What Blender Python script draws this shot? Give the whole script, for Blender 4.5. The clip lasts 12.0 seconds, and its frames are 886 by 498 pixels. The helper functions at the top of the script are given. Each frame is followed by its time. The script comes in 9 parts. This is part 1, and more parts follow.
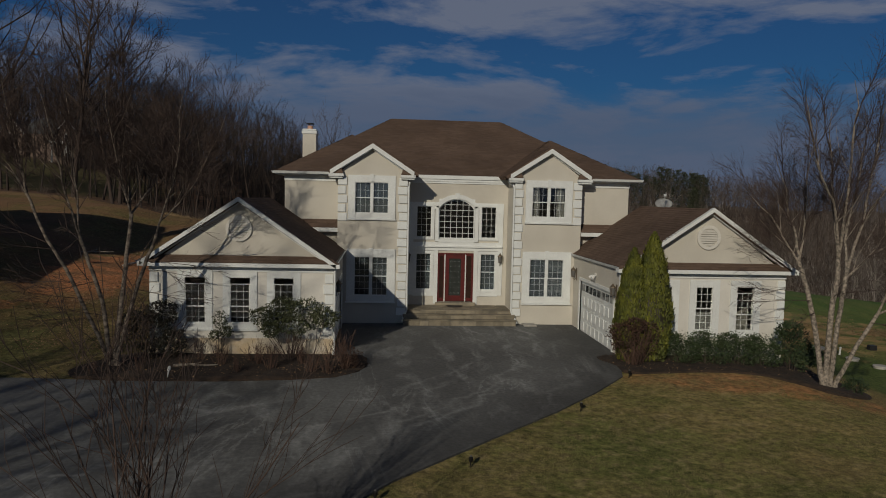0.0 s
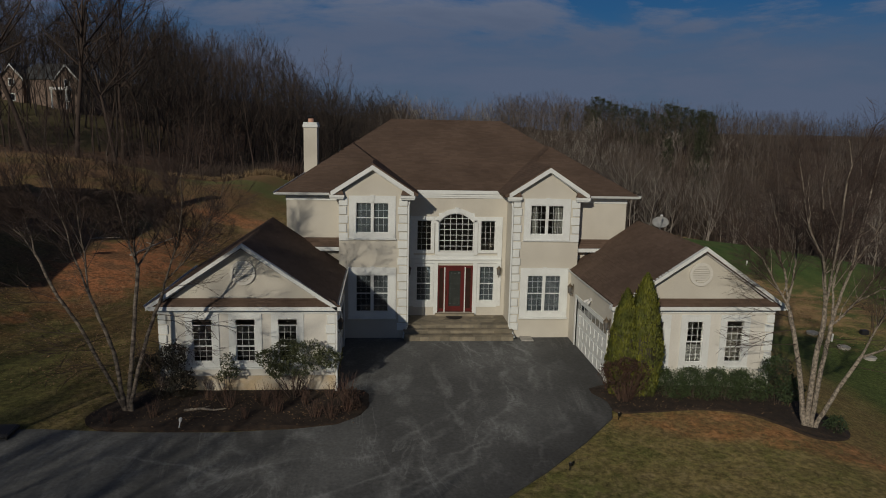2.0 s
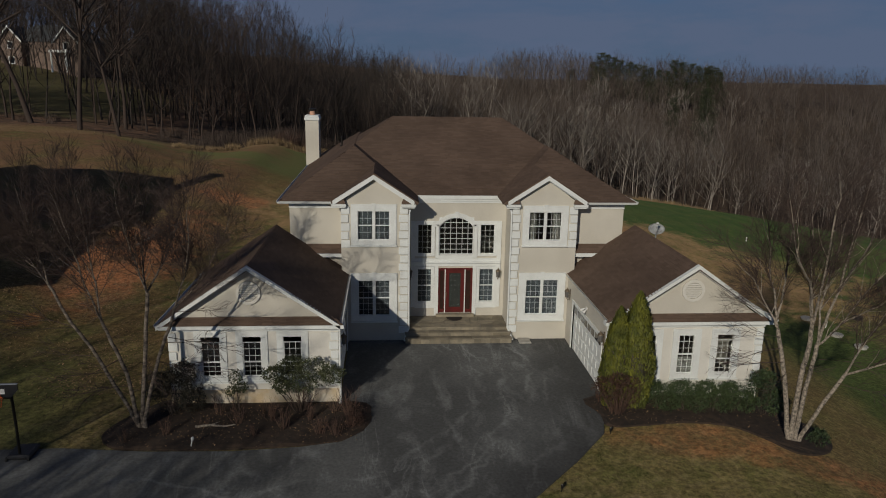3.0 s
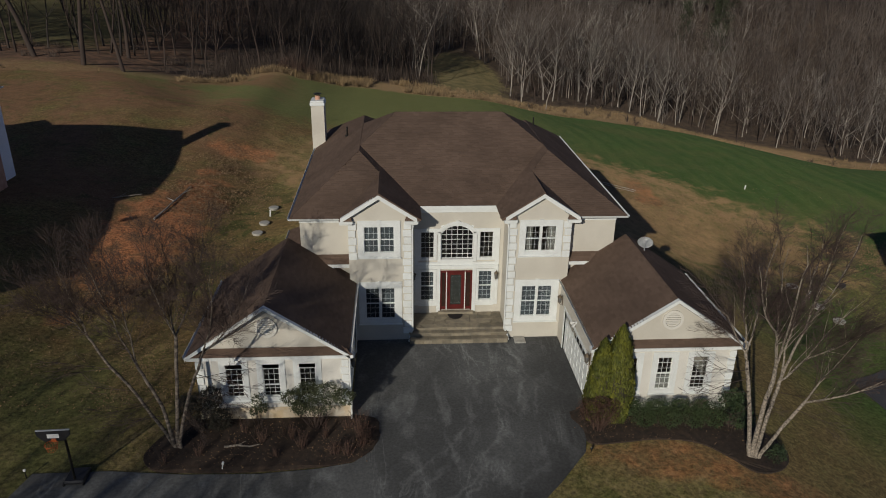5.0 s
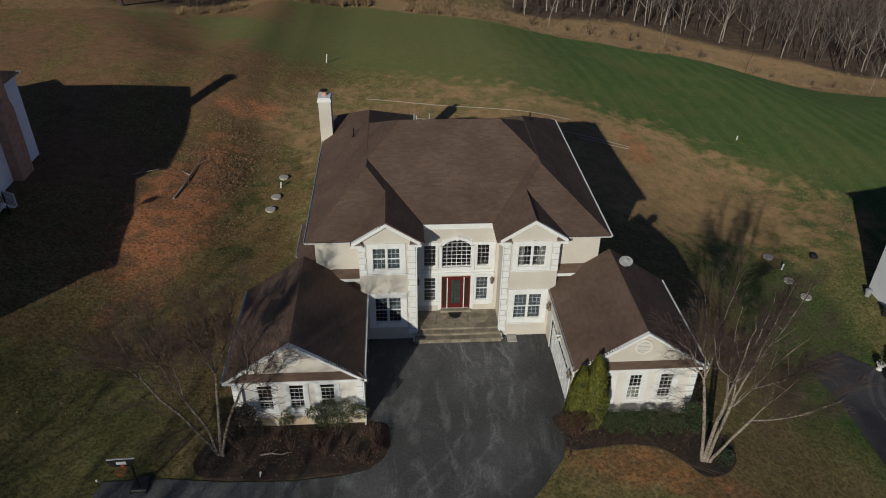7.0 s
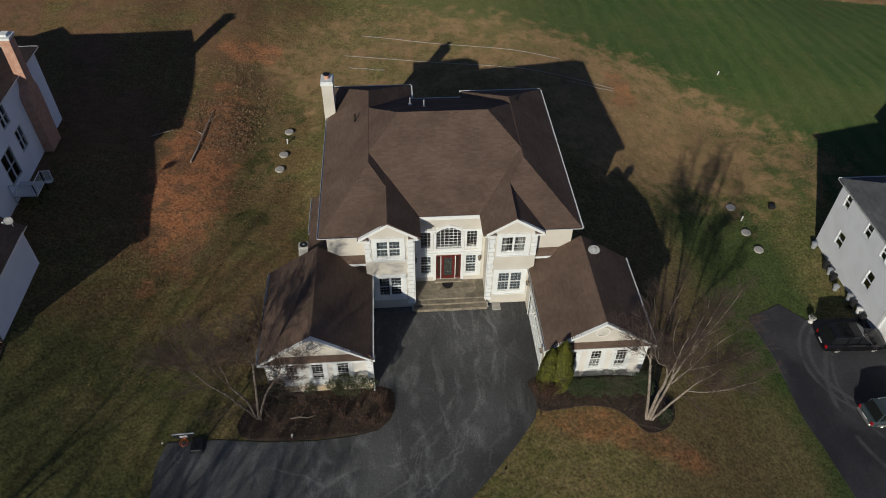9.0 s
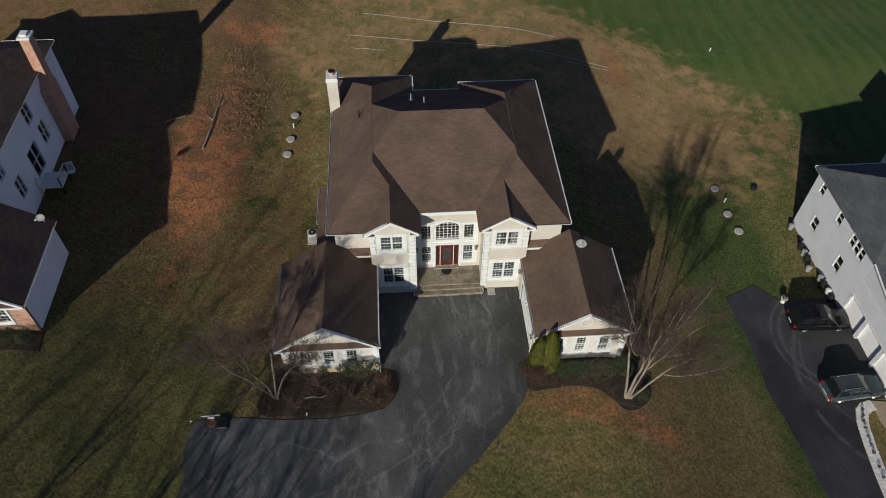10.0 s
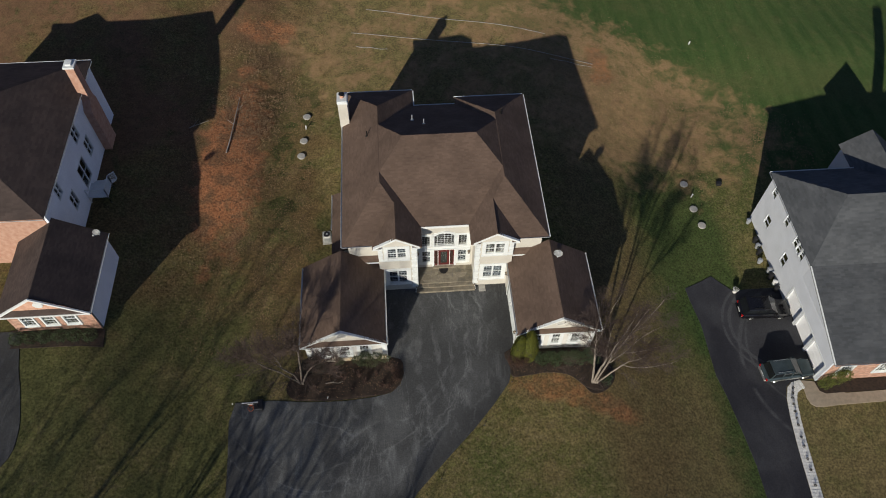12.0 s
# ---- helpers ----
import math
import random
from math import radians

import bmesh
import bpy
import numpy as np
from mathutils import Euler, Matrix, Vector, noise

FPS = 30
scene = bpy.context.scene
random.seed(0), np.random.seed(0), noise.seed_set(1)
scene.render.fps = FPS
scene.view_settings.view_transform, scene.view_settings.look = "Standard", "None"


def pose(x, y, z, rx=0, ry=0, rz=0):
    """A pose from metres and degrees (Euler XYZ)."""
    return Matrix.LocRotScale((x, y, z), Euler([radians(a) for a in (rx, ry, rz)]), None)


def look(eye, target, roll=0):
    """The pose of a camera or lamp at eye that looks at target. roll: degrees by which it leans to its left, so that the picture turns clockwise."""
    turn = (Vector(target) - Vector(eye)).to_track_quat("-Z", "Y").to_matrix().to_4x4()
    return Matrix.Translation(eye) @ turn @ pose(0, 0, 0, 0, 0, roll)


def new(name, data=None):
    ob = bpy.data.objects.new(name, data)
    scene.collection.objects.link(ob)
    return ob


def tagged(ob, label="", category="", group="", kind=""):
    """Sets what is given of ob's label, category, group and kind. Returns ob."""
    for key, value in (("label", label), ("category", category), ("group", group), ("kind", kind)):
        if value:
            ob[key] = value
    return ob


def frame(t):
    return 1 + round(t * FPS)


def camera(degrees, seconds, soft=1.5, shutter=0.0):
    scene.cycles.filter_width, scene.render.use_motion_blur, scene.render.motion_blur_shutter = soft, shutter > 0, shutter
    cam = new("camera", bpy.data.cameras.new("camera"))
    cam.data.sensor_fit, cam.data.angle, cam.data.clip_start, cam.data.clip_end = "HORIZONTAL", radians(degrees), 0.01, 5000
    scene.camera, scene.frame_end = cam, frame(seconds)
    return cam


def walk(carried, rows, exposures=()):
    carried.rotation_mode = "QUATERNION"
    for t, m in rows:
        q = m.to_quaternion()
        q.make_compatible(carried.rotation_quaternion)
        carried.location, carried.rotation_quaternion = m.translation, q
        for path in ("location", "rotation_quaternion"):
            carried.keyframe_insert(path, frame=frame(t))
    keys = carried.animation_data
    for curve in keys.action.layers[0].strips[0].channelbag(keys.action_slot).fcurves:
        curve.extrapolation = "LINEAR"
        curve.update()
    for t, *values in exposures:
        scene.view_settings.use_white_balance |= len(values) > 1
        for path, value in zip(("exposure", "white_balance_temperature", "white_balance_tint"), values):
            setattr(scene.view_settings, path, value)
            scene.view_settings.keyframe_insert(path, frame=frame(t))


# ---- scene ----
cam = camera(63.4, 12.0, 1.0)
BASE = pose(-3.788, -33.323, 5.795, -4.0, -1.35, -5.0)
METRES = 50.0
ROWS = [
    (0.0, 0.0, 0.0, 0.0, 0.0, 0.0, 0.0),
    (0.5, 0.0012, -0.0017, 0.0182, 0.05, -1.08, 0.02),
    (1.0, 0.0025, -0.0036, 0.0397, 0.13, -2.54, 0.06),
    (1.5, 0.0041, -0.0056, 0.062, 0.3, -4.17, 0.1),
    (2.0, 0.0057, -0.0089, 0.0875, 0.43, -5.94, 0.14),
    (2.5, 0.0075, -0.0124, 0.1135, 0.61, -7.8, 0.22),
    (3.0, 0.0097, -0.0166, 0.1425, 0.73, -9.89, 0.29),
    (5.0, 0.017, -0.0303, 0.2742, 1.3, -18.9, 0.47),
    (5.5, 0.0169, -0.0321, 0.3115, 1.3, -21.29, 0.49),
    (6.0, 0.017, -0.0351, 0.3531, 1.29, -23.77, 0.52),
    (6.5, 0.0181, -0.0378, 0.3969, 1.29, -26.19, 0.53),
    (7.0, 0.0198, -0.0412, 0.4491, 1.42, -28.93, 0.57),
    (9.0, 0.0261, -0.0537, 0.6607, 0.99, -40.57, 0.69),
    (9.5, 0.0281, -0.0568, 0.7147, 0.97, -43.27, 0.71),
    (10.0, 0.0289, -0.0597, 0.7723, 0.96, -45.57, 0.72),
    (10.5, 0.0293, -0.0626, 0.8267, 0.95, -47.36, 0.71),
    (11.0, 0.0311, -0.0661, 0.8845, 0.94, -49.05, 0.71),
    (11.5, 0.0331, -0.0693, 0.9394, 0.92, -50.5, 0.72),
    (12.0, 0.0355, -0.0734, 0.9961, 0.9, -51.86, 0.72),
]
walk(cam, [(t, BASE @ pose(METRES * x, METRES * y, METRES * z, 90 + pitch, roll, yaw)) for t, x, y, z, yaw, pitch, roll in ROWS],
     [(0.0, -0.54, 6880, 10), (1.5, -0.48, 6880, 10), (2.5, -0.4, 6720, 10), (3.2, -0.31, 6650, 10), (4.8, -0.05, 6550, 10), (5.5, 0.05, 6550, 10), (7.2, 0.15, 6500, 10), (8.8, 0.35, 6500, 10), (10.5, 0.52, 6500, 10), (12.0, 0.63, 6500, 10)])

# ---- world, sun ----
SUN_EL, SUN_AZ = 22.0, 205.5          # degrees; azimuth of the sun, clockwise from +y
SUN_DIR = Vector((math.sin(radians(SUN_AZ)) * math.cos(radians(SUN_EL)), math.cos(radians(SUN_AZ)) * math.cos(radians(SUN_EL)), math.sin(radians(SUN_EL))))
world = bpy.data.worlds.new("world")
scene.world = world
world.use_nodes = True
wn, wl = world.node_tree.nodes, world.node_tree.links
wn.clear()
w_out = wn.new("ShaderNodeOutputWorld")
w_bg = wn.new("ShaderNodeBackground")
w_bg.inputs["Strength"].default_value = 0.036
w_sky = wn.new("ShaderNodeTexSky")
w_sky.sky_type, w_sky.sun_disc = "NISHITA", False
w_sky.sun_elevation, w_sky.sun_rotation = radians(SUN_EL), radians(SUN_AZ)
w_sky.dust_density, w_sky.ozone_density, w_sky.air_density = 0.6, 2.0, 1.0
w_tc = wn.new("ShaderNodeTexCoord")
w_map = wn.new("ShaderNodeMapping")
w_map.inputs["Scale"].default_value = (1.7, 1.7, 7.0)
w_map.inputs["Location"].default_value = (0.3, 0.2, 0.15)
w_noise = wn.new("ShaderNodeTexNoise")
w_noise.inputs["Scale"].default_value = 2.1
w_noise.inputs["Detail"].default_value = 9.0
w_noise.inputs["Roughness"].default_value = 0.6
w_noise.inputs["Distortion"].default_value = 0.25
w_ramp = wn.new("ShaderNodeValToRGB")
w_ramp.color_ramp.elements[0].position, w_ramp.color_ramp.elements[0].color = 0.45, (0.06, 0.06, 0.06, 1)
w_ramp.color_ramp.elements[1].position, w_ramp.color_ramp.elements[1].color = 0.57, (0.9, 0.9, 0.9, 1)
w_mix = wn.new("ShaderNodeMix")
w_mix.data_type = "RGBA"
w_cloud = wn.new("ShaderNodeMix")           # cloud: bluish low down, whiter overhead
w_cloud.data_type = "RGBA"
w_cloud.inputs["A"].default_value, w_cloud.inputs["B"].default_value = (4.8, 5.8, 8.4, 1), (6.0, 5.5, 4.9, 1)
wl.new(w_cloud.outputs["Result"], w_mix.inputs["B"])
w_tint = wn.new("ShaderNodeMix")
w_tint.data_type, w_tint.blend_type = "RGBA", "MULTIPLY"
w_tint.inputs["Factor"].default_value = 1.0
w_tint.inputs["B"].default_value = (0.11, 0.50, 1.0, 1)
wl.new(w_tc.outputs["Generated"], w_map.inputs["Vector"])
wl.new(w_map.outputs["Vector"], w_noise.inputs["Vector"])
wl.new(w_noise.outputs["Fac"], w_ramp.inputs["Fac"])
wl.new(w_sky.outputs["Color"], w_tint.inputs["A"])
wl.new(w_tint.outputs["Result"], w_mix.inputs["A"])
w_sep = wn.new("ShaderNodeSeparateXYZ")
wl.new(w_tc.outputs["Generated"], w_sep.inputs["Vector"])
w_high = wn.new("ShaderNodeMapRange")       # thinner cloud overhead
w_high.inputs["From Min"].default_value, w_high.inputs["From Max"].default_value = 0.30, 0.70
w_high.inputs["To Min"].default_value, w_high.inputs["To Max"].default_value = 1.0, 0.3
wl.new(w_sep.outputs["Z"], w_high.inputs["Value"])
w_over = wn.new("ShaderNodeMapRange")
w_over.inputs["From Min"].default_value, w_over.inputs["From Max"].default_value = 0.32, 0.65
wl.new(w_sep.outputs["Z"], w_over.inputs["Value"])
wl.new(w_over.outputs["Result"], w_cloud.inputs["Factor"])
w_fac = wn.new("ShaderNodeMath")
w_fac.operation = "MULTIPLY"
wl.new(w_ramp.outputs["Color"], w_fac.inputs[0])
wl.new(w_high.outputs["Result"], w_fac.inputs[1])
wl.new(w_fac.outputs["Value"], w_mix.inputs["Factor"])
w_low = wn.new("ShaderNodeMapRange")        # dull cloud bank along the horizon
w_low.interpolation_type = "SMOOTHSTEP"
w_low.inputs["From Min"].default_value, w_low.inputs["From Max"].default_value = 0.17, 0.10
w_low.inputs["To Min"].default_value, w_low.inputs["To Max"].default_value = 0.0, 0.85
w_off = wn.new("ShaderNodeMath")
w_off.operation = "MULTIPLY_ADD"
w_off.inputs[1].default_value = -0.16
wl.new(w_noise.outputs["Fac"], w_off.inputs[0])
w_up = wn.new("ShaderNodeMath")
w_up.operation = "ADD"
w_up.inputs[1].default_value = 0.08
wl.new(w_sep.outputs["Z"], w_off.inputs[2])
wl.new(w_off.outputs["Value"], w_up.inputs[0])
wl.new(w_up.outputs["Value"], w_low.inputs["Value"])
w_bank = wn.new("ShaderNodeMix")
w_bank.data_type = "RGBA"
w_bank.inputs["B"].default_value = (2.8, 3.95, 6.6, 1)
wl.new(w_mix.outputs["Result"], w_bank.inputs["A"])
wl.new(w_low.outputs["Result"], w_bank.inputs["Factor"])
wl.new(w_bank.outputs["Result"], w_bg.inputs["Color"])
wl.new(w_bg.outputs["Background"], w_out.inputs["Surface"])

sun_data = bpy.data.lights.new("sun", "SUN")
sun_data.energy, sun_data.angle, sun_data.color = 3.0, radians(0.6), (1.0, 0.935, 0.81)
sun = new("sun", sun_data)
sun.matrix_world = look(SUN_DIR * 200, (0, 0, 0))


# ---- materials ----
def material(name, color, rough=0.8, second=None, scale=6.0, fine=60.0, bump=0.15, metal=0.0, island=0.0, per_object=0.0, mixing=0.5, detail=5.0, spec=0.4, stretch=(1, 1, 1)):
    """A two-scale procedural surface: a patchy mix of two colours, fine grain, and relief."""
    m = bpy.data.materials.new(name)
    m.use_nodes = True
    n, l = m.node_tree.nodes, m.node_tree.links
    p = n["Principled BSDF"]
    p.inputs["Roughness"].default_value = rough
    p.inputs["Metallic"].default_value = metal
    p.inputs["Specular IOR Level"].default_value = spec
    second = second or tuple(c * 0.78 for c in color)
    tc = n.new("ShaderNodeTexCoord")
    mp = n.new("ShaderNodeMapping")
    mp.inputs["Scale"].default_value = stretch
    l.new(tc.outputs["Object"], mp.inputs["Vector"])
    n1 = n.new("ShaderNodeTexNoise")
    n1.inputs["Scale"].default_value, n1.inputs["Detail"].default_value = scale, detail
    n2 = n.new("ShaderNodeTexNoise")
    n2.inputs["Scale"].default_value, n2.inputs["Detail"].default_value = fine, 3.0
    l.new(mp.outputs["Vector"], n1.inputs["Vector"])
    l.new(mp.outputs["Vector"], n2.inputs["Vector"])
    r = n.new("ShaderNodeMapRange")
    r.inputs["From Min"].default_value, r.inputs["From Max"].default_value = 0.5 - 0.3 * mixing, 0.5 + 0.3 * mixing
    l.new(n1.outputs["Fac"], r.inputs["Value"])
    mix = n.new("ShaderNodeMix")
    mix.data_type = "RGBA"
    mix.inputs["A"].default_value, mix.inputs["B"].default_value = (*color, 1), (*second, 1)
    l.new(r.outputs["Result"], mix.inputs["Factor"])
    hsv = n.new("ShaderNodeHueSaturation")
    l.new(mix.outputs["Result"], hsv.inputs["Color"])
    val = n.new("ShaderNodeMath")
    val.operation = "MULTIPLY_ADD"
    l.new(n2.outputs["Fac"], val.inputs[0])
    val.inputs[1].default_value, val.inputs[2].default_value = 0.5, 0.75
    last = val.outputs["Value"]
    for amount, node, socket in ((island, "ShaderNodeNewGeometry", "Random Per Island"), (per_object, "ShaderNodeObjectInfo", "Random")):
        if amount:
            src = n.new(node)
            a = n.new("ShaderNodeMath")
            a.operation = "MULTIPLY_ADD"
            l.new(src.outputs[socket], a.inputs[0])
            a.inputs[1].default_value, a.inputs[2].default_value = amount, 1 - amount / 2
            b = n.new("ShaderNodeMath")
            b.operation = "MULTIPLY"
            l.new(a.outputs["Value"], b.inputs[0])
            l.new(last, b.inputs[1])
            last = b.outputs["Value"]
    l.new(last, hsv.inputs["Value"])
    l.new(hsv.outputs["Color"], p.inputs["Base Color"])
    if bump:
        bp = n.new("ShaderNodeBump")
        bp.inputs["Strength"].default_value, bp.inputs["Distance"].default_value = bump, 0.02
        l.new(n2.outputs["Fac"], bp.inputs["Height"])
        l.new(bp.outputs["Normal"], p.inputs["Normal"])
    return m


M = {}
M["stucco"] = material("cream_stucco", (0.562, 0.532, 0.464), 0.9, (0.503, 0.473, 0.41), 0.7, 45, 0.25)
M["stucco_light"] = material("pale_stucco", (0.655, 0.635, 0.582), 0.9, (0.597, 0.575, 0.522), 0.7, 45, 0.25)
M["muntin"] = material("grey_muntin", (0.55, 0.57, 0.575), 0.6, (0.48, 0.495, 0.5), 1.5, 30, 0.0)
M["trim"] = material("white_trim", (0.70, 0.725, 0.71), 0.6, (0.633, 0.65, 0.635), 1.5, 30, 0.05)
M["base_band"] = material("weathered_base", (0.54, 0.42, 0.27), 0.9, (0.62, 0.56, 0.46), 2.0, 40, 0.3)
M["shingle"] = material("brown_shingle", (0.146, 0.101, 0.077), 0.95, (0.112, 0.078, 0.06), 0.5, 90, 0.4, island=0.2, spec=0.08)
M["grey_shingle"] = material("grey_shingle", (0.10, 0.105, 0.11), 0.95, (0.075, 0.08, 0.085), 0.5, 90, 0.4, island=0.25, spec=0.1)
M["red_door"] = material("red_door_paint", (0.105, 0.012, 0.011), 0.45, (0.08, 0.011, 0.009), 3, 30, 0.05)
M["stone"] = material("flagstone", (0.25, 0.215, 0.155), 0.85, (0.17, 0.15, 0.115), 3.0, 40, 0.4, per_object=0.5)
M["mortar"] = material("mortar", (0.22, 0.21, 0.18), 0.95, None, 6, 60, 0.3)
M["metal_dark"] = material("dark_metal", (0.03, 0.028, 0.025), 0.45, None, 8, 60, 0.1, metal=0.6)
M["brass"] = material("aged_brass", (0.22, 0.16, 0.08), 0.4, None, 10, 60, 0.1, metal=0.8)
M["grey_metal"] = material("grey_metal", (0.42, 0.44, 0.46), 0.45, None, 5, 60, 0.05, metal=0.3)
# near-black room surfaces: the dimness indoors is put into this colour
M["interior"] = material("dim_interior", (0.05, 0.047, 0.044), 0.9, None, 1, 20, 0.0)
M["inner_floor"] = material("wooden_floor", (0.17, 0.15, 0.12), 0.7, (0.12, 0.10, 0.085), 2, 30, 0.05)
M["shade_cloth"] = material("grey_shade_cloth", (0.029, 0.037, 0.046), 0.9, (0.034, 0.044, 0.054), 2, 40, 0.05)
M["side_glass"] = material("brown_side_glass", (0.045, 0.024, 0.018), 0.15, (0.034, 0.019, 0.015), 5, 30, 0.1, spec=0.4)
M["door_glass"] = material("leaded_door_glass", (0.045, 0.05, 0.046), 0.12, (0.032, 0.036, 0.033), 5, 30, 0.1, spec=0.6)
M["can_metal"] = material("condenser_metal", (0.46, 0.46, 0.43), 0.5, (0.38, 0.38, 0.35), 6, 60, 0.2, metal=0.2)
M["dish_grey"] = material("pale_grey_dish", (0.55, 0.56, 0.56), 0.5, None, 5, 60, 0.05)
M["curtain"] = material("curtain_cloth", (0.15, 0.147, 0.14), 0.9, (0.115, 0.112, 0.105), 2, 40, 0.1)
M["concrete"] = material("concrete", (0.42, 0.40, 0.36), 0.9, (0.32, 0.31, 0.28), 3, 50, 0.3)
M["white_plastic"] = material("white_plastic", (0.75, 0.75, 0.73), 0.5, None, 4, 40, 0.0)
M["black_plastic"] = material("black_plastic", (0.02, 0.02, 0.022), 0.5, None, 4, 40, 0.05)
M["orange"] = material("orange_paint", (0.55, 0.12, 0.03), 0.5, None, 4, 40, 0.0)
M["door_white"] = material("white_door_paint", (0.90, 0.90, 0.89), 0.4, (0.87, 0.87, 0.86), 1.0, 30, 0.02)
M["siding_white"] = material("white_lap_siding", (0.84, 0.86, 0.89), 0.7, (0.78, 0.80, 0.83), 0.8, 40, 0.05)
M["siding"] = material("white_siding", (0.60, 0.62, 0.655), 0.7, (0.55, 0.57, 0.60), 0.8, 40, 0.05)
M["brick"] = material("red_brick", (0.44, 0.24, 0.165), 0.9, (0.53, 0.33, 0.24), 3.0, 40, 0.3, island=0.5)
M["shingle_dark"] = material("dark_brown_shingle", (0.088, 0.066, 0.058), 0.95, (0.064, 0.05, 0.045), 0.5, 90, 0.4, island=0.25, spec=0.08)
M["walk_tan"] = material("tan_concrete", (0.37, 0.30, 0.22), 0.9, (0.30, 0.245, 0.18), 3, 50, 0.3)
M["leaf_yew"] = material("yew_leaf", (0.115, 0.13, 0.02), 0.7, (0.065, 0.08, 0.014), 2.0, 30, 0.0, island=0.6)
M["mulch"] = material("dark_mulch", (0.025, 0.0185, 0.0145), 1.0, (0.052, 0.034, 0.023), 4.5, 35, 0.9)
M["bark"] = material("grey_bark", (0.060, 0.050, 0.042), 0.95, (0.12, 0.105, 0.09), 1.2, 25, 0.6, island=0.4, per_object=0.4)
M["bark_pale"] = material("pale_bark", (0.36, 0.325, 0.285), 0.95, (0.19, 0.165, 0.14), 0.5, 25, 0.6, island=0.5)
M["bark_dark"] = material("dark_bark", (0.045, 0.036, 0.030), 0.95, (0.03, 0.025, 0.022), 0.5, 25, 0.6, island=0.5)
M["twig_pale"] = material("grey_brown_twigs", (0.155, 0.128, 0.11), 0.95, (0.10, 0.083, 0.07), 1.0, 20, 0.0, island=0.5)
M["brick_far"] = material("dull_brick", (0.20, 0.145, 0.115), 0.9, (0.15, 0.11, 0.09), 1.0, 20, 0.2)
M["bark_brown"] = material("brown_bark", (0.062, 0.043, 0.034), 0.95, (0.04, 0.03, 0.026), 0.5, 25, 0.6, island=0.5)
M["birch_dull"] = material("dull_birch_bark", (0.23, 0.19, 0.15), 0.85, (0.06, 0.048, 0.04), 5.0, 30, 0.8, mixing=0.4, stretch=(1, 1, 1.6))
M["twig_grey"] = material("grey_twigs", (0.165, 0.14, 0.122), 0.95, (0.10, 0.084, 0.072), 0.15, 20, 0.0, island=0.6)
M["twig"] = material("brown_twigs", (0.058, 0.042, 0.034), 0.95, (0.085, 0.064, 0.052), 1.0, 20, 0.0, island=0.5)
M["birch"] = material("birch_bark", (0.35, 0.295, 0.235), 0.85, (0.11, 0.094, 0.075), 13.0, 40, 0.8, mixing=0.5, detail=4.0, stretch=(1, 1, 0.8))
M["birch_twig"] = material("birch_twig", (0.075, 0.05, 0.04), 0.9, (0.055, 0.038, 0.032), 2.0, 30, 0.0, island=0.3)
M["red_twig"] = material("russet_twig", (0.10, 0.058, 0.042), 0.9, (0.07, 0.042, 0.032), 2.0, 30, 0.0, island=0.4)
M["leaf_dark"] = material("dark_evergreen_leaf", (0.025, 0.045, 0.018), 0.6, (0.04, 0.06, 0.02), 3.0, 30, 0.0, island=0.7)
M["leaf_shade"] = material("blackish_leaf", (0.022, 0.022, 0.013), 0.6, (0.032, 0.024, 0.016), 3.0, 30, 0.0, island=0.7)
M["leaf_hedge"] = material("hedge_leaf", (0.048, 0.07, 0.024), 0.55, (0.03, 0.048, 0.016), 3.0, 30, 0.0, island=0.7)
M["bronze"] = material("weathered_bronze", (0.17, 0.13, 0.085), 0.5, (0.10, 0.08, 0.06), 10, 60, 0.1, metal=0.4)
M["leaf_olive"] = material("olive_leaf", (0.075, 0.085, 0.034), 0.55, (0.05, 0.057, 0.025), 3.0, 30, 0.0, island=0.7)
M["leaf_arbor"] = material("arborvitae_leaf", (0.12, 0.122, 0.013), 0.7, (0.05, 0.06, 0.01), 2.0, 30, 0.0, island=0.7)
M["leaf_russet"] = material("russet_leaf", (0.075, 0.036, 0.022), 0.7, (0.042, 0.024, 0.016), 3.0, 30, 0.0, island=0.7)
M["leaf_pine"] = material("pine_needles", (0.040, 0.050, 0.022), 0.8, (0.030, 0.036, 0.018), 1.0, 20, 0.0, island=0.6)
M["dry_grass"] = material("dry_grass", (0.30, 0.21, 0.11), 0.95, (0.20, 0.14, 0.08), 0.4, 20, 0.0, island=0.6)
M["turf_blade"] = material("turf_blades", (0.12, 0.118, 0.042), 0.9, (0.165, 0.135, 0.06), 0.4, 20, 0.0, island=0.6)
M["litter"] = material("leaf_litter", (0.29, 0.185, 0.10), 0.9, (0.19, 0.12, 0.066), 0.4, 20, 0.0, island=0.8)
M["white_stone"] = material("white_stone", (0.72, 0.71, 0.68), 0.8, (0.6, 0.59, 0.56), 4, 40, 0.2, per_object=0.2)
M["car_black"] = material("black_car_paint", (0.008, 0.008, 0.01), 0.15, None, 2, 20, 0.0, spec=0.6)
M["car_green"] = material("grey_green_car_paint", (0.075, 0.10, 0.105), 0.25, None, 2, 20, 0.0, metal=0.4)
M["car_silver"] = material("silver_trim", (0.42, 0.42, 0.40), 0.3, None, 2, 20, 0.0, metal=0.7)
M["tyre"] = material("tyre_rubber", (0.015, 0.015, 0.015), 0.85, None, 8, 60, 0.1)
M["red_lens"] = material("red_lamp_lens", (0.35, 0.01, 0.01), 0.2, None, 8, 60, 0.0)
M["dark_glass"] = material("tinted_glass", (0.012, 0.014, 0.016), 0.06, None, 2, 10, 0.0, spec=0.6)


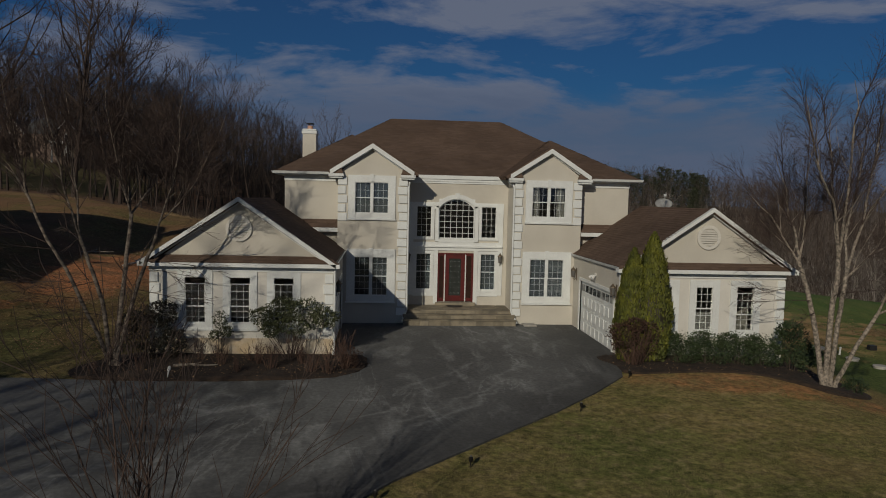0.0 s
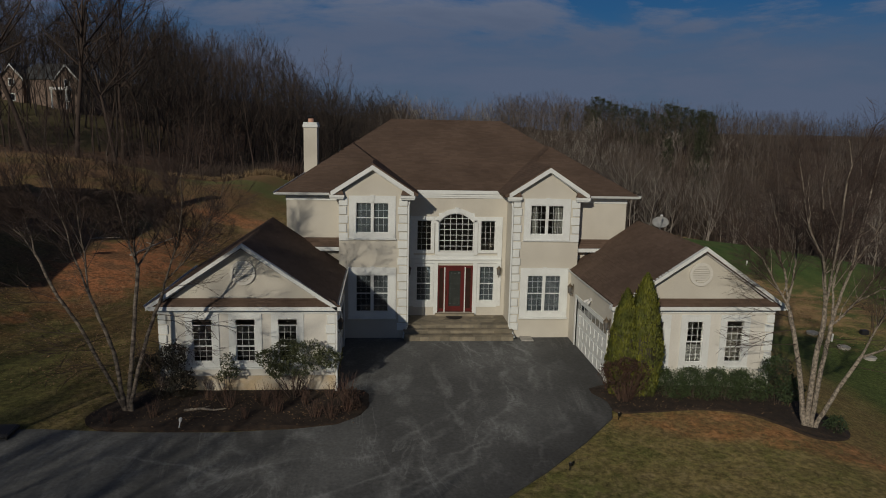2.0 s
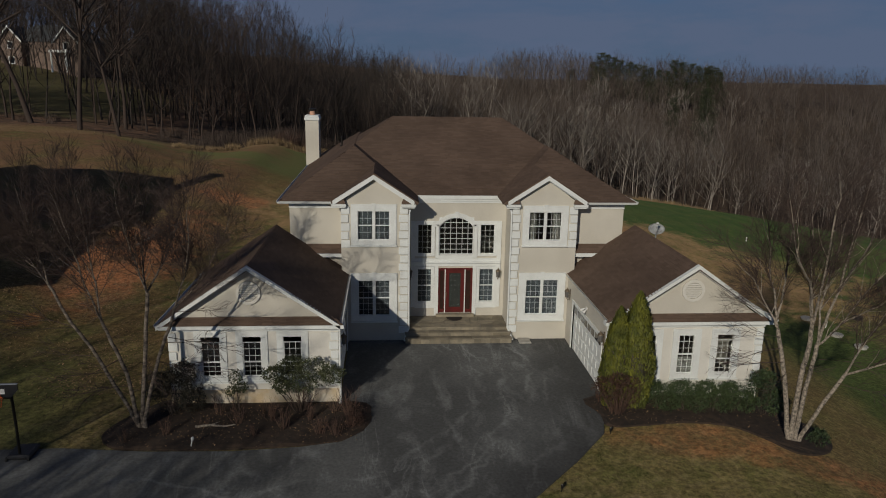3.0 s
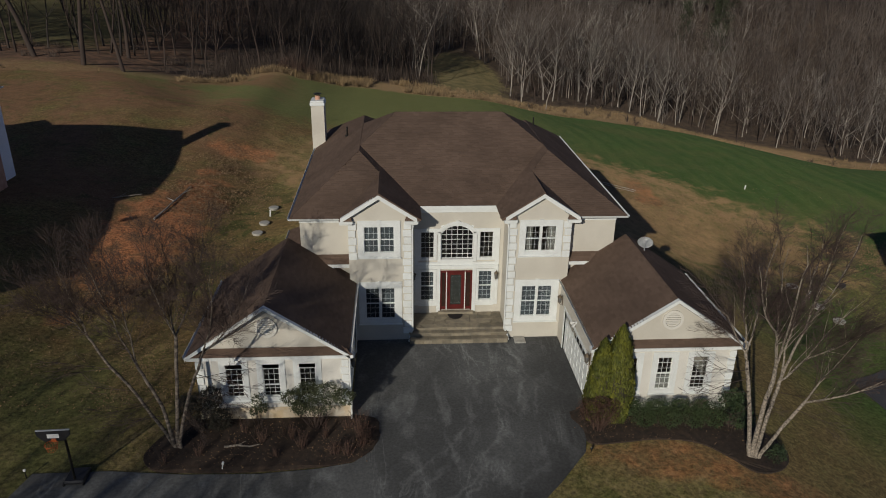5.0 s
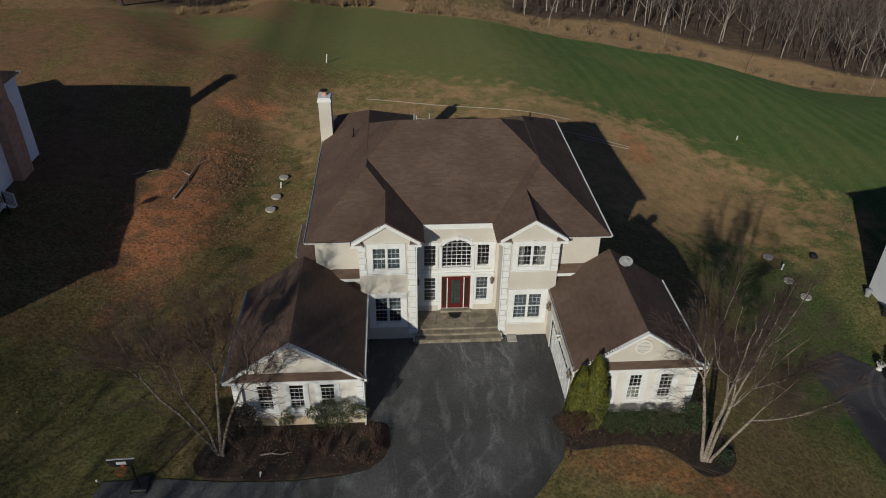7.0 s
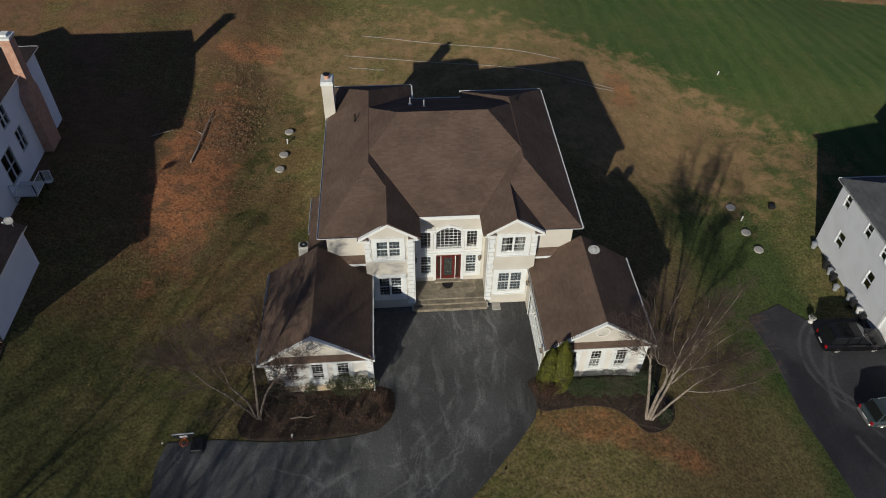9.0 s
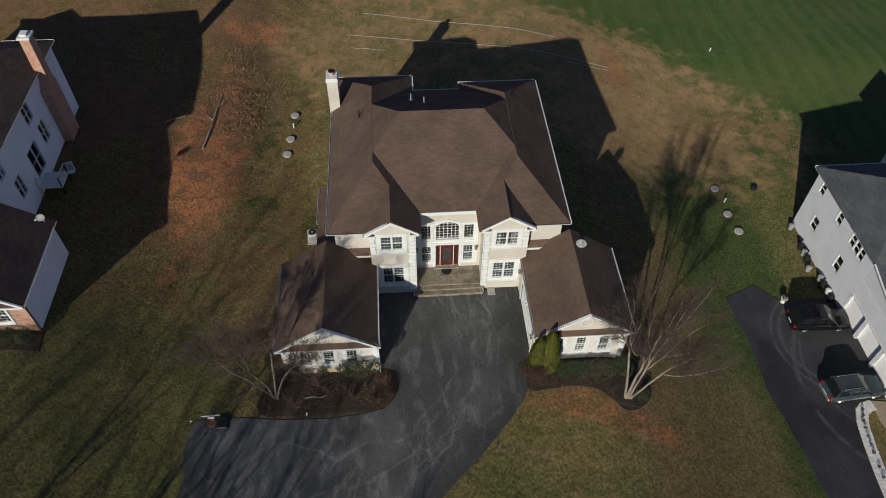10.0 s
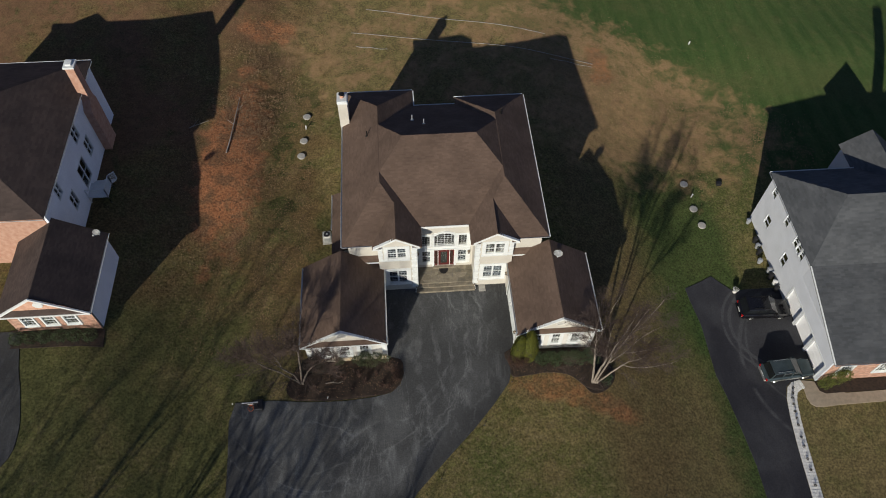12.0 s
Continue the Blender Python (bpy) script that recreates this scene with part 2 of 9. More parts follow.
def glass_material():
    m = bpy.data.materials.new("window_glass")
    m.use_nodes = True
    p = m.node_tree.nodes["Principled BSDF"]
    p.inputs["Base Color"].default_value = (0.75, 0.8, 0.8, 1)
    p.inputs["Roughness"].default_value = 0.02
    p.inputs["Transmission Weight"].default_value = 1.0
    p.inputs["IOR"].default_value = 1.6
    return m


M["glass"] = glass_material()


def asphalt_material(name, color, pale, streak, arcs=(), worn=False):
    """Asphalt with worn pale tracks, dark patches and fine grit."""
    m = bpy.data.materials.new(name)
    m.use_nodes = True
    n, l = m.node_tree.nodes, m.node_tree.links
    p = n["Principled BSDF"]
    p.inputs["Roughness"].default_value = 0.7
    p.inputs["Diffuse Roughness"].default_value = 0.6
    p.inputs["Specular IOR Level"].default_value = 0.3
    tc = n.new("ShaderNodeTexCoord")

    def tex(scale, detail, distort, sx=1.0, sy=1.0, rough=0.5):
        mp = n.new("ShaderNodeMapping")
        mp.inputs["Scale"].default_value = (sx, sy, 1)
        l.new(tc.outputs["Object"], mp.inputs["Vector"])
        t = n.new("ShaderNodeTexNoise")
        t.inputs["Scale"].default_value, t.inputs["Detail"].default_value = scale, detail
        t.inputs["Distortion"].default_value, t.inputs["Roughness"].default_value = distort, rough
        l.new(mp.outputs["Vector"], t.inputs["Vector"])
        return t.outputs["Fac"]

    def ranged(src, a, b, lo=0.0, hi=1.0):
        r = n.new("ShaderNodeMapRange")
        r.inputs["From Min"].default_value, r.inputs["From Max"].default_value = a, b
        r.inputs["To Min"].default_value, r.inputs["To Max"].default_value = lo, hi
        l.new(src, r.inputs["Value"])
        return r.outputs["Result"]

    def times(a, b, op="MULTIPLY"):
        k = n.new("ShaderNodeMath")
        k.operation = op
        l.new(a, k.inputs[0])
        if isinstance(b, float):
            k.inputs[1].default_value = b
        else:
            l.new(b, k.inputs[1])
        return k.outputs["Value"]

    blotch = ranged(tex(0.22, 4, 0.6), 0.42, 0.66)
    tracks = ranged(tex(0.95, 9, 0.45, 1.0, 0.42, 0.66), 0.52, 0.76)
    fine = ranged(tex(9, 6, 0), 0.25, 0.75, 0.72, 1.28)
    line = n.new("ShaderNodeMath")
    line.operation = "ABSOLUTE"
    l.new(times(tex(0.5, 7, 1.1, 1.0, 0.22, 0.6), 0.5, "SUBTRACT"), line.inputs[0])
    scuff = times(ranged(line.outputs["Value"], 0.0, 0.02, streak * 0.6, 0.0), ranged(tex(0.3, 4, 0.4), 0.46, 0.6))
    fac = times(times(times(tracks, streak), times(blotch, 0.26 if worn else 0.5), "ADD"), scuff, "ADD")
    for cx, cy, radius, wide, amount in arcs:
        gap = n.new("ShaderNodeVectorMath")
        gap.operation = "DISTANCE"
        flat = n.new("ShaderNodeMapping")
        flat.inputs["Scale"].default_value = (1, 1, 0)
        l.new(tc.outputs["Object"], flat.inputs["Vector"])
        l.new(flat.outputs["Vector"], gap.inputs[0])
        gap.inputs[1].default_value = (cx, cy, 0)
        off = times(times(gap.outputs["Value"], radius, "SUBTRACT"), times(times(tex(0.35, 5, 0.3), -0.5, "ADD"), 3.0 if worn else 0.01), "ADD")
        k = n.new("ShaderNodeMath")
        k.operation = "ABSOLUTE"
        l.new(off, k.inputs[0])
        fac = times(fac, times(ranged(k.outputs["Value"], wide, 0.0, 0.0, amount), ranged(tex(0.5, 3, 0), 0.4, 0.6)), "ADD")
    if worn:
        # paler where wheels run, dark and unworn along the lawn edge and in the corner by the house
        sep = n.new("ShaderNodeSeparateXYZ")
        l.new(tc.outputs["Object"], sep.inputs["Vector"])
        slant = times(times(times(times(sep.outputs["X"], sep.outputs["Y"], "SUBTRACT"), -14.7, "ADD"), -0.707), times(tex(0.7, 5, 0.4), 0.9), "ADD")
        straight = times(times(sep.outputs["X"], -1.0), 5.6, "ADD")
        # the X ramp paints tree shade over the left end
        inner = times(ranged(times(slant, straight, "MINIMUM"), 0.7, 2.6), ranged(times(sep.outputs["X"], tex(0.5, 4, 0.4), "ADD"), -19.0, -14.0, 0.2, 1.0))
        fac = times(times(fac, ranged(inner, 0.0, 1.0, 0.35, 1.0)), times(inner, 0.17), "ADD")
    mix = n.new("ShaderNodeMix")
    mix.data_type = "RGBA"
    mix.inputs["A"].default_value, mix.inputs["B"].default_value = (*color, 1), (*pale, 1)
    l.new(fac, mix.inputs["Factor"])
    hsv = n.new("ShaderNodeHueSaturation")
    l.new(mix.outputs["Result"], hsv.inputs["Color"])
    l.new(fine, hsv.inputs["Value"])
    l.new(hsv.outputs["Color"], p.inputs["Base Color"])
    bp = n.new("ShaderNodeBump")
    bp.inputs["Strength"].default_value, bp.inputs["Distance"].default_value = 0.4, 0.01
    l.new(fine, bp.inputs["Height"])
    l.new(bp.outputs["Normal"], p.inputs["Normal"])
    return m


M["asphalt"] = asphalt_material("worn_asphalt", (0.036, 0.0365, 0.037), (0.158, 0.163, 0.163), 0.72, ((-10.5, -5.5, 10.4, 0.14, 0.4), (-10.5, -5.5, 11.9, 0.14, 0.45), (-11.0, -6.0, 14.2, 0.13, 0.4), (-8.0, -4.5, 8.3, 0.14, 0.4), (-13.0, -2.0, 15.6, 0.13, 0.35)), True)
M["asphalt_new"] = asphalt_material("sealed_asphalt", (0.022, 0.022, 0.027), (0.06, 0.061, 0.066), 0.25, ((31.0, -4.0, 4.3, 0.2, 2.2), (31.0, -4.0, 4.95, 0.16, 1.8), (36.0, -8.0, 9.3, 0.25, 1.6), (34.0, -6.5, 6.4, 0.15, 1.2)))


# where the mown lawn gives way to dry grass, and the dry grass to the woods
GRASS_LINE = ((-95, 56), (-50, 58), (-43, 58), (-35, 61.5), (-26, 68), (-19, 75), (-9, 85), (5, 86), (12, 83), (22, 81), (34, 73), (50, 70), (70, 66.5), (84, 60), (130, 42))
WOOD_LINE = ((-95, 60), (-50, 63), (-38, 63), (-30, 68), (-20, 79), (-8, 93), (2, 100), (24, 97), (42, 104), (60, 110), (69, 108), (78, 102), (84, 91), (130, 68))


def along(line, x):
    """Height of a bent line at x."""
    if x <= line[0][0]:
        return line[0][1]
    for (xa, ya), (xb, yb) in zip(line, line[1:]):
        if x < xb:
            return ya + (yb - ya) * (x - xa) / (xb - xa)
    return line[-1][1]


def lawn_material():
    """Lawn: mown green behind the houses, olive turf in front, bare red soil and leaf litter to one side, brown woodland floor."""
    m = bpy.data.materials.new("lawn_and_soil")
    m.use_nodes = True
    n, l = m.node_tree.nodes, m.node_tree.links
    p = n["Principled BSDF"]
    p.inputs["Roughness"].default_value = 0.95
    p.inputs["Diffuse Roughness"].default_value = 0.6
    p.inputs["Specular IOR Level"].default_value = 0.15
    tc = n.new("ShaderNodeTexCoord")
    sep = n.new("ShaderNodeSeparateXYZ")
    l.new(tc.outputs["Object"], sep.inputs["Vector"])
    X, Y = sep.outputs["X"], sep.outputs["Y"]

    def num(op, a, b=None, c=None):
        k = n.new("ShaderNodeMath")
        k.operation = op
        for i, v in enumerate((a, b, c)):
            if v is None:
                continue
            if isinstance(v, (int, float)):
                k.inputs[i].default_value = v
            else:
                l.new(v, k.inputs[i])
        return k.outputs["Value"]

    def tex(scale, detail=4, distort=0.0, sx=1.0, sy=1.0, rough=0.55):
        mp = n.new("ShaderNodeMapping")
        mp.inputs["Scale"].default_value = (sx, sy, 1)
        l.new(tc.outputs["Object"], mp.inputs["Vector"])
        t = n.new("ShaderNodeTexNoise")
        t.inputs["Scale"].default_value, t.inputs["Detail"].default_value = scale, detail
        t.inputs["Distortion"].default_value, t.inputs["Roughness"].default_value = distort, rough
        l.new(mp.outputs["Vector"], t.inputs["Vector"])
        return t.outputs["Fac"]

    def ranged(src, a, b, lo=0.0, hi=1.0):
        r = n.new("ShaderNodeMapRange")
        r.interpolation_type = "SMOOTHSTEP"
        r.inputs["From Min"].default_value, r.inputs["From Max"].default_value = a, b
        r.inputs["To Min"].default_value, r.inputs["To Max"].default_value = lo, hi
        l.new(src, r.inputs["Value"])
        return r.outputs["Result"]

    def mix(fac, a, b):
        k = n.new("ShaderNodeMix")
        k.data_type = "RGBA"
        for key, v in (("A", a), ("B", b)):
            if isinstance(v, tuple):
                k.inputs[key].default_value = (*v, 1)
            else:
                l.new(v, k.inputs[key])
        l.new(fac, k.inputs["Factor"])
        return k.outputs["Result"]

    patch = tex(0.12, 5, 0.4)
    mid = tex(0.6, 6, 0.3)
    fine = tex(5.0, 7, 0.0, 1.0, 1.0, 0.72)
    grit = tex(30, 3)
    # turf in front and at the sides
    turf = mix(ranged(mid, 0.35, 0.65), (0.118, 0.11, 0.038), (0.168, 0.132, 0.056))
    turf = mix(ranged(patch, 0.42, 0.62, 0, 0.8), turf, (0.078, 0.092, 0.028))
    tuft = tex(2.4, 7, 0.35, 1.0, 1.0, 0.78)
    turf = mix(ranged(tuft, 0.50, 0.60, 0, 0.6), turf, (0.185, 0.148, 0.078))
    turf = mix(ranged(tuft, 0.47, 0.38, 0, 0.6), turf, (0.052, 0.062, 0.018))
    flank = num("MULTIPLY", num("MULTIPLY", ranged(X, -7.0, -13.0), ranged(Y, -9.0, 1.0, 0.15, 1.0)), ranged(tex(0.35, 6, 0.4), 0.36, 0.6, 0.25, 0.85))
    turf = mix(flank, turf, (0.135, 0.088, 0.040))
    lush = num("MULTIPLY", num("MULTIPLY", ranged(X, -14.0, -19.0), ranged(Y, 2.0, -4.0)), ranged(tex(0.25, 5, 0.4), 0.35, 0.6, 0.3, 0.9))
    turf = mix(lush, turf, (0.086, 0.088, 0.032))
    verge = num("MULTIPLY", ranged(num("ADD", X, num("MULTIPLY", num("SUBTRACT", mid, 0.5), 10.0)), 18.0, 22.0), num("MULTIPLY", ranged(Y, 22.0, 12.0, 0.0, 0.85), num("MULTIPLY", ranged(Y, -12.0, -2.0, 0.1, 1.0), ranged(X, 30.0, 28.0, 0.2, 1.0))))
    turf = mix(verge, turf, (0.046, 0.072, 0.021))
    straw_front = num("MULTIPLY", num("MULTIPLY", ranged(X, 9.0, 15.0), ranged(Y, -5.0, -11.0)), ranged(mid, 0.3, 0.6, 0.45, 0.85))
    turf = mix(straw_front, turf, (0.17, 0.132, 0.06))
    kerb = num("MULTIPLY", ranged(num("ADD", X, num("MULTIPLY", num("SUBTRACT", mid, 0.5), 5.0)), 21.6, 24.2), num("MULTIPLY", ranged(Y, 3.0, -4.0, 0.0, 0.85), ranged(X, 30.0, 28.0)))
    turf = mix(kerb, turf, (0.034, 0.066, 0.018))
    tired = num("MULTIPLY", num("MULTIPLY", ranged(X, 11.0, 14.0), ranged(X, 21.0, 17.0)), ranged(tex(0.4, 6, 0.4), 0.3, 0.6, 0.3, 0.85))
    turf = mix(tired, turf, (0.135, 0.098, 0.045))
    straw = mix(ranged(fine, 0.4, 0.6), (0.36, 0.235, 0.125), (0.20, 0.128, 0.064))
    straw = mix(num("MULTIPLY", ranged(tex(0.3, 6, 0.5, 1.0, 1.0, 0.65), 0.40, 0.58, 0, 0.85), ranged(X, 20.0, 9.0, 0.25, 1.0)), straw, (0.142, 0.124, 0.05))
    brown = mix(ranged(fine, 0.38, 0.62), (0.215, 0.118, 0.068), (0.115, 0.068, 0.04))
    brown = mix(ranged(tex(0.5, 6, 0.5, 1.0, 1.0, 0.65), 0.50, 0.68, 0, 0.8), brown, (0.072, 0.070, 0.028))
    soil = mix(ranged(tex(0.55, 7, 0.5, 1.0, 1.0, 0.62), 0.42, 0.58), (0.35, 0.15, 0.07), (0.20, 0.105, 0.055))
    soil = mix(ranged(tex(2.2, 6, 0.4, 1.0, 1.0, 0.7), 0.50, 0.66, 0, 0.75), soil, (0.095, 0.062, 0.038))
    # mown green field with stripes
    slant = num("ADD", X, num("MULTIPLY", Y, 0.015))
    stripe = num("SINE", num("MULTIPLY", num("ADD", slant, num("MULTIPLY", tex(0.5, 5, 0.6), 1.8)), 2.6))
    green = mix(num("MULTIPLY", ranged(stripe, -0.9, 0.9, 0, 1.0), ranged(tex(0.08, 4), 0.35, 0.65, 0.35, 0.85)), (0.041, 0.075, 0.021), (0.059, 0.094, 0.028))
    green = mix(ranged(tex(1.2, 6, 0.4, 1.0, 0.15, 0.65), 0.42, 0.66, 0, 0.45), green, (0.088, 0.108, 0.037))
    green = mix(ranged(tex(0.05, 6, 0.6), 0.50, 0.66, 0, 0.55), green, (0.082, 0.092, 0.034))
    green = mix(ranged(mid, 0.54, 0.72, 0, 0.22), green, (0.13, 0.112, 0.05))
    green = mix(ranged(num("ADD", X, num("MULTIPLY", num("SUBTRACT", mid, 0.5), 20.0)), 24.0, 4.0, 0.0, 0.75), green, (0.122, 0.122, 0.048))
    # masks, each with a ragged edge
    ragged = num("MULTIPLY", num("SUBTRACT", mid, 0.5), 14.0)
    field = ranged(num("ADD", num("SUBTRACT", num("ADD", Y, num("MULTIPLY", num("MAXIMUM", X, -6.0), 0.85)), 44.0), ragged), -2.0, 4.0)
    left = ranged(num("ADD", num("ADD", X, num("ADD", 14.0, num("MULTIPLY", num("MAXIMUM", num("SUBTRACT", Y, 30.0), 0.0), 0.75))), num("MULTIPLY", ragged, 1.6)), -6.0, 8.0)
    field = num("MULTIPLY", field, left)
    # bare red earth beside the house
    ex = num("DIVIDE", num("ADD", X, num("ADD", 20.6, num("MULTIPLY", num("SUBTRACT", Y, 15.0), -0.06))), 3.2)
    ey = num("DIVIDE", num("SUBTRACT", Y, 16.0), 13.0)
    bare = ranged(num("ADD", num("ADD", num("POWER", ex, 2.0), num("POWER", ey, 2.0)), num("MULTIPLY", num("SUBTRACT", mid, 0.5), 3.0)), 0.3, 1.3, 1.0, 0.0)
    bare_b = num("ADD", num("POWER", num("DIVIDE", num("ADD", X, 18.0), 3.2), 2.0), num("POWER", num("DIVIDE", num("SUBTRACT", Y, 35.5), 2.2), 2.0))
    bare_b = ranged(num("ADD", bare_b, num("MULTIPLY", num("SUBTRACT", mid, 0.5), 3.0)), 0.2, 1.3, 0.8, 0.0)
    bare_c = num("ADD", num("POWER", num("DIVIDE", num("SUBTRACT", X, 20.5), 1.6), 2.0), num("POWER", num("DIVIDE", num("SUBTRACT", Y, 30.5), 3.6), 2.0))
    bare_c = ranged(num("ADD", bare_c, num("MULTIPLY", num("SUBTRACT", mid, 0.5), 3.0)), 0.2, 1.3, 0.6, 0.0)
    bare = num("MAXIMUM", num("MAXIMUM", bare, bare_b), bare_c)
    # dry straw and leaves behind the house
    bx_ = num("DIVIDE", num("SUBTRACT", X, 9.0), 26.0)
    by_ = num("DIVIDE", num("SUBTRACT", Y, num("SUBTRACT", 34.0, num("MULTIPLY", num("MAXIMUM", X, 0.0), 0.38))), 12.5)
    dry = ranged(num("ADD", num("ADD", num("POWER", bx_, 2.0), num("POWER", by_, 2.0)), num("MULTIPLY", num("SUBTRACT", mid, 0.5), 3.0)), 0.5, 1.5, 0.95, 0.0)
    lx = ranged(num("ADD", X, num("MULTIPLY", ragged, 0.5)), -14.0, -22.0)
    clumpy = ranged(tex(0.09, 5, 0.5), 0.40, 0.58)
    leafy = num("MULTIPLY", num("MULTIPLY", num("MULTIPLY", lx, ranged(Y, 4.0, 20.0)), clumpy), 0.85)
    # worn red patch by the drive
    wx = num("DIVIDE", num("SUBTRACT", X, 9.8), 6.0)
    wy = num("DIVIDE", num("ADD", Y, num("ADD", 10.2, num("MULTIPLY", num("MAXIMUM", num("SUBTRACT", X, 9.0), 0.0), 0.45))), 1.5)
    worn = ranged(num("ADD", num("ADD", num("POWER", wx, 2.0), num("POWER", wy, 2.0)), num("MULTIPLY", num("SUBTRACT", mid, 0.5), 2.5)), 0.2, 1.3, 0.62, 0.0)

    def beyond(line):
        """How far Y lies past a bent line."""
        at, slope = line[0][1], 0.0
        for (xa, ya), (xb, yb) in zip(line, line[1:]):
            turn_ = (yb - ya) / (xb - xa) - slope
            slope += turn_
            at = num("ADD", at, num("MULTIPLY", num("MAXIMUM", num("SUBTRACT", X, float(xa)), 0.0), turn_))
        return num("SUBTRACT", Y, at)

    grass_line, wood_line = beyond(GRASS_LINE), beyond(WOOD_LINE)
    glade = num("ADD", num("POWER", num("DIVIDE", num("SUBTRACT", X, 11.0), 9.0), 2.0), num("POWER", num("DIVIDE", num("SUBTRACT", Y, 118.0), 24.0), 2.0))
    glade = ranged(num("ADD", glade, num("MULTIPLY", num("SUBTRACT", mid, 0.5), 2.0)), 0.7, 1.3, 1.0, 0.0)
    band = num("MULTIPLY", num("MULTIPLY", ranged(num("ADD", grass_line, num("MULTIPLY", ragged, 0.3)), -1.5, 1.0), ranged(X, -34.0, 4.0, 0.45, 1.0)), ranged(mid, 0.3, 0.5, 0.6, 1.0))
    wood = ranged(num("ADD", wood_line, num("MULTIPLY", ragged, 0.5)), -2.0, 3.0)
    yard = num("MULTIPLY", ranged(num("ADD", X, ragged), -44.0, -52.0), num("MULTIPLY", ranged(Y, 74.0, 80.0), ranged(Y, 135.0, 120.0)))
    col = mix(field, turf, green)
    col = mix(num("MULTIPLY", dry, ranged(tex(1.6, 6, 0.3, 1.0, 1.0, 0.65), 0.30, 0.55, 0.45, 1.0)), col, straw)
    col = mix(leafy, col, brown)
    weeds = num("MULTIPLY", num("MULTIPLY", ranged(X, -20.0, -16.5), ranged(X, -10.0, -12.5)), num("MULTIPLY", ranged(Y, 3.0, 7.0), ranged(Y, 30.0, 24.0)))
    col = mix(num("MULTIPLY", weeds, ranged(tex(0.42, 4, 0.5), 0.53, 0.60, 0.0, 0.75)), col, (0.045, 0.058, 0.018))
    col = mix(bare, col, soil)
    col = mix(worn, col, soil)
    col = mix(band, col, (0.23, 0.155, 0.085))
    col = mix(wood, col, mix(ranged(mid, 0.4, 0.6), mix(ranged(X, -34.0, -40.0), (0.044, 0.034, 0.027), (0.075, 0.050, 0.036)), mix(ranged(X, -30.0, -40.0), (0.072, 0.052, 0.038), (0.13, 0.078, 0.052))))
    col = mix(num("MULTIPLY", yard, 0.7), col, (0.068, 0.072, 0.03))
    col = mix(glade, col, mix(ranged(mid, 0.35, 0.65), (0.15, 0.12, 0.06), (0.09, 0.082, 0.04)))
    hsv = n.new("ShaderNodeHueSaturation")
    l.new(col, hsv.inputs["Color"])
    speck = num("SUBTRACT", num("MULTIPLY", num("MULTIPLY", ranged(fine, 0.30, 0.70, 0.48, 1.52), ranged(tex(1.1, 5, 0.2, 1.0, 1.0, 0.7), 0.3, 0.7, 0.84, 1.16)), ranged(grit, 0.25, 0.75, 0.75, 1.25)), 1.0)
    l.new(num("MULTIPLY_ADD", speck, num("MULTIPLY_ADD", field, -0.6, 1.0), 1.0), hsv.inputs["Value"])
    l.new(hsv.outputs["Color"], p.inputs["Base Color"])
    bp = n.new("ShaderNodeBump")
    bp.inputs["Strength"].default_value, bp.inputs["Distance"].default_value = 0.8, 0.06
    l.new(num("ADD", fine, num("MULTIPLY", grit, 0.5)), bp.inputs["Height"])
    l.new(bp.outputs["Normal"], p.inputs["Normal"])
    return m


M["lawn"] = lawn_material()


# ---- helpers of this scene ----
def part(name, bm, mat, parent, label="", kind="", smooth=False, share=None):
    """Links a bmesh (or shared mesh data) as one mesh object under a thing or a part."""
    if share is None:
        data = bpy.data.meshes.new(name)
        bmesh.ops.recalc_face_normals(bm, faces=bm.faces)
        bm.to_mesh(data)
        bm.free()
        data.materials.append(mat)
        if smooth:
            data.polygons.foreach_set("use_smooth", [True] * len(data.polygons))
    else:
        data = share
    ob = new(name, data)
    ob.parent = parent
    return tagged(ob, label, "", "", kind)


def thing(name, label, category, at=(0, 0, 0), group="", turn=0.0, kind=""):
    """An Empty at the base of a thing, to hold its parts."""
    ob = new(name)
    ob.empty_display_size = 0.3
    ob.matrix_basis = pose(*at, 0, 0, turn)
    return tagged(ob, label, category, group, kind)


def solo(name, bm, mat, label, category, at=(0, 0, 0), group="", kind="", smooth=False, turn=0.0):
    """A thing that is one mesh."""
    ob = part(name, bm, mat, None, label, kind, smooth)
    ob.matrix_basis = pose(*at, 0, 0, turn)
    return tagged(ob, label, category, group, kind)


def box(bm, x0, x1, y0, y1, z0, z1, m=None):
    pts = [(x0, y0, z0), (x1, y0, z0), (x1, y1, z0), (x0, y1, z0), (x0, y0, z1), (x1, y0, z1), (x1, y1, z1), (x0, y1, z1)]
    v = [bm.verts.new(m @ Vector(q) if m else q) for q in pts]
    for f in ((0, 3, 2, 1), (4, 5, 6, 7), (0, 1, 5, 4), (1, 2, 6, 5), (2, 3, 7, 6), (3, 0, 4, 7)):
        bm.faces.new([v[i] for i in f])
    return v


def soft_box(bm, x0, x1, y0, y1, z0, z1, c, m=None):
    """A box with chamfered edges."""
    t = bmesh.new()
    box(t, x0, x1, y0, y1, z0, z1)
    bmesh.ops.bevel(t, geom=t.edges[:], offset=c, segments=1, affect="EDGES")
    merge(bm, t, m)


def merge(bm, t, m=None):
    table = {}
    for v in t.verts:
        table[v] = bm.verts.new(m @ v.co if m else v.co)
    for f in t.faces:
        bm.faces.new([table[v] for v in f.verts])
    t.free()


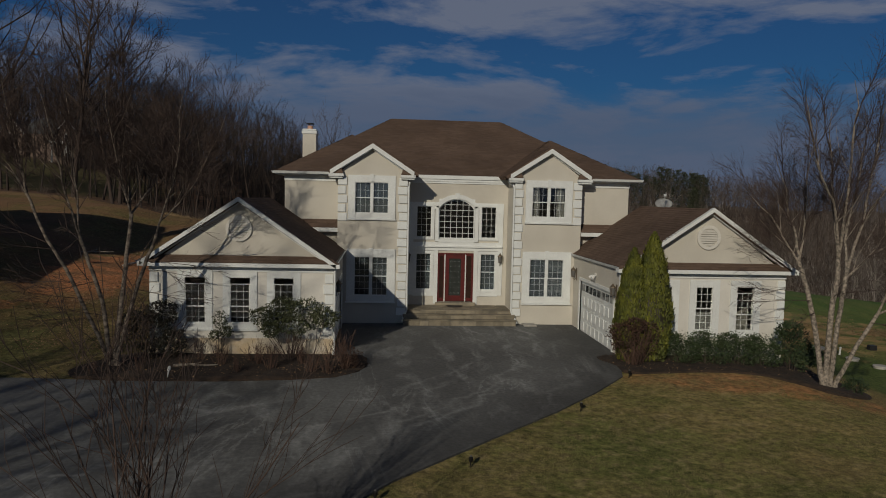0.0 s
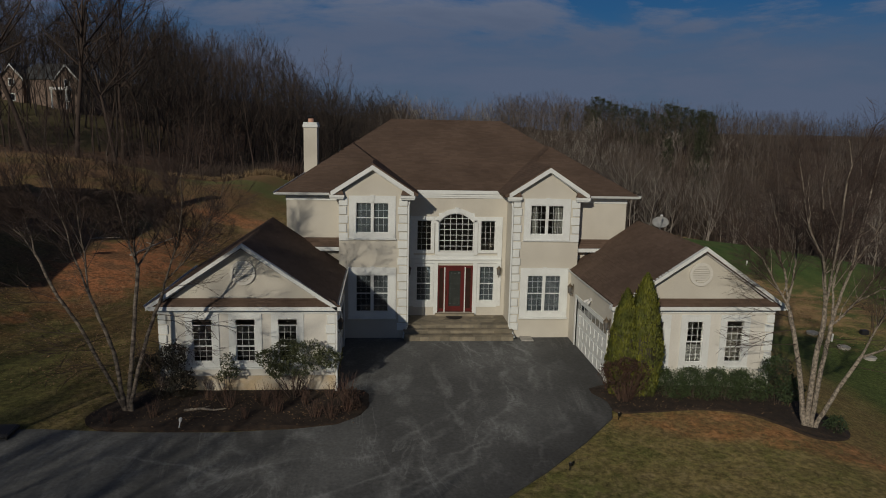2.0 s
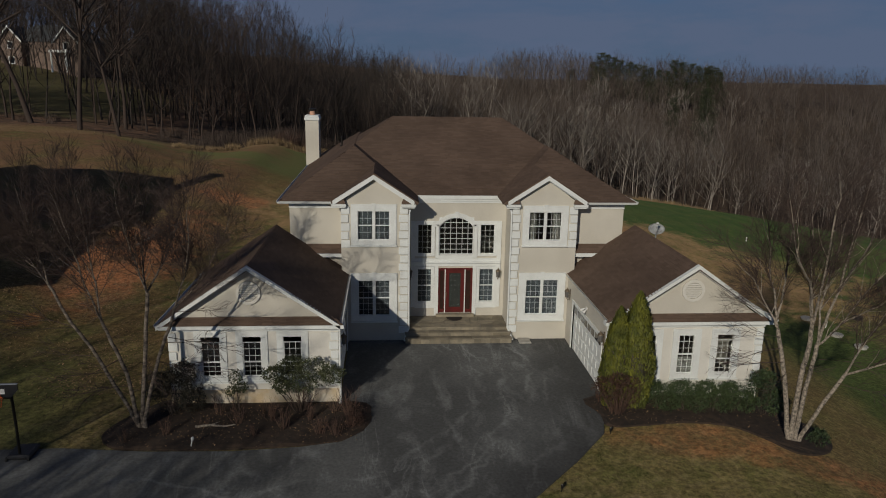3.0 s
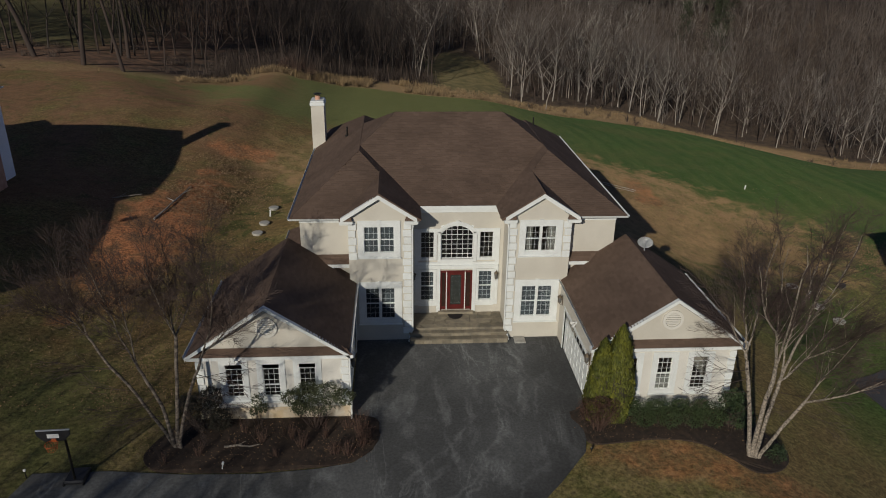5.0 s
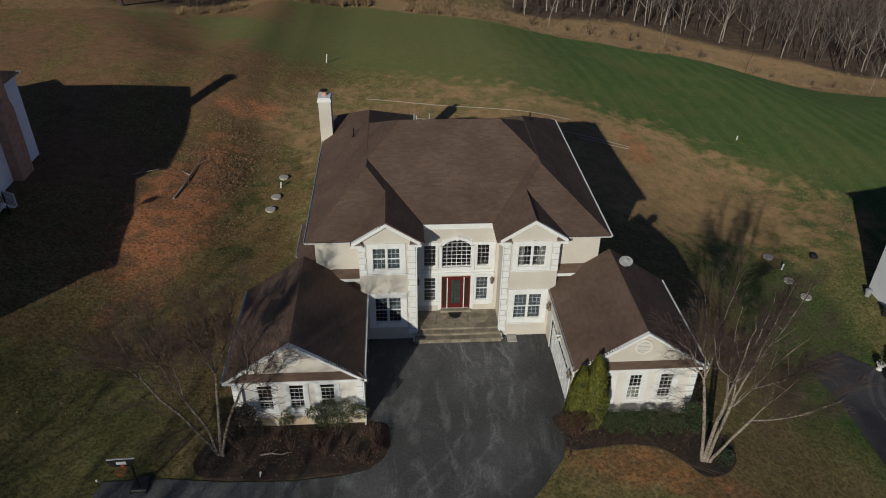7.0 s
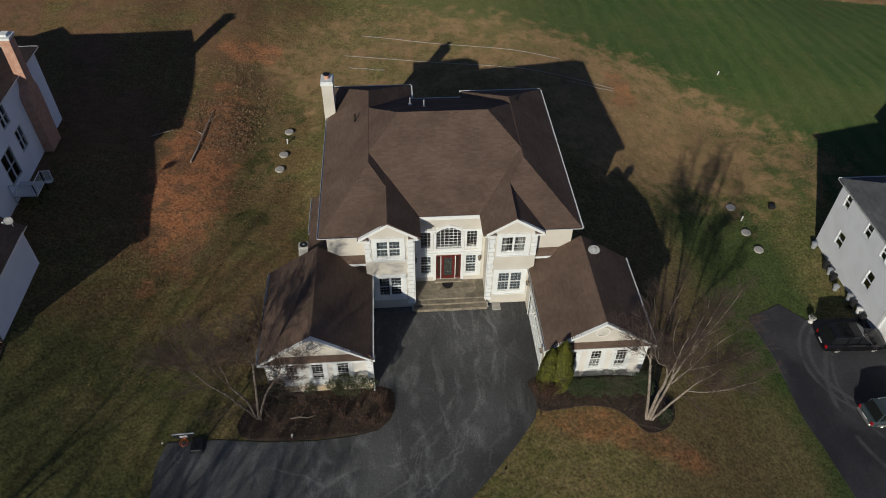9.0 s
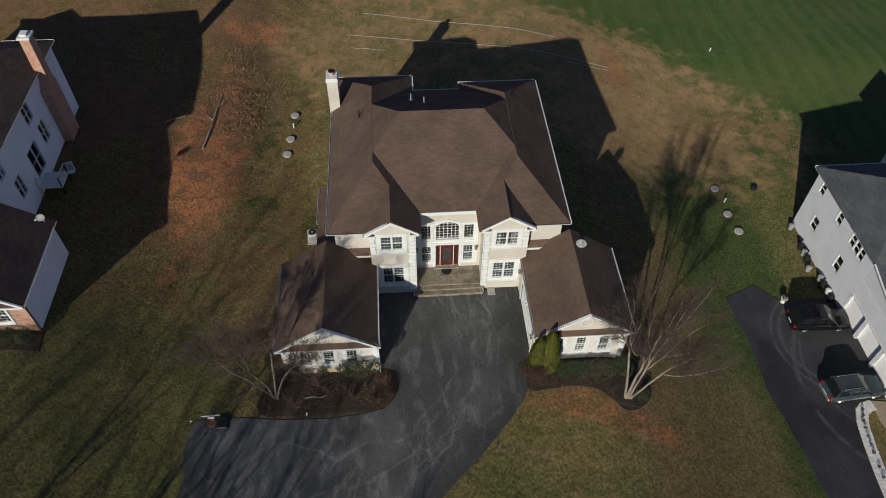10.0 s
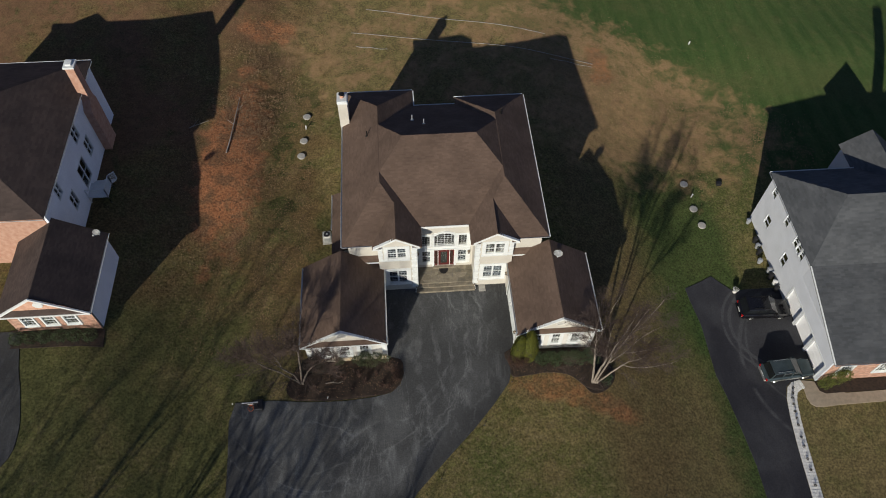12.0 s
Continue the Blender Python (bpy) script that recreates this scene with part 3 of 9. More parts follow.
def prism(bm, outline, d0, d1, m=None):
    """A flat outline in x, z, given depth in y."""
    a = [bm.verts.new(m @ Vector((x, d0, z)) if m else (x, d0, z)) for x, z in outline]
    b = [bm.verts.new(m @ Vector((x, d1, z)) if m else (x, d1, z)) for x, z in outline]
    k = len(outline)
    bm.faces.new(a)
    bm.faces.new(b[::-1])
    for i in range(k):
        bm.faces.new((a[i], b[i], b[(i + 1) % k], a[(i + 1) % k]))


def tube(bm, pts, radii, sides=6, cap=True):
    """A tapered tube along points."""
    rings = []
    pts = [Vector(q) for q in pts]
    for i, q in enumerate(pts):
        d = (pts[min(i + 1, len(pts) - 1)] - pts[max(i - 1, 0)]).normalized()
        u = d.orthogonal().normalized()
        w = d.cross(u)
        rings.append([bm.verts.new(q + radii[i] * (math.cos(2 * math.pi * k / sides) * u + math.sin(2 * math.pi * k / sides) * w)) for k in range(sides)])
    for a, b in zip(rings, rings[1:]):
        for k in range(sides):
            bm.faces.new((a[k], a[(k + 1) % sides], b[(k + 1) % sides], b[k]))
    if cap and sides > 2:
        bm.faces.new(rings[0][::-1])
        bm.faces.new(rings[-1])


def disc(bm, x, y, z0, z1, r0, r1, sides=20):
    tube(bm, [(x, y, z0), (x, y, z1)], [r0, r1], sides)


def step(v, a, b):
    v = max(0.0, min(1.0, (v - a) / (b - a)))
    return v * v * (3 - 2 * v)


def ground_z(x, y):
    """Height of the land: level round the house, falling to one side, rising to the other, with a valley and hills behind."""
    z = -0.12
    z -= 0.35 * step(-y, 4, 22)
    z -= 3.9 * step(x, 9.0, 26.0) * (1 - 0.45 * step(y, 18, 36)) * (1 - 0.5 * step(-y, 5, 40))
    z += 3.1 * step(-x, 19.5, 31 + 0.75 * max(0.0, y - 45))
    z += 1.5 * step(-x, 20, 60) * step(y, 22, 75)
    z += 8.0 * step(-x, 20, 95) * step(y, 70, 130)
    z -= 8.0 * step(x, 25, 75) * step(y, 25, 95)
    z -= 1.6 * step(x, 40, 62) * step(y, 20, 45)
    dip = step(x, -20, 5)
    z -= 6.0 * step(x, -70, 40) * (dip * step(y, 45, 105) + (1 - dip) * step(y, 40, 150))
    z += 14.0 * (1 - 0.6 * step(x, -50, -15) * (1 - step(x, 20, 60))) * step(y, 105, 235) * (1 - 0.4 * step(x, 110, 260)) * (1 - 0.3 * step(-x, 20, 70))
    z += 9.5 * step(y, 118, 190) * step(x, 5, 50) * (1 - 0.5 * step(x, 170, 300))
    z -= 0.48 * step(-x, 9.5, 12.5) * (1 - step(-x, 15, 18.5)) * step(y, 6, 15) * (1 - step(y, 25, 36))
    z += 0.72 * step(-x, 16.5, 20.5) * (1 - step(-x, 21.5, 26)) * step(y, 5, 14)
    z += 0.95 * step(-x, 12, 21) * step(y, 26, 40)
    z += 1.0 * step(-x, 9, 17) * step(y, 32, 44) * (1 - 0.7 * step(-x, 22, 30)) * (1 - step(y, 90, 140))
    z -= 1.0 * step(x, 22, 34) * step(y, 16, 30) * (1 - step(y, 50, 80))
    z += 0.05 * math.sin(x * 0.31 + 1.3) * math.sin(y * 0.27) * step(abs(x) + abs(y), 14, 40)
    if -12.6 < x < 12.6 and -7.4 < y < 18.5:
        z = max(z, -0.5)
    return z


def smooth_loop(points, steps=6):
    """A closed Catmull-Rom curve through corner points."""
    out, k = [], len(points)
    for i in range(k):
        p0, p1, p2, p3 = (Vector(points[(i + j - 1) % k]) for j in range(4))
        for s in range(steps):
            t = s / steps
            out.append(0.5 * (2 * p1 + (p2 - p0) * t + (2 * p0 - 5 * p1 + 4 * p2 - p3) * t * t + (3 * p1 - p0 - 3 * p2 + p3) * t ** 3))
    return out


def patch(name, outline, lift, mat, label, category, thick=0.12, rise=0.0, parent=None):
    """A sheet laid on the land inside an outline, with a real edge."""
    bm = bmesh.new()
    face = bm.faces.new([bm.verts.new((p[0], p[1], 0)) for p in outline])
    bmesh.ops.triangulate(bm, faces=[face])
    xs, ys = [p[0] for p in outline], [p[1] for p in outline]
    for lo, hi, n in ((min(xs), max(xs), (1, 0, 0)), (min(ys), max(ys), (0, 1, 0))):
        k = math.ceil(lo)
        while k < hi:
            bmesh.ops.bisect_plane(bm, geom=bm.verts[:] + bm.edges[:] + bm.faces[:], plane_co=(k, k, 0), plane_no=n)
            k += 1.5
    edge = {v for e in bm.edges if e.is_boundary for v in e.verts}
    for v in bm.verts:
        v.co.z = ground_z(v.co.x, v.co.y) + lift + (0 if v in edge else rise)
    ring = [e for e in bm.edges if e.is_boundary]
    made = bmesh.ops.extrude_edge_only(bm, edges=ring)
    for g in made["geom"]:
        if isinstance(g, bmesh.types.BMVert):
            g.co.z -= thick
    return tagged(part(name, bm, mat, parent), label, category, "", "structure")


# ---- the land ----
def build_ground():
    bm = bmesh.new()
    def spaced(k, near, far):
        return [math.copysign(near * abs(i) + (far - near * k) * (abs(i) / k) ** 5, i) for i in range(-k, k + 1)]
    xs = spaced(110, 0.9, 2200)
    ys = [v + 25 for v in spaced(120, 0.9, 2200)]
    grid = [[bm.verts.new((x, y, ground_z(x, y))) for x in xs] for y in ys]
    for a, b in zip(grid, grid[1:]):
        for i in range(len(xs) - 1):
            bm.faces.new((a[i], a[i + 1], b[i + 1], b[i]))
    return tagged(part("ground", bm, M["lawn"], None, smooth=True), "lawn of green turf, bare red soil and dry leaves", "ground", "", "structure")


build_ground()
DRIVE = [(-5.42, 0.5), (-5.42, -7.0), (-4.6, -7.1), (-4.1, -8.0), (-4.4, -9.1), (-5.2, -9.85), (-6.6, -10.15), (-9.0, -10.35), (-12.0, -10.25), (-15.0, -9.9), (-18.0, -9.9),
         (-18.4, -11.5), (-18.2, -15.0), (-18.0, -22.0), (-22.0, -29.0), (-30.0, -38.0), (-27.0, -42.0), (-18.0, -36.0), (-10.0, -26.0), (-5.2, -20.4), (-3.4, -18.0),
         (-0.7, -15.35), (1.4, -13.35), (3.2, -11.4), (4.65, -9.6), (5.1, -8.0), (5.3, -6.9), (5.5, -6.6), (5.5, 0.5)]
patch("driveway", DRIVE, 0.05, M["asphalt"], "dark worn asphalt driveway with pale tyre-scuffed streaks", "driveway", 0.2)
BED_L = smooth_loop([(-5.0, -6.7), (-4.15, -7.9), (-4.4, -9.0), (-5.2, -9.75), (-6.8, -10.05), (-9.5, -10.2), (-12.3, -10.1), (-13.3, -9.9), (-13.9, -9.0), (-13.3, -7.5), (-12.2, -6.3), (-11.5, -6.6)], 4)
patch("planting_bed", BED_L, 0.07, M["mulch"], "dark mulched planting bed along the garden wing", "planting bed", 0.2, 0.05)
BED_R = smooth_loop([(5.1, -6.6), (4.9, -8.2), (5.0, -9.1), (6.3, -9.1), (8.0, -8.95), (9.7, -9.25), (10.7, -10.05), (11.6, -10.95), (13.0, -10.5), (13.9, -9.2), (13.3, -7.8), (12.4, -6.6)], 4)
patch("planting_bed", BED_R, 0.07, M["mulch"], "dark mulched bed with hedge along the garage wing", "planting bed", 0.2, 0.05)
DRIVE_R = [(23.4, 0.45), (24.9, 1.1), (26.4, 1.8), (27.2, 0.9), (28.1, 0.0), (29.5, 0.1), (32.75, 0.1), (32.98, -0.2), (32.98, -9.4), (32.6, -9.5), (31.3, -9.5), (30.4, -9.7), (29.9, -10.1), (29.5, -11.2), (29.2, -13.0), (28.9, -15.6), (28.5, -19.9), (28.2, -24.0), (28.0, -40.0), (24.2, -40.0), (24.6, -24.0), (24.8, -19.6), (24.85, -16.9), (24.6, -13.7), (24.25, -10.7), (23.85, -8.6), (23.9, -5.0), (23.9, -3.4), (23.5, -0.8)]
patch("neighbour_driveway", DRIVE_R, 0.05, M["asphalt_new"], "freshly sealed black asphalt driveway with tyre arcs", "driveway", 0.2)
DRIVE_L = smooth_loop([(-46, -3.9), (-38, -3.8), (-35.4, -4.0), (-34.9, -5.5), (-34.5, -7.3), (-33.9, -9.3), (-33.3, -12.5), (-34.0, -15.0), (-38, -18), (-52, -22), (-58, -12)], 4)
patch("neighbour_driveway", DRIVE_L, 0.05, M["asphalt"], "grey asphalt driveway of the brick house", "driveway", 0.2)


# ---- building kit ----
def wall_panel(bm, u0, u1, z0, z1, d0, d1, holes, m=None):
    """A wall along x with thickness d0..d1 in y, and rectangular openings (u0, u1, z0, z1) right through it."""
    us = sorted({u0, u1, *[h[0] for h in holes], *[h[1] for h in holes]})
    zs = sorted({z0, z1, *[h[2] for h in holes], *[h[3] for h in holes]})
    verts = {}

    def at(i, j, k):
        if (i, j, k) not in verts:
            q = Vector((us[i], (d0, d1)[k], zs[j]))
            verts[i, j, k] = bm.verts.new(m @ q if m else q)
        return verts[i, j, k]

    def solid(i, j):
        if not (0 <= i < len(us) - 1 and 0 <= j < len(zs) - 1):
            return False
        return not any(h[0] <= us[i] and us[i + 1] <= h[1] and h[2] <= zs[j] and zs[j + 1] <= h[3] for h in holes)

    for i in range(len(us) - 1):
        for j in range(len(zs) - 1):
            if not solid(i, j):
                continue
            for k in (0, 1):
                bm.faces.new([at(i, j, k), at(i + 1, j, k), at(i + 1, j + 1, k), at(i, j + 1, k)])
            for (p, q), (r, t) in (((i - 1, j), ((i, j), (i, j + 1))), ((i + 1, j), ((i + 1, j), (i + 1, j + 1))), ((i, j - 1), ((i, j), (i + 1, j))), ((i, j + 1), ((i, j + 1), (i + 1, j + 1)))):
                if not solid(p, q):
                    bm.faces.new([at(*r, 0), at(*t, 0), at(*t, 1), at(*r, 1)])


def side(x, y, z, turn):
    """Local x along a wall, y into the wall, placed and turned about z."""
    return pose(x, y, z, 0, 0, turn)


def window(house, m, u0, u1, z0, z1, cols, rows, units=1, trim=0.2, meeting=True, sill=True, curtain=None, key=False, proud=0.05, frame_mat=None, label="white-framed sash window with divided panes", bars=0.011, drop=0.0, shade=False, bar_mat=None):
    """A sash window in an opening: casing, sashes with bars, panes and sill. m maps the wall's own x, y, z to the house."""
    mat = frame_mat or M["trim"]
    bm = bmesh.new()
    top = z1 + trim
    box(bm, u0 - trim, u0 + 0.02, -proud, 0.055, z0 - trim * 0.8, top, m)
    box(bm, u1 - 0.02, u1 + trim, -proud, 0.055, z0 - trim * 0.8, top, m)
    box(bm, u0 + 0.02, u1 - 0.02, -proud, 0.055, z1 - 0.02, top, m)
    box(bm, u0 + 0.02, u1 - 0.02, -proud, 0.055, z0 - trim * 0.8, z0 + 0.02, m)
    if key:
        c = (u0 + u1) / 2
        prism(bm, [(c - 0.06, z1 + 0.02), (c + 0.06, z1 + 0.02), (c + 0.10, top + 0.04), (c - 0.10, top + 0.04)], -proud - 0.03, 0.0, m)
    for k in range(1, units):
        c = u0 + (u1 - u0) * k / units
        box(bm, c - 0.048, c + 0.048, -0.02, 0.055, z0 + 0.02, z1 - 0.02, m)
    w = part("window", bm, mat, house, label)
    step_u = (u1 - u0) / units
    for k in range(units):
        a, b = u0 + k * step_u + (0.045 if k else 0.02), u0 + (k + 1) * step_u - (0.045 if k < units - 1 else 0.02)
        bm, grid = bmesh.new(), bmesh.new()
        f = 0.03
        for lo, hi, dep in ([(z0 + 0.02, (z0 + z1) / 2 + 0.02 - drop, 0.022), ((z0 + z1) / 2 - 0.02 - drop, z1 - 0.02 - drop, -0.012)] if meeting else [(z0 + 0.02, z1 - 0.02, 0.0)]):
            box(bm, a, a + f, dep, dep + 0.032, lo, hi, m)
            box(bm, b - f, b, dep, dep + 0.032, lo, hi, m)
            box(bm, a + f, b - f, dep, dep + 0.032, lo, lo + f, m)
            box(bm, a + f, b - f, dep, dep + 0.032, hi - f, hi, m)
            r = rows // 2 if meeting else rows
            for i in range(1, cols):
                c = a + (b - a) * i / cols
                box(grid, c - bars / 2, c + bars / 2, dep + 0.005, dep + 0.028, lo + f, hi - f, m)
            for i in range(1, r):
                c = lo + (hi - lo) * i / r
                box(grid, a + f, b - f, dep + 0.008, dep + 0.026, c - bars / 2, c + bars / 2, m)
        part("sash", bm, mat, w)
        part("muntin_grid", grid, bar_mat or mat, w)
        bm = bmesh.new()
        box(bm, a + 0.01, b - 0.01, 0.058, 0.064, z0 + 0.03, z1 - 0.03 - drop, m)
        g = part("pane", bm, M["glass"], w)
        g.visible_shadow = False
    if sill:
        bm = bmesh.new()
        box(bm, u0 - trim - 0.03, u1 + trim + 0.03, -proud - 0.06, 0.02, z0 - trim * 0.8 - 0.06, z0 - trim * 0.8 - 0.003, m)
        part("sill", bm, mat, w)
    if shade:
        bm = bmesh.new()
        box(bm, u0 + 0.03, u1 - 0.03, 0.12, 0.125, z0 + 0.03, z1 - 0.03, m)
        part("roller_shade", bm, M["shade_cloth"], w, "blue-grey roller shade behind the panes")
    if curtain:
        for a, b in curtain:
            bm = bmesh.new()
            k = max(6, int((b - a) / 0.05))
            row = [(a + (b - a) * i / k, 0.22 + 0.025 * math.sin(i * 2.2)) for i in range(k + 1)]
            lo, hi = z0 + 0.02, z1
            for (xa, ya), (xb, yb) in zip(row, row[1:]):
                v = [bm.verts.new(m @ Vector(q)) for q in ((xa, ya, lo), (xb, yb, lo), (xb, yb, hi), (xa, ya, hi))]
                bm.faces.new(v)
            part("curtain", bm, M["curtain"], w, "pale gathered curtain")
    return w


def roof_plane(bm, corners, eave, deep=0.14, course=0.15, tab=0.34, rng=None):
    """Overlapping shingle tabs, each proud of the next, covering one convex roof slope. corners: 3D points; eave: two of them, along the foot."""
    a, b = Vector(eave[0]), Vector(eave[1])
    pts = [Vector(c) for c in corners]
    u = (b - a).normalized()
    mid = sum(pts, Vector()) / len(pts)
    n = u.cross(mid - a).normalized()
    if n.z < 0:
        n = -n
    v = n.cross(u)
    if v.z < 0:
        v = -v
    flat = [((p - a).dot(u), (p - a).dot(v)) for p in pts]
    # deck under the shingles
    lo = [bm.verts.new(p - n * deep) for p in pts]
    hi = [bm.verts.new(p) for p in pts]
    bm.faces.new(lo)
    bm.faces.new(hi)
    for i in range(len(pts)):
        j = (i + 1) % len(pts)
        bm.faces.new((lo[i], lo[j], hi[j], hi[i]))
    def span(h):
        xs = []
        for (x0, y0), (x1, y1) in zip(flat, flat[1:] + flat[:1]):
            if (y0 - h) * (y1 - h) <= 0 and abs(y1 - y0) > 1e-9:
                xs.append(x0 + (x1 - x0) * (h - y0) / (y1 - y0))
        return (min(xs), max(xs)) if len(xs) >= 2 else None
    top = max(f[1] for f in flat)
    k = 0
    while k * course < top - 0.02:
        h0, h1 = k * course, min((k + 1) * course, top - 1e-4)
        s0, s1 = span(h0 + 1e-4), span(h1 - 1e-4)
        k += 1
        if not s0 or not s1:
            continue
        x0, x1 = min(s0[0], s1[0]), max(s0[1], s1[1])
        x = x0 + (rng.random() - 1) * tab
        while x < x1:
            w = tab * rng.uniform(0.75, 1.25)
            l0, r0 = max(x + 0.004, s0[0]), min(x + w, s0[1])
            l1, r1 = max(x + 0.004, s1[0]), min(x + w, s1[1])
            x += w
            if r0 - l0 < 0.01 and r1 - l1 < 0.01:
                continue
            l0, r0 = min(l0, r0), max(l0, r0)
            l1, r1 = min(l1, r1), max(l1, r1)
            lift = rng.uniform(0.012, 0.02)
            q = [a + u * l0 + v * h0, a + u * r0 + v * h0, a + u * r1 + v * h1, a + u * l1 + v * h1]
            t = [bm.verts.new(q[0] + n * lift), bm.verts.new(q[1] + n * lift), bm.verts.new(q[2] + n * 0.004), bm.verts.new(q[3] + n * 0.004), bm.verts.new(q[0]), bm.verts.new(q[1])]
            bm.faces.new((t[0], t[1], t[2], t[3]))
            bm.faces.new((t[4], t[5], t[1], t[0]))


def slopes(name, parent, planes, mat, label="", seed=1, tab=0.34, course=0.15):
    bm = bmesh.new()
    rng = random.Random(seed)
    for corners, eave in planes:
        roof_plane(bm, corners, eave, rng=rng, tab=tab, course=course)
    data = bpy.data.meshes.new(name)
    bm.to_mesh(data)
    bm.free()
    data.materials.append(mat)
    ob = new(name, data)
    ob.parent = parent
    return tagged(ob, label)


def hip(x0, x1, y0, y1, ze, ridge):
    """Planes of a hip roof with eaves round a rectangle and a ridge between two points."""
    (ax, ay, az), (bx_, by, bz) = ridge
    A, B = Vector((ax, ay, az)), Vector((bx_, by, bz))
    c = [Vector((x0, y0, ze)), Vector((x1, y0, ze)), Vector((x1, y1, ze)), Vector((x0, y1, ze))]
    if abs(ax - bx_) >= abs(ay - by):
        return [([c[0], c[1], B, A], (c[0], c[1])), ([c[1], c[2], B], (c[1], c[2])), ([c[2], c[3], A, B], (c[2], c[3])), ([c[3], c[0], A], (c[3], c[0]))]
    return [([c[0], c[1], A], (c[0], c[1])), ([c[1], c[2], B, A], (c[1], c[2])), ([c[2], c[3], B], (c[2], c[3])), ([c[3], c[0], A, B], (c[3], c[0]))]


def gable(x0, x1, xr, y0, y1, ze, zr):
    """Two slopes of a gable roof whose ridge runs along y."""
    return [([(x0, y0, ze), (xr, y0, zr), (xr, y1, zr), (x0, y1, ze)], ((x0, y0, ze), (x0, y1, ze))),
            ([(x1, y0, ze), (xr, y0, zr), (xr, y1, zr), (x1, y1, ze)], ((x1, y0, ze), (x1, y1, ze)))]


def gutter(house, a, b, out):
    """A K-section gutter along an eave from a to b; out: the way it faces."""
    bm = bmesh.new()
    a, b, o = Vector(a), Vector(b), Vector(out)
    prof = [(0.0, -0.12), (0.07, -0.12), (0.10, -0.06), (0.125, -0.01), (0.11, -0.01), (0.085, -0.055), (0.0, -0.10)]
    r = [[bm.verts.new(p + o * d + Vector((0, 0, z))) for d, z in prof] for p in (a, b)]
    k = len(prof)
    for i in range(k):
        bm.faces.new((r[0][i], r[0][(i + 1) % k], r[1][(i + 1) % k], r[1][i]))
    bm.faces.new(r[0])
    bm.faces.new(r[1][::-1])
    part("gutter", bm, M["trim"], house)


def quoins(house, x0, x1, z0, z1, pitch, face, facing=-1, ret=None, m=None):
    """Alternating raised corner blocks, each a part. face: the wall plane in y."""
    k = int(round((z1 - z0) / pitch))
    h = (z1 - z0) / k
    for i in range(k):
        bm = bmesh.new()
        ins = 0.0 if i % 2 == 0 else 0.06
        soft_box(bm, x0 + (ins if ret == "r" else 0), x1 - (ins if ret == "l" else 0), face - 0.065, face + 0.015, z0 + i * h + 0.026, z0 + (i + 1) * h - 0.026, 0.014, m)
        part("quoin", bm, M["trim"], house)


def lantern(at, turn, label="dark bronze wall lantern beside the entrance"):
    """A wall lantern: back plate, arm, glazed cage, roof and finial. Faces local -y."""
    t = thing("wall_lantern", label, "lantern", at, "wall lanterns", turn)
    bm = bmesh.new()
    soft_box(bm, -0.06, 0.06, -0.03, 0.0, -0.32, 0.28, 0.01)
    part("back_plate", bm, M["bronze"], t)
    bm = bmesh.new()
    tube(bm, [(0, -0.02, -0.22), (0, -0.10, -0.30), (0, -0.17, -0.24), (0, -0.17, -0.14)], [0.014] * 4, 6)
    part("arm", bm, M["bronze"], t)
    bm = bmesh.new()
    for sx in (-1, 1):
        for sy in (-1, 1):
            tube(bm, [(sx * 0.06, -0.17 + sy * 0.06, -0.14), (sx * 0.095, -0.17 + sy * 0.095, 0.16)], [0.009, 0.009], 4)
    disc(bm, 0, -0.17, -0.15, -0.13, 0.085, 0.095, 8)
    part("cage", bm, M["bronze"], t)
    bm = bmesh.new()
    tube(bm, [(0, -0.17, -0.13), (0, -0.17, 0.15)], [0.07, 0.105], 8)
    part("glass_chimney", bm, M["curtain"], t, "frosted glass body")
    bm = bmesh.new()
    tube(bm, [(0, -0.17, 0.15), (0, -0.17, 0.18), (0, -0.17, 0.27), (0, -0.17, 0.30), (0, -0.17, 0.36)], [0.135, 0.125, 0.04, 0.02, 0.004], 8)
    part("cap", bm, M["bronze"], t)
    return t


# ---- the main house ----
house = thing("house", "two-storey cream stucco house with brown shingle roof and gabled wings", "house")
EAVE, FOOT = 6.9, -0.6
XB0, XB1 = 2.52, 5.72               # bay walls, mirrored
entry = side(0, 1.85, 0, 0)
front = side(0, 0, 0, 0)

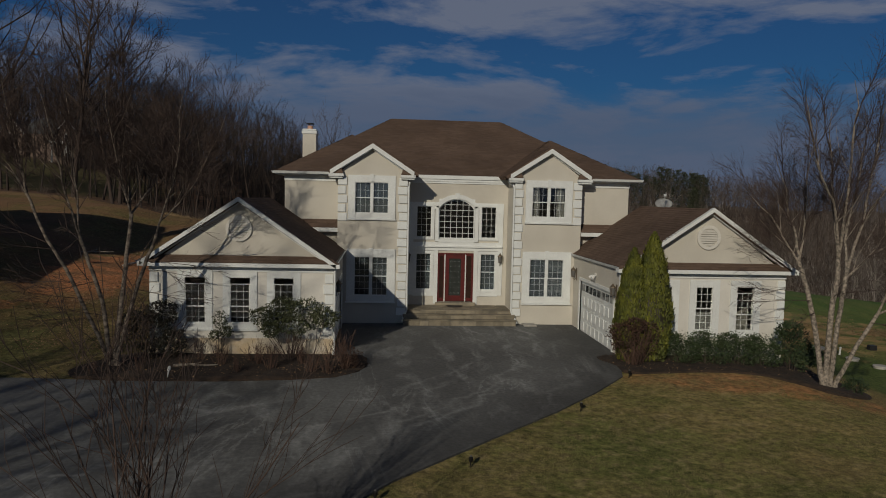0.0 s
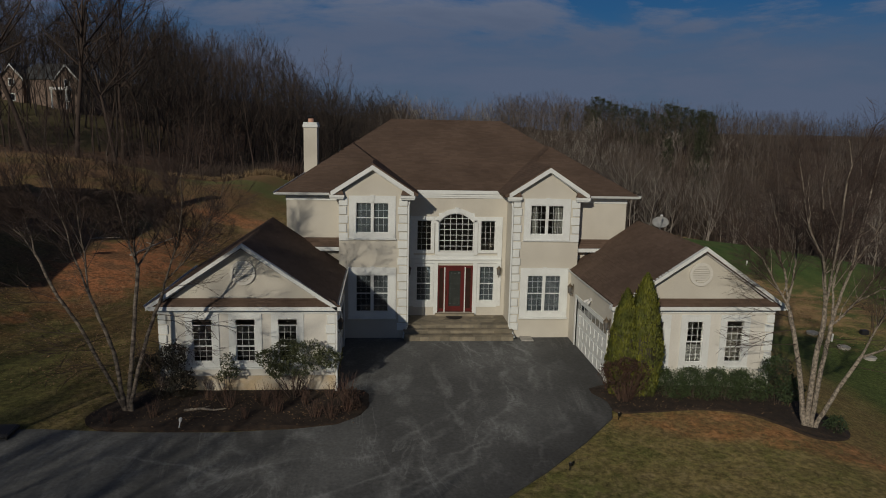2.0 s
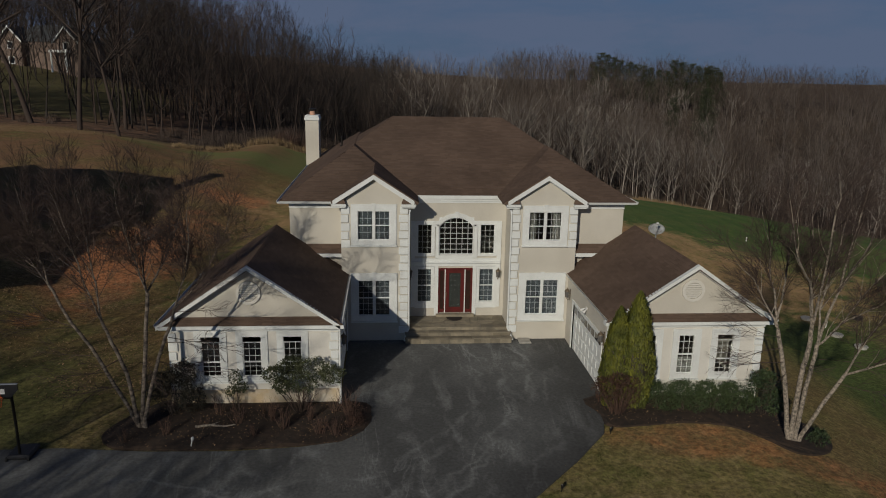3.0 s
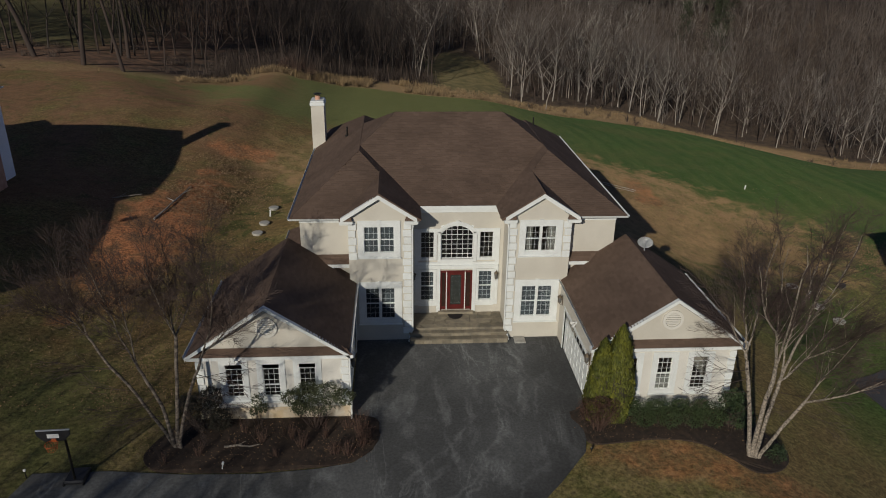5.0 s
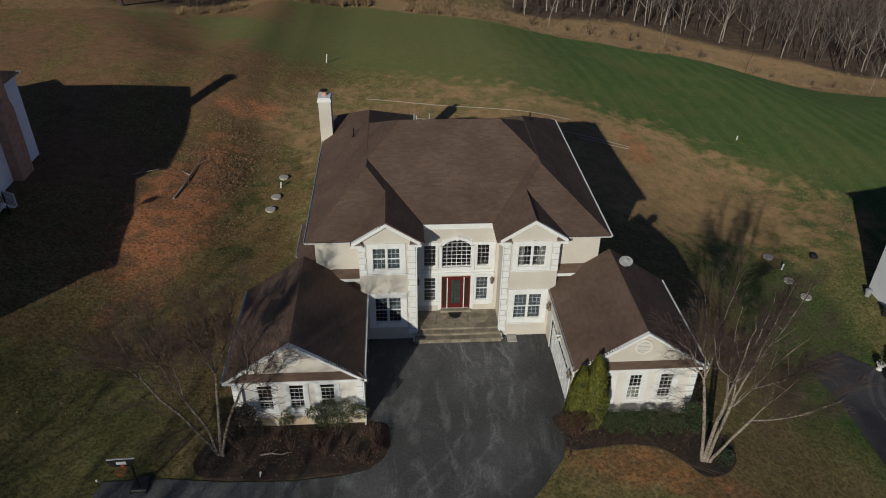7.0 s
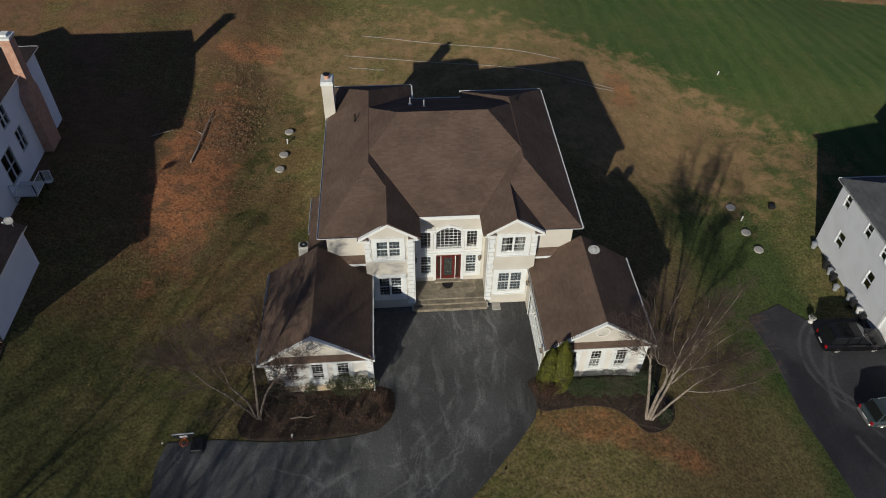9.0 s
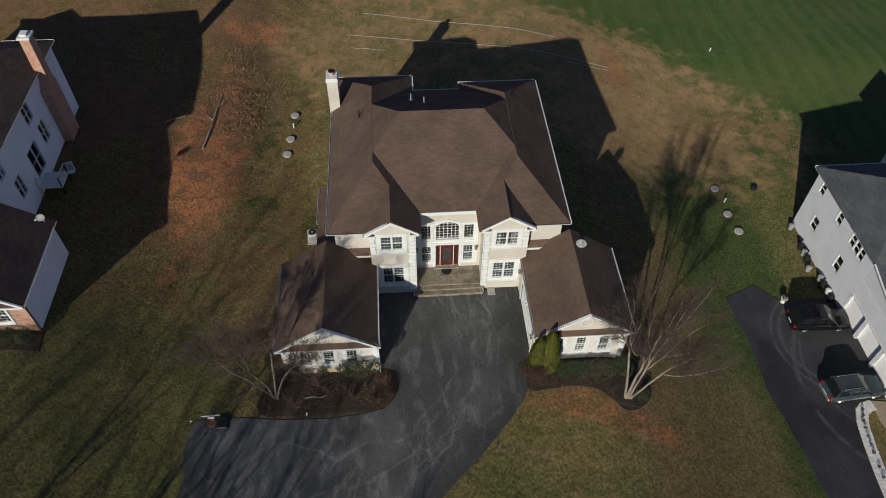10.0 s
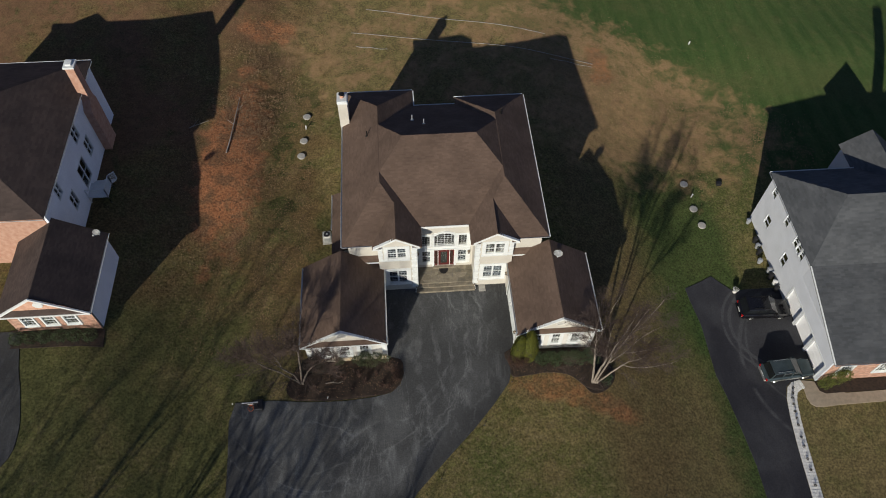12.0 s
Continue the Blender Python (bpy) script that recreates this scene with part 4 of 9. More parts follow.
# walls of the main block
bay_holes = {-1: [(-4.95, -3.38, 1.22, 3.06), (-4.95, -3.38, 5.04, 6.50)], 1: [(3.30, 4.96, 1.22, 3.06), (3.33, 4.96, 5.02, 6.46)]}
for s in (-1, 1):
    bm = bmesh.new()
    a, b = sorted((s * XB0, s * XB1))
    wall_panel(bm, a, b, FOOT, EAVE - 0.02, 0.0, 0.22, bay_holes[s])
    prism(bm, [(a, EAVE - 0.02), (b, EAVE - 0.02), (s * 4.16, 8.06)], 0.0, 0.22)
    part("bay_wall", bm, M["stucco"], house)
    for x in (s * XB0, s * XB1):
        bm = bmesh.new()
        c, d = sorted((x, x - math.copysign(0.2, x) if abs(x) > 4 else x + math.copysign(0.2, x)))
        box(bm, c, d, 0.22, 1.85 if abs(x) < 4 else 0.62, FOOT, EAVE - 0.02)
        part("bay_cheek", bm, M["stucco"], house)
    bm = bmesh.new()
    a, b = sorted((s * XB1, s * 8.2))
    box(bm, a, b, 0.62, 0.84, FOOT, EAVE - 0.02)
    part("front_wall", bm, M["stucco"], house)
    bm = bmesh.new()
    a, b = sorted((s * 8.2, s * 8.0))
    box(bm, a, b, 0.84, 17.6 if s < 0 else 16.4, FOOT, EAVE - 0.02)
    part("side_wall", bm, M["stucco"], house)
for q in ((-8.0, -2.3, 17.4, 17.6), (2.3, 8.0, 16.2, 16.4), (-2.3, 2.3, 15.3, 15.5), (-2.5, -2.3, 15.5, 17.4), (2.3, 2.5, 15.3, 16.2)):
    bm = bmesh.new()
    box(bm, *q, FOOT, EAVE - 0.02)
    part("rear_wall", bm, M["stucco"], house)
ent_holes = [(-2.00, -1.23, 1.30, 3.12), (1.21, 1.98, 1.30, 3.12), (-2.00, -1.23, 3.88, 5.45), (1.21, 1.98, 3.88, 5.45), (-0.89, 0.89, 3.84, 5.80), (-0.90, 0.88, 0.70, 3.14)]
bm = bmesh.new()
wall_panel(bm, -XB0, XB0, FOOT, EAVE - 0.02, 1.85, 2.07, ent_holes)
part("entry_wall", bm, M["stucco"], house)
bm = bmesh.new()                      # floors and inner partitions, seen dimly through the panes
for a, b in ((-7.95, -2.3), (2.3, 7.95)):
    box(bm, a, b, 2.1, 15.2, 3.35, 3.55)
box(bm, -7.95, 7.95, 2.1, 15.2, 0.3, 0.52)
for s in (-1, 1):
    a, b = sorted((s * 2.74, s * 5.5))
    box(bm, a, b, 0.24, 2.1, 3.35, 3.55)
    box(bm, a, b, 0.24, 2.1, 0.3, 0.52)
part("inner_floor", bm, M["inner_floor"], house)
# partitions and ceiling take the near-black that stands for unlit rooms
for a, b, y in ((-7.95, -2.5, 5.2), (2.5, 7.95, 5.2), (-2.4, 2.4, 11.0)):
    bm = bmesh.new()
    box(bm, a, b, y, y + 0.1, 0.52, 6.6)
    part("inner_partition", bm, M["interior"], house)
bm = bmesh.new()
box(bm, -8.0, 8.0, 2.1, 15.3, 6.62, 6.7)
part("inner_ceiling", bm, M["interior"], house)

# bay and entry windows
for s in (-1, 1):
    lo, hi = bay_holes[s]
    window(house, front, *lo, 3, 6, 2, 0.34, key=True, proud=0.055, shade=True, bar_mat=M["muntin"])
    window(house, front, *hi, 3, 4, 2, 0.30, key=True, proud=0.055, curtain=[(hi[0] + 0.04, hi[0] + 0.42), (hi[1] - 0.42, hi[1] - 0.04)] if s > 0 else None, shade=s < 0, bar_mat=M["muntin"])
for h in ent_holes[:2]:
    window(house, entry, *h, 3, 6, 1, 0.12, proud=0.075, sill=False, shade=True, bar_mat=M["muntin"])
for h in ent_holes[2:4]:
    window(house, entry, *h, 3, 5, 1, 0.12, proud=0.075, meeting=False, sill=False)


def arch_points(x0, x1, zs, zc, k=14):
    """Points of a segmental arch from one springing to the other."""
    w, h = (x1 - x0) / 2, zc - zs
    r = (w * w + h * h) / (2 * h)
    c, a = (x0 + x1) / 2, math.asin(w / r)
    return [(c + r * math.sin(-a + 2 * a * i / k), zc - r + r * math.cos(-a + 2 * a * i / k)) for i in range(k + 1)]


def arched_window():
    arc = arch_points(-0.89, 0.89, 5.34, 5.80)
    bm = bmesh.new()
    for half in (arc[:8], arc[7:]):   # wall corners above the arch
        corner = (half[0][0], 5.80) if half is not arc[7:] and half[0][0] < -0.5 else (half[-1][0], 5.80)
        prism(bm, ([(half[0][0], 5.803)] + half[::-1][:-1] + [half[0]]) if half[0][0] < -0.5 else (half + [(half[-1][0], 5.803)]), 1.853, 2.07)
    part("arch_spandrel", bm, M["trim"], house)
    big = arch_points(-1.07, 1.07, 5.44, 6.02)
    bm = bmesh.new()
    for (a, b), (c, d) in zip(zip(arc, arc[1:]), zip(big, big[1:])):
        prism(bm, [a, b, d, c], 1.77, 1.90)
    prism(bm, [(-0.07, 5.78), (0.07, 5.78), (0.11, 6.08), (-0.11, 6.08)], 1.74, 1.85)
    box(bm, -1.07, -0.89, 1.77, 1.9, 3.70, 5.44)
    box(bm, 0.89, 1.07, 1.77, 1.9, 3.70, 5.44)
    box(bm, -0.89, 0.89, 1.77, 1.9, 3.66, 3.84)
    w = part("window", bm, M["trim"], house, "tall arched white window with divided panes above the front door")
    bm = bmesh.new()
    for i in range(1, 6):
        x = -0.89 + 1.78 * i / 6
        top = min(p[1] for p in arc if abs(p[0] - x) < 0.12)
        box(bm, x - 0.012, x + 0.012, 1.90, 1.93, 3.84, top)
    for i in range(1, 7):
        z = 3.84 + 1.96 * i / 7
        xs = 0.89 if z < 5.34 else max(p[0] for p in arc if p[1] > z - 0.05)
        box(bm, -xs, xs, 1.905, 1.925, z - 0.012, z + 0.012)
    for a, b in zip(arc, arc[1:]):
        prism(bm, [a, b, (b[0] * 0.95, b[1] - 0.05), (a[0] * 0.95, a[1] - 0.05)], 1.89, 1.94)
    box(bm, -0.89, -0.84, 1.89, 1.94, 3.84, 5.34)
    box(bm, 0.84, 0.89, 1.89, 1.94, 3.84, 5.34)
    box(bm, -0.84, 0.84, 1.89, 1.94, 3.84, 3.89)
    part("sash", bm, M["trim"], w)
    bm = bmesh.new()
    prism(bm, [(-0.88, 3.85), (0.88, 3.85)] + [(x * 0.99, z - 0.005) for x, z in arc[::-1]], 1.955, 1.961)
    part("pane", bm, M["glass"], w).visible_shadow = False


arched_window()
for a, b, z0, z1 in ((-2.33, -2.12, 1.05, 5.62), (2.10, 2.31, 1.05, 5.62), (-2.12, 2.10, 3.26, 3.66), (-1.10, -0.90, 0.62, 3.26), (0.88, 1.08, 0.62, 3.26),
                     (-2.12, -0.90, 5.57, 5.62), (0.90, 2.10, 5.57, 5.62), (-1.14, -0.95, 5.30, 5.57), (0.95, 1.14, 5.30, 5.57), (-2.12, -1.10, 1.0, 1.20), (1.08, 2.10, 1.0, 1.20)):
    bm = bmesh.new()
    box(bm, a, b, 1.79, 1.85, z0, z1)
    part("surround_board", bm, M["trim"], house)
bm = bmesh.new()
box(bm, -2.3, 2.28, 1.70, 1.79, 3.42, 3.50)
part("surround_ledge", bm, M["trim"], house)


def front_door():
    bm = bmesh.new()
    for a, b, z0, z1 in ((-0.90, -0.84, 0.70, 3.14), (0.82, 0.88, 0.70, 3.14), (-0.84, 0.82, 3.06, 3.14)):
        box(bm, a, b, 1.84, 1.98, z0, z1)
    d = part("front_door", bm, M["red_door"], house, "dark red double-glazed front door with leaded glass and side lights")
    for a, b in ((-0.57, -0.52), (0.46, 0.51)):
        bm = bmesh.new()
        box(bm, a, b, 1.82, 1.96, 0.72, 3.06)
        part("door_post", bm, M["trim"], d, "white post")
    bm = bmesh.new()
    for a, b, z0, z1 in ((-0.52, -0.33, 0.74, 3.05), (0.27, 0.46, 0.74, 3.05), (-0.33, 0.27, 0.74, 1.02), (-0.33, 0.27, 2.86, 3.05)):
        box(bm, a, b, 1.87, 1.92, z0, z1)
    part("door_leaf", bm, M["red_door"], d)
    for a, b, z0, z1 in ((-0.33, 0.27, 1.02, 2.86), (-0.805, -0.605, 0.90, 3.0), (0.545, 0.785, 0.90, 3.0)):
        bm = bmesh.new()
        box(bm, a, b, 1.90, 1.908, z0, z1)
        part("leaded_pane", bm, M["door_glass" if b - a > 0.3 else "side_glass"], d)
        if b - a < 0.3:
            continue
        bm = bmesh.new()
        for i in range(7):
            z = z0 + (z1 - z0) * (i + 0.5) / 7
            for k in range(3 if b - a > 0.3 else 1):
                x = a + (b - a) * (k + 0.5) / (3 if b - a > 0.3 else 1)
                tube(bm, [(x - 0.04, 1.893, z - 0.03), (x, 1.893, z + 0.03), (x + 0.04, 1.893, z - 0.03)], [0.0045] * 3, 4)
        part("leading", bm, M["grey_metal"], d, kind="stuff")
    for a, b in ((-0.84, -0.57), (0.51, 0.82)):
        bm = bmesh.new()
        for c, e, z0, z1 in ((a, a + 0.035, 0.74, 3.06), (b - 0.035, b, 0.74, 3.06), (a + 0.035, b - 0.035, 0.74, 0.90), (a + 0.035, b - 0.035, 3.0, 3.06)):
            box(bm, c, e, 1.87, 1.92, z0, z1)
        part("side_light", bm, M["red_door"], d)
    bm = bmesh.new()
    tube(bm, [(-0.46, 1.86, 1.62), (-0.46, 1.80, 1.62), (-0.46, 1.80, 1.85), (-0.46, 1.86, 1.85)], [0.012] * 4, 6)
    part("door_handle", bm, M["brass"], d, "brass pull handle")


front_door()

# corner blocks
for x0, x1, ret in ((-2.97, -2.52, "l"), (2.50, 2.92, "r")):
    quoins(house, x0, x1, 0.30, 6.72, 0.40, 0.0, ret="r" if ret == "l" else "l")
quoins(house, -5.72, -5.30, 4.66, 6.72, 0.41, 0.0, ret="l")
quoins(house, 5.31, 5.72, 4.66, 6.72, 0.41, 0.0, ret="r")

# frieze, cornice and soffits
bm = bmesh.new()
for s in (-1, 1):
    a, b = sorted((s * 5.74, s * 8.22))
    box(bm, a, b, 0.58, 0.62, 6.50, 6.76)
    a, b = sorted((s * 5.9, s * 8.6))
    box(bm, a, b, 0.18, 0.62, 6.76, 6.80)
    a, b = sorted((s * 8.2, s * 8.6))
    box(bm, a, b, 0.62, 17.9 if s < 0 else 16.7, 6.76, 6.80)
box(bm, -2.5, 2.5, 1.80, 1.85, 6.55, 6.78)
box(bm, -2.5, 2.5, 1.70, 1.738, 6.76, 6.94)
box(bm, -2.5, 2.5, 1.76, 1.80, 6.64, 6.76)
part("cornice", bm, M["trim"], house)
for s in (-1, 1):
    a, b = sorted((s * 6.1, s * 8.65))
    gutter(house, (a, 0.15, EAVE + 0.02), (b, 0.15, EAVE + 0.02), (0, -1, 0))
    gutter(house, (s * 8.62, 0.1, EAVE + 0.02), (s * 8.62, 18.1 if s < 0 else 16.9, EAVE + 0.02), (s, 0, 0))
gutter(house, (-8.62, 18.12, EAVE + 0.02), (-1.98, 18.12, EAVE + 0.02), (0, 1, 0))
gutter(house, (1.98, 16.92, EAVE + 0.02), (8.62, 16.92, EAVE + 0.02), (0, 1, 0))
gutter(house, (-1.98, 16.02, EAVE + 0.02), (1.98, 16.02, EAVE + 0.02), (0, 1, 0))
gutter(house, (-1.98, 16.02, EAVE + 0.02), (-1.98, 18.12, EAVE + 0.02), (1, 0, 0))
for x, y0 in ((-2.40, -0.06), (2.40, -0.06)):
    bm = bmesh.new()
    s = -1 if x < 0 else 1
    tube(bm, [(s * 2.36, 1.2, 6.78), (s * 2.44, 0.9, 6.6), (s * 2.44, -0.02, 6.5), (s * 2.47, -0.08, 6.3), (s * 2.47, -0.08, 0.55), (s * 2.62, -0.12, 0.25), (s * 2.68, -0.5, 0.08)], [0.045] * 7, 6)
    part("downspout", bm, M["trim"], house)

# bay gables: raking boards, short returns
for s in (-1, 1):
    xc = s * 4.16
    bm = bmesh.new()
    for k in (-1, 1):
        prism(bm, [(xc, 8.24), (xc, 8.02), (xc + k * 1.92, 6.78), (xc + k * 1.92, 7.0)], -0.30, -0.10)
        prism(bm, [(xc, 8.10), (xc, 7.98), (xc + k * 1.84, 6.78), (xc + k * 1.84, 6.90)], -0.10, 0.0)
        a, b = sorted((xc + k * 1.98, xc + k * 1.30))
        box(bm, a, b, -0.28, 0.0, 6.72, 6.84)
        box(bm, a + 0.03, b - 0.03, -0.2, 0.0, 6.64, 6.72)
    part("raking_cornice", bm, M["trim"], house)
    for k in (-1, 1):
        bm = bmesh.new()
        prism(bm, [(xc + k * 1.96, 6.86), (xc + k * 1.32, 6.86), (xc + k * 1.40, 7.08)], -0.24, -0.02)
        part("return_roof", bm, M["shingle"], house)

# roofs
slopes("main_roof", house, hip(-8.62, 8.62, 1.74, 16.02, EAVE, ((-3.2, 9.0, 10.38), (3.2, 9.0, 10.38))), M["shingle"], seed=1)
for s in (-1, 1):
    a, b = sorted((s * 2.02, s * 8.62))
    yb, rb = (18.12, 14.0) if s < 0 else (16.92, 12.6)
    slopes("side_roof", house, hip(a, b, 0.15, yb, EAVE, ((s * 5.30, 5.1, 9.06), (s * 5.30, rb, 9.06))), M["shingle"], seed=2 + s)
    slopes("gable_roof", house, gable(s * 4.16 - 1.98, s * 4.16 + 1.98, s * 4.16, -0.28, 3.4, EAVE, 8.24), M["shingle"], seed=6 + s)
    xa, xb = s * 2.02, s * 4.16
    slopes("inner_slope", house, [([(xa, -0.27, 6.92), (xa, 1.74, 6.92), (xb, 4.68, 8.33), (xb, -0.27, 8.33)], ((xa, -0.27, 6.92), (xa, 1.74, 6.92)))], M["shingle"], seed=50 + s)
    # small pent roof between wing and bay
    a, b = sorted((s * 5.72, s * 7.6))
    slopes("pent_roof", house, [([(a, 0.16, 4.36), (b, 0.16, 4.36), (b, 0.62, 4.72), (a, 0.62, 4.72)], ((a, 0.16, 4.36), (b, 0.16, 4.36)))], M["shingle"], seed=9 + s)
    bm = bmesh.new()
    box(bm, a, b, 0.14, 0.62, 4.16, 4.34)
    part("pent_fascia", bm, M["trim"], house)

# chimney
bm = bmesh.new()
box(bm, -8.80, -7.95, 13.7, 14.9, FOOT, 9.75)
c = part("chimney", bm, M["stucco"], house, "tall cream stucco chimney with a metal cap")
bm = bmesh.new()
soft_box(bm, -8.86, -7.89, 13.64, 14.96, 9.75, 9.95, 0.03)
soft_box(bm, -8.82, -7.93, 13.68, 14.92, 9.95, 10.08, 0.03)
part("crown", bm, M["trim"], c)
bm = bmesh.new()
tube(bm, [(-8.38, 14.3, 10.08), (-8.38, 14.3, 10.32)], [0.19, 0.17], 12)
part("flue_pot", bm, M["brick"], c, "orange clay flue pot")
bm = bmesh.new()
tube(bm, [(-8.38, 14.3, 10.42), (-8.38, 14.3, 10.46), (-8.38, 14.3, 10.52)], [0.27, 0.27, 0.05], 12)
for k in range(3):
    a = k * 2.1
    tube(bm, [(-8.38 + 0.16 * math.cos(a), 14.3 + 0.16 * math.sin(a), 10.3), (-8.38 + 0.2 * math.cos(a), 14.3 + 0.2 * math.sin(a), 10.43)], [0.012, 0.012], 4)
part("flue_cap", bm, M["metal_dark"], c, "dark metal flue cap")
for x, y, z in ((-6.3, 11.0, 8.75), (5.9, 12.8, 8.95), (-2.2, 12.3, 9.2), (-1.2, 11.4, 9.55)):
    bm = bmesh.new()
    tube(bm, [(x, y, z - 0.6), (x, y, z + 0.25)], [0.05, 0.05], 8)
    disc(bm, x, y, z - 0.35, z - 0.28, 0.16, 0.10, 10)
    part("vent_pipe", bm, M["metal_dark" if abs(x) > 5 else "grey_metal"], house)


# ---- wings ----
def wing(s):
    """A one-storey gabled wing in front of the house. s: -1 garden side, 1 garage side."""
    x_in, x_out, y0, y1, xr = s * 5.45, s * 12.02, -6.75, 0.62, s * 8.85
    ze, zr = 3.34, 5.66
    a, b = sorted((x_in, x_out))
    if s < 0:
        holes = [(-10.80, -10.04, 1.06, 2.77), (-9.20, -8.45, 1.06, 2.77), (-7.62, -6.88, 1.06, 2.77)]
    else:
        holes = [(6.80, 7.52, 0.92, 2.66), (8.42, 9.14, 0.92, 2.66), (10.06, 10.80, 0.92, 2.66)]
    bm = bmesh.new()
    wall_panel(bm, a, b, FOOT - 0.4, ze - 0.06, y0, y0 + 0.2, holes)
    part("wing_front_wall", bm, M["stucco_light"], house)
    for q in (y0 + 0.02, y1 - 0.2):
        bm = bmesh.new()
        prism(bm, [(a + 0.1, ze - 0.06), (b - 0.1, ze - 0.06), (xr, zr - 0.12)], q, q + 0.18)
        part("wing_gable", bm, M["stucco"], house)
    bm = bmesh.new()
    c, d = sorted((x_out, x_out - s * 0.2))
    box(bm, c, d, y0 + 0.2, y1, FOOT - 0.4, ze - 0.06)
    c, d = sorted((s * 8.2, x_out))
    box(bm, c + (0.2 if s < 0 else 0), d - (0.2 if s > 0 else 0), y1 - 0.2, y1, FOOT - 0.4, ze - 0.06)
    part("wing_side_wall", bm, M["stucco"], house)
    bm = bmesh.new()
    inner = side(x_in, 0, 0, -90 if s > 0 else 90)
    # inner wall runs along y; the garage door is on this side
    u0, u1 = (-0.62, 6.55) if s > 0 else (-6.55, 0.62)
    door = [(1.25, 5.95, FOOT - 0.4, 2.22)] if s > 0 else [(-5.95, -1.25, FOOT - 0.4, 2.22)]
    wall_panel(bm, u0, u1, FOOT - 0.4, ze - 0.06, 0.0, 0.2, door, inner)
    part("wing_inner_wall", bm, M["stucco"], house)
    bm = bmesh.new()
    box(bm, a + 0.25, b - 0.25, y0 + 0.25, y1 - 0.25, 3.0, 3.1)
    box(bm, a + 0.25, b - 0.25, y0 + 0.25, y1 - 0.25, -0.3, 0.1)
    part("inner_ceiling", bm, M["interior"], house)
    # garage door of panels
    d0, d1 = door[0][:2]
    bm = bmesh.new()
    for q0, q1, z0, z1 in ((d0 - 0.14, d0, -0.2, 2.36), (d1, d1 + 0.14, -0.2, 2.36), (d0, d1, 2.22, 2.36)):
        box(bm, q0, q1, -0.04, 0.08, z0, z1, inner)
    gd = part("garage_door", bm, M["trim"], house, "white panelled garage door with a row of small lights")
    for r in range(4):
        bm = bmesh.new()
        z0 = -0.12 + r * 0.585
        box(bm, d0 + 0.01, d1 - 0.01, 0.06, 0.10, z0 + 0.005, z0 + 0.58, inner)
        for k in range(8):
            c0 = d0 + 0.1 + k * (d1 - d0 - 0.1) / 8
            c1 = c0 + (d1 - d0) / 8 - 0.14
            if r < 3:
                t = bmesh.new()
                box(t, c0, c1, 0.035, 0.061, z0 + 0.10, z0 + 0.48)
                merge(bm, t, inner)
        door_row = part("door_panel", bm, M["trim"], gd)
        if r == 3:
            for k in range(8):
                c0 = d0 + 0.1 + k * (d1 - d0 - 0.1) / 8
                c1 = c0 + (d1 - d0) / 8 - 0.14
                bm = bmesh.new()
                box(bm, c0, c1, 0.045, 0.058, z0 + 0.14, z0 + 0.44, inner)
                part("door_light", bm, M["dark_glass"], gd)
    # windows and flat pilasters between them
    wf = side(0, y0, 0, 0)
    for k, h in enumerate(holes):
        window(house, wf, *h, 3, 6, 1, 0.24, proud=0.04, sill=True,
               drop=0.22 if s < 0 or k == 2 else 0.0, bars=0.014, label="tall white sash window with divided panes in the wing")
    if s > 0:
        for h, z in ((holes[1], 1.35),):
            bm = bmesh.new()
            for i in range(12):
                zz = h[2] + 0.05 + i * (z - h[2] + 0.25) / 12
                box(bm, h[0] + 0.03, h[1] - 0.03, y0 + 0.10, y0 + 0.13, zz, zz + 0.045)
            part("window_blind", bm, M["curtain"], house, "half-drawn pale slatted blind")
    bm = bmesh.new()
    box(bm, a - 0.02, b + 0.02, y0 - 0.05, y0, 2.98, 3.26)
    part("frieze", bm, M["trim"], house)
    if s < 0:
        bm = bmesh.new()
        box(bm, a - 0.03, b + 0.03, y0 - 0.035, y0, -0.3, 0.52)
        part("base_band", bm, M["base_band"], house, "stained cream base band above the soil")
    for x in (a, b - 0.36):
        quoins(house, x, x + 0.36, 0.62, 2.94, 0.39, y0, ret="l" if x == a else "r")
    # pent roof across the foot of the gable
    slopes("pent_roof", house, [([(a - 0.22, y0 - 0.34, ze), (b + 0.22, y0 - 0.34, ze), (b + 0.22 - 0.5, y0 + 0.02, ze + 0.22), (a - 0.22 + 0.5, y0 + 0.02, ze + 0.22)],
                                 ((a - 0.22, y0 - 0.34, ze), (b + 0.22, y0 - 0.34, ze)))], M["shingle"], seed=20 + s)
    bm = bmesh.new()
    box(bm, a - 0.24, b + 0.24, y0 - 0.36, y0 + 0.0, ze - 0.17, ze - 0.03)
    part("pent_fascia", bm, M["trim"], house)
    # raking boards
    bm = bmesh.new()
    slope = (zr - ze) / 3.42
    for k in (-1, 1):
        xe = xr + k * 3.5
        prism(bm, [(xr, zr + 0.03), (xr, zr - 0.13), (xe, zr - 0.13 - 3.5 * slope), (xe, zr + 0.03 - 3.5 * slope)], y0 - 0.36, y0 - 0.16)
        prism(bm, [(xr, zr - 0.06), (xr, zr - 0.21), (xe - k * 0.2, zr - 0.21 - 3.3 * slope), (xe - k * 0.2, zr - 0.06 - 3.3 * slope)], y0 - 0.16, y0 + 0.02)
    part("raking_cornice", bm, M["trim"], house)
    gutter(house, (xr - 3.46, y0 - 0.3, ze + 0.03), (xr - 3.46, y1 if s < 0 else 0.4, ze + 0.03), (-1, 0, 0))
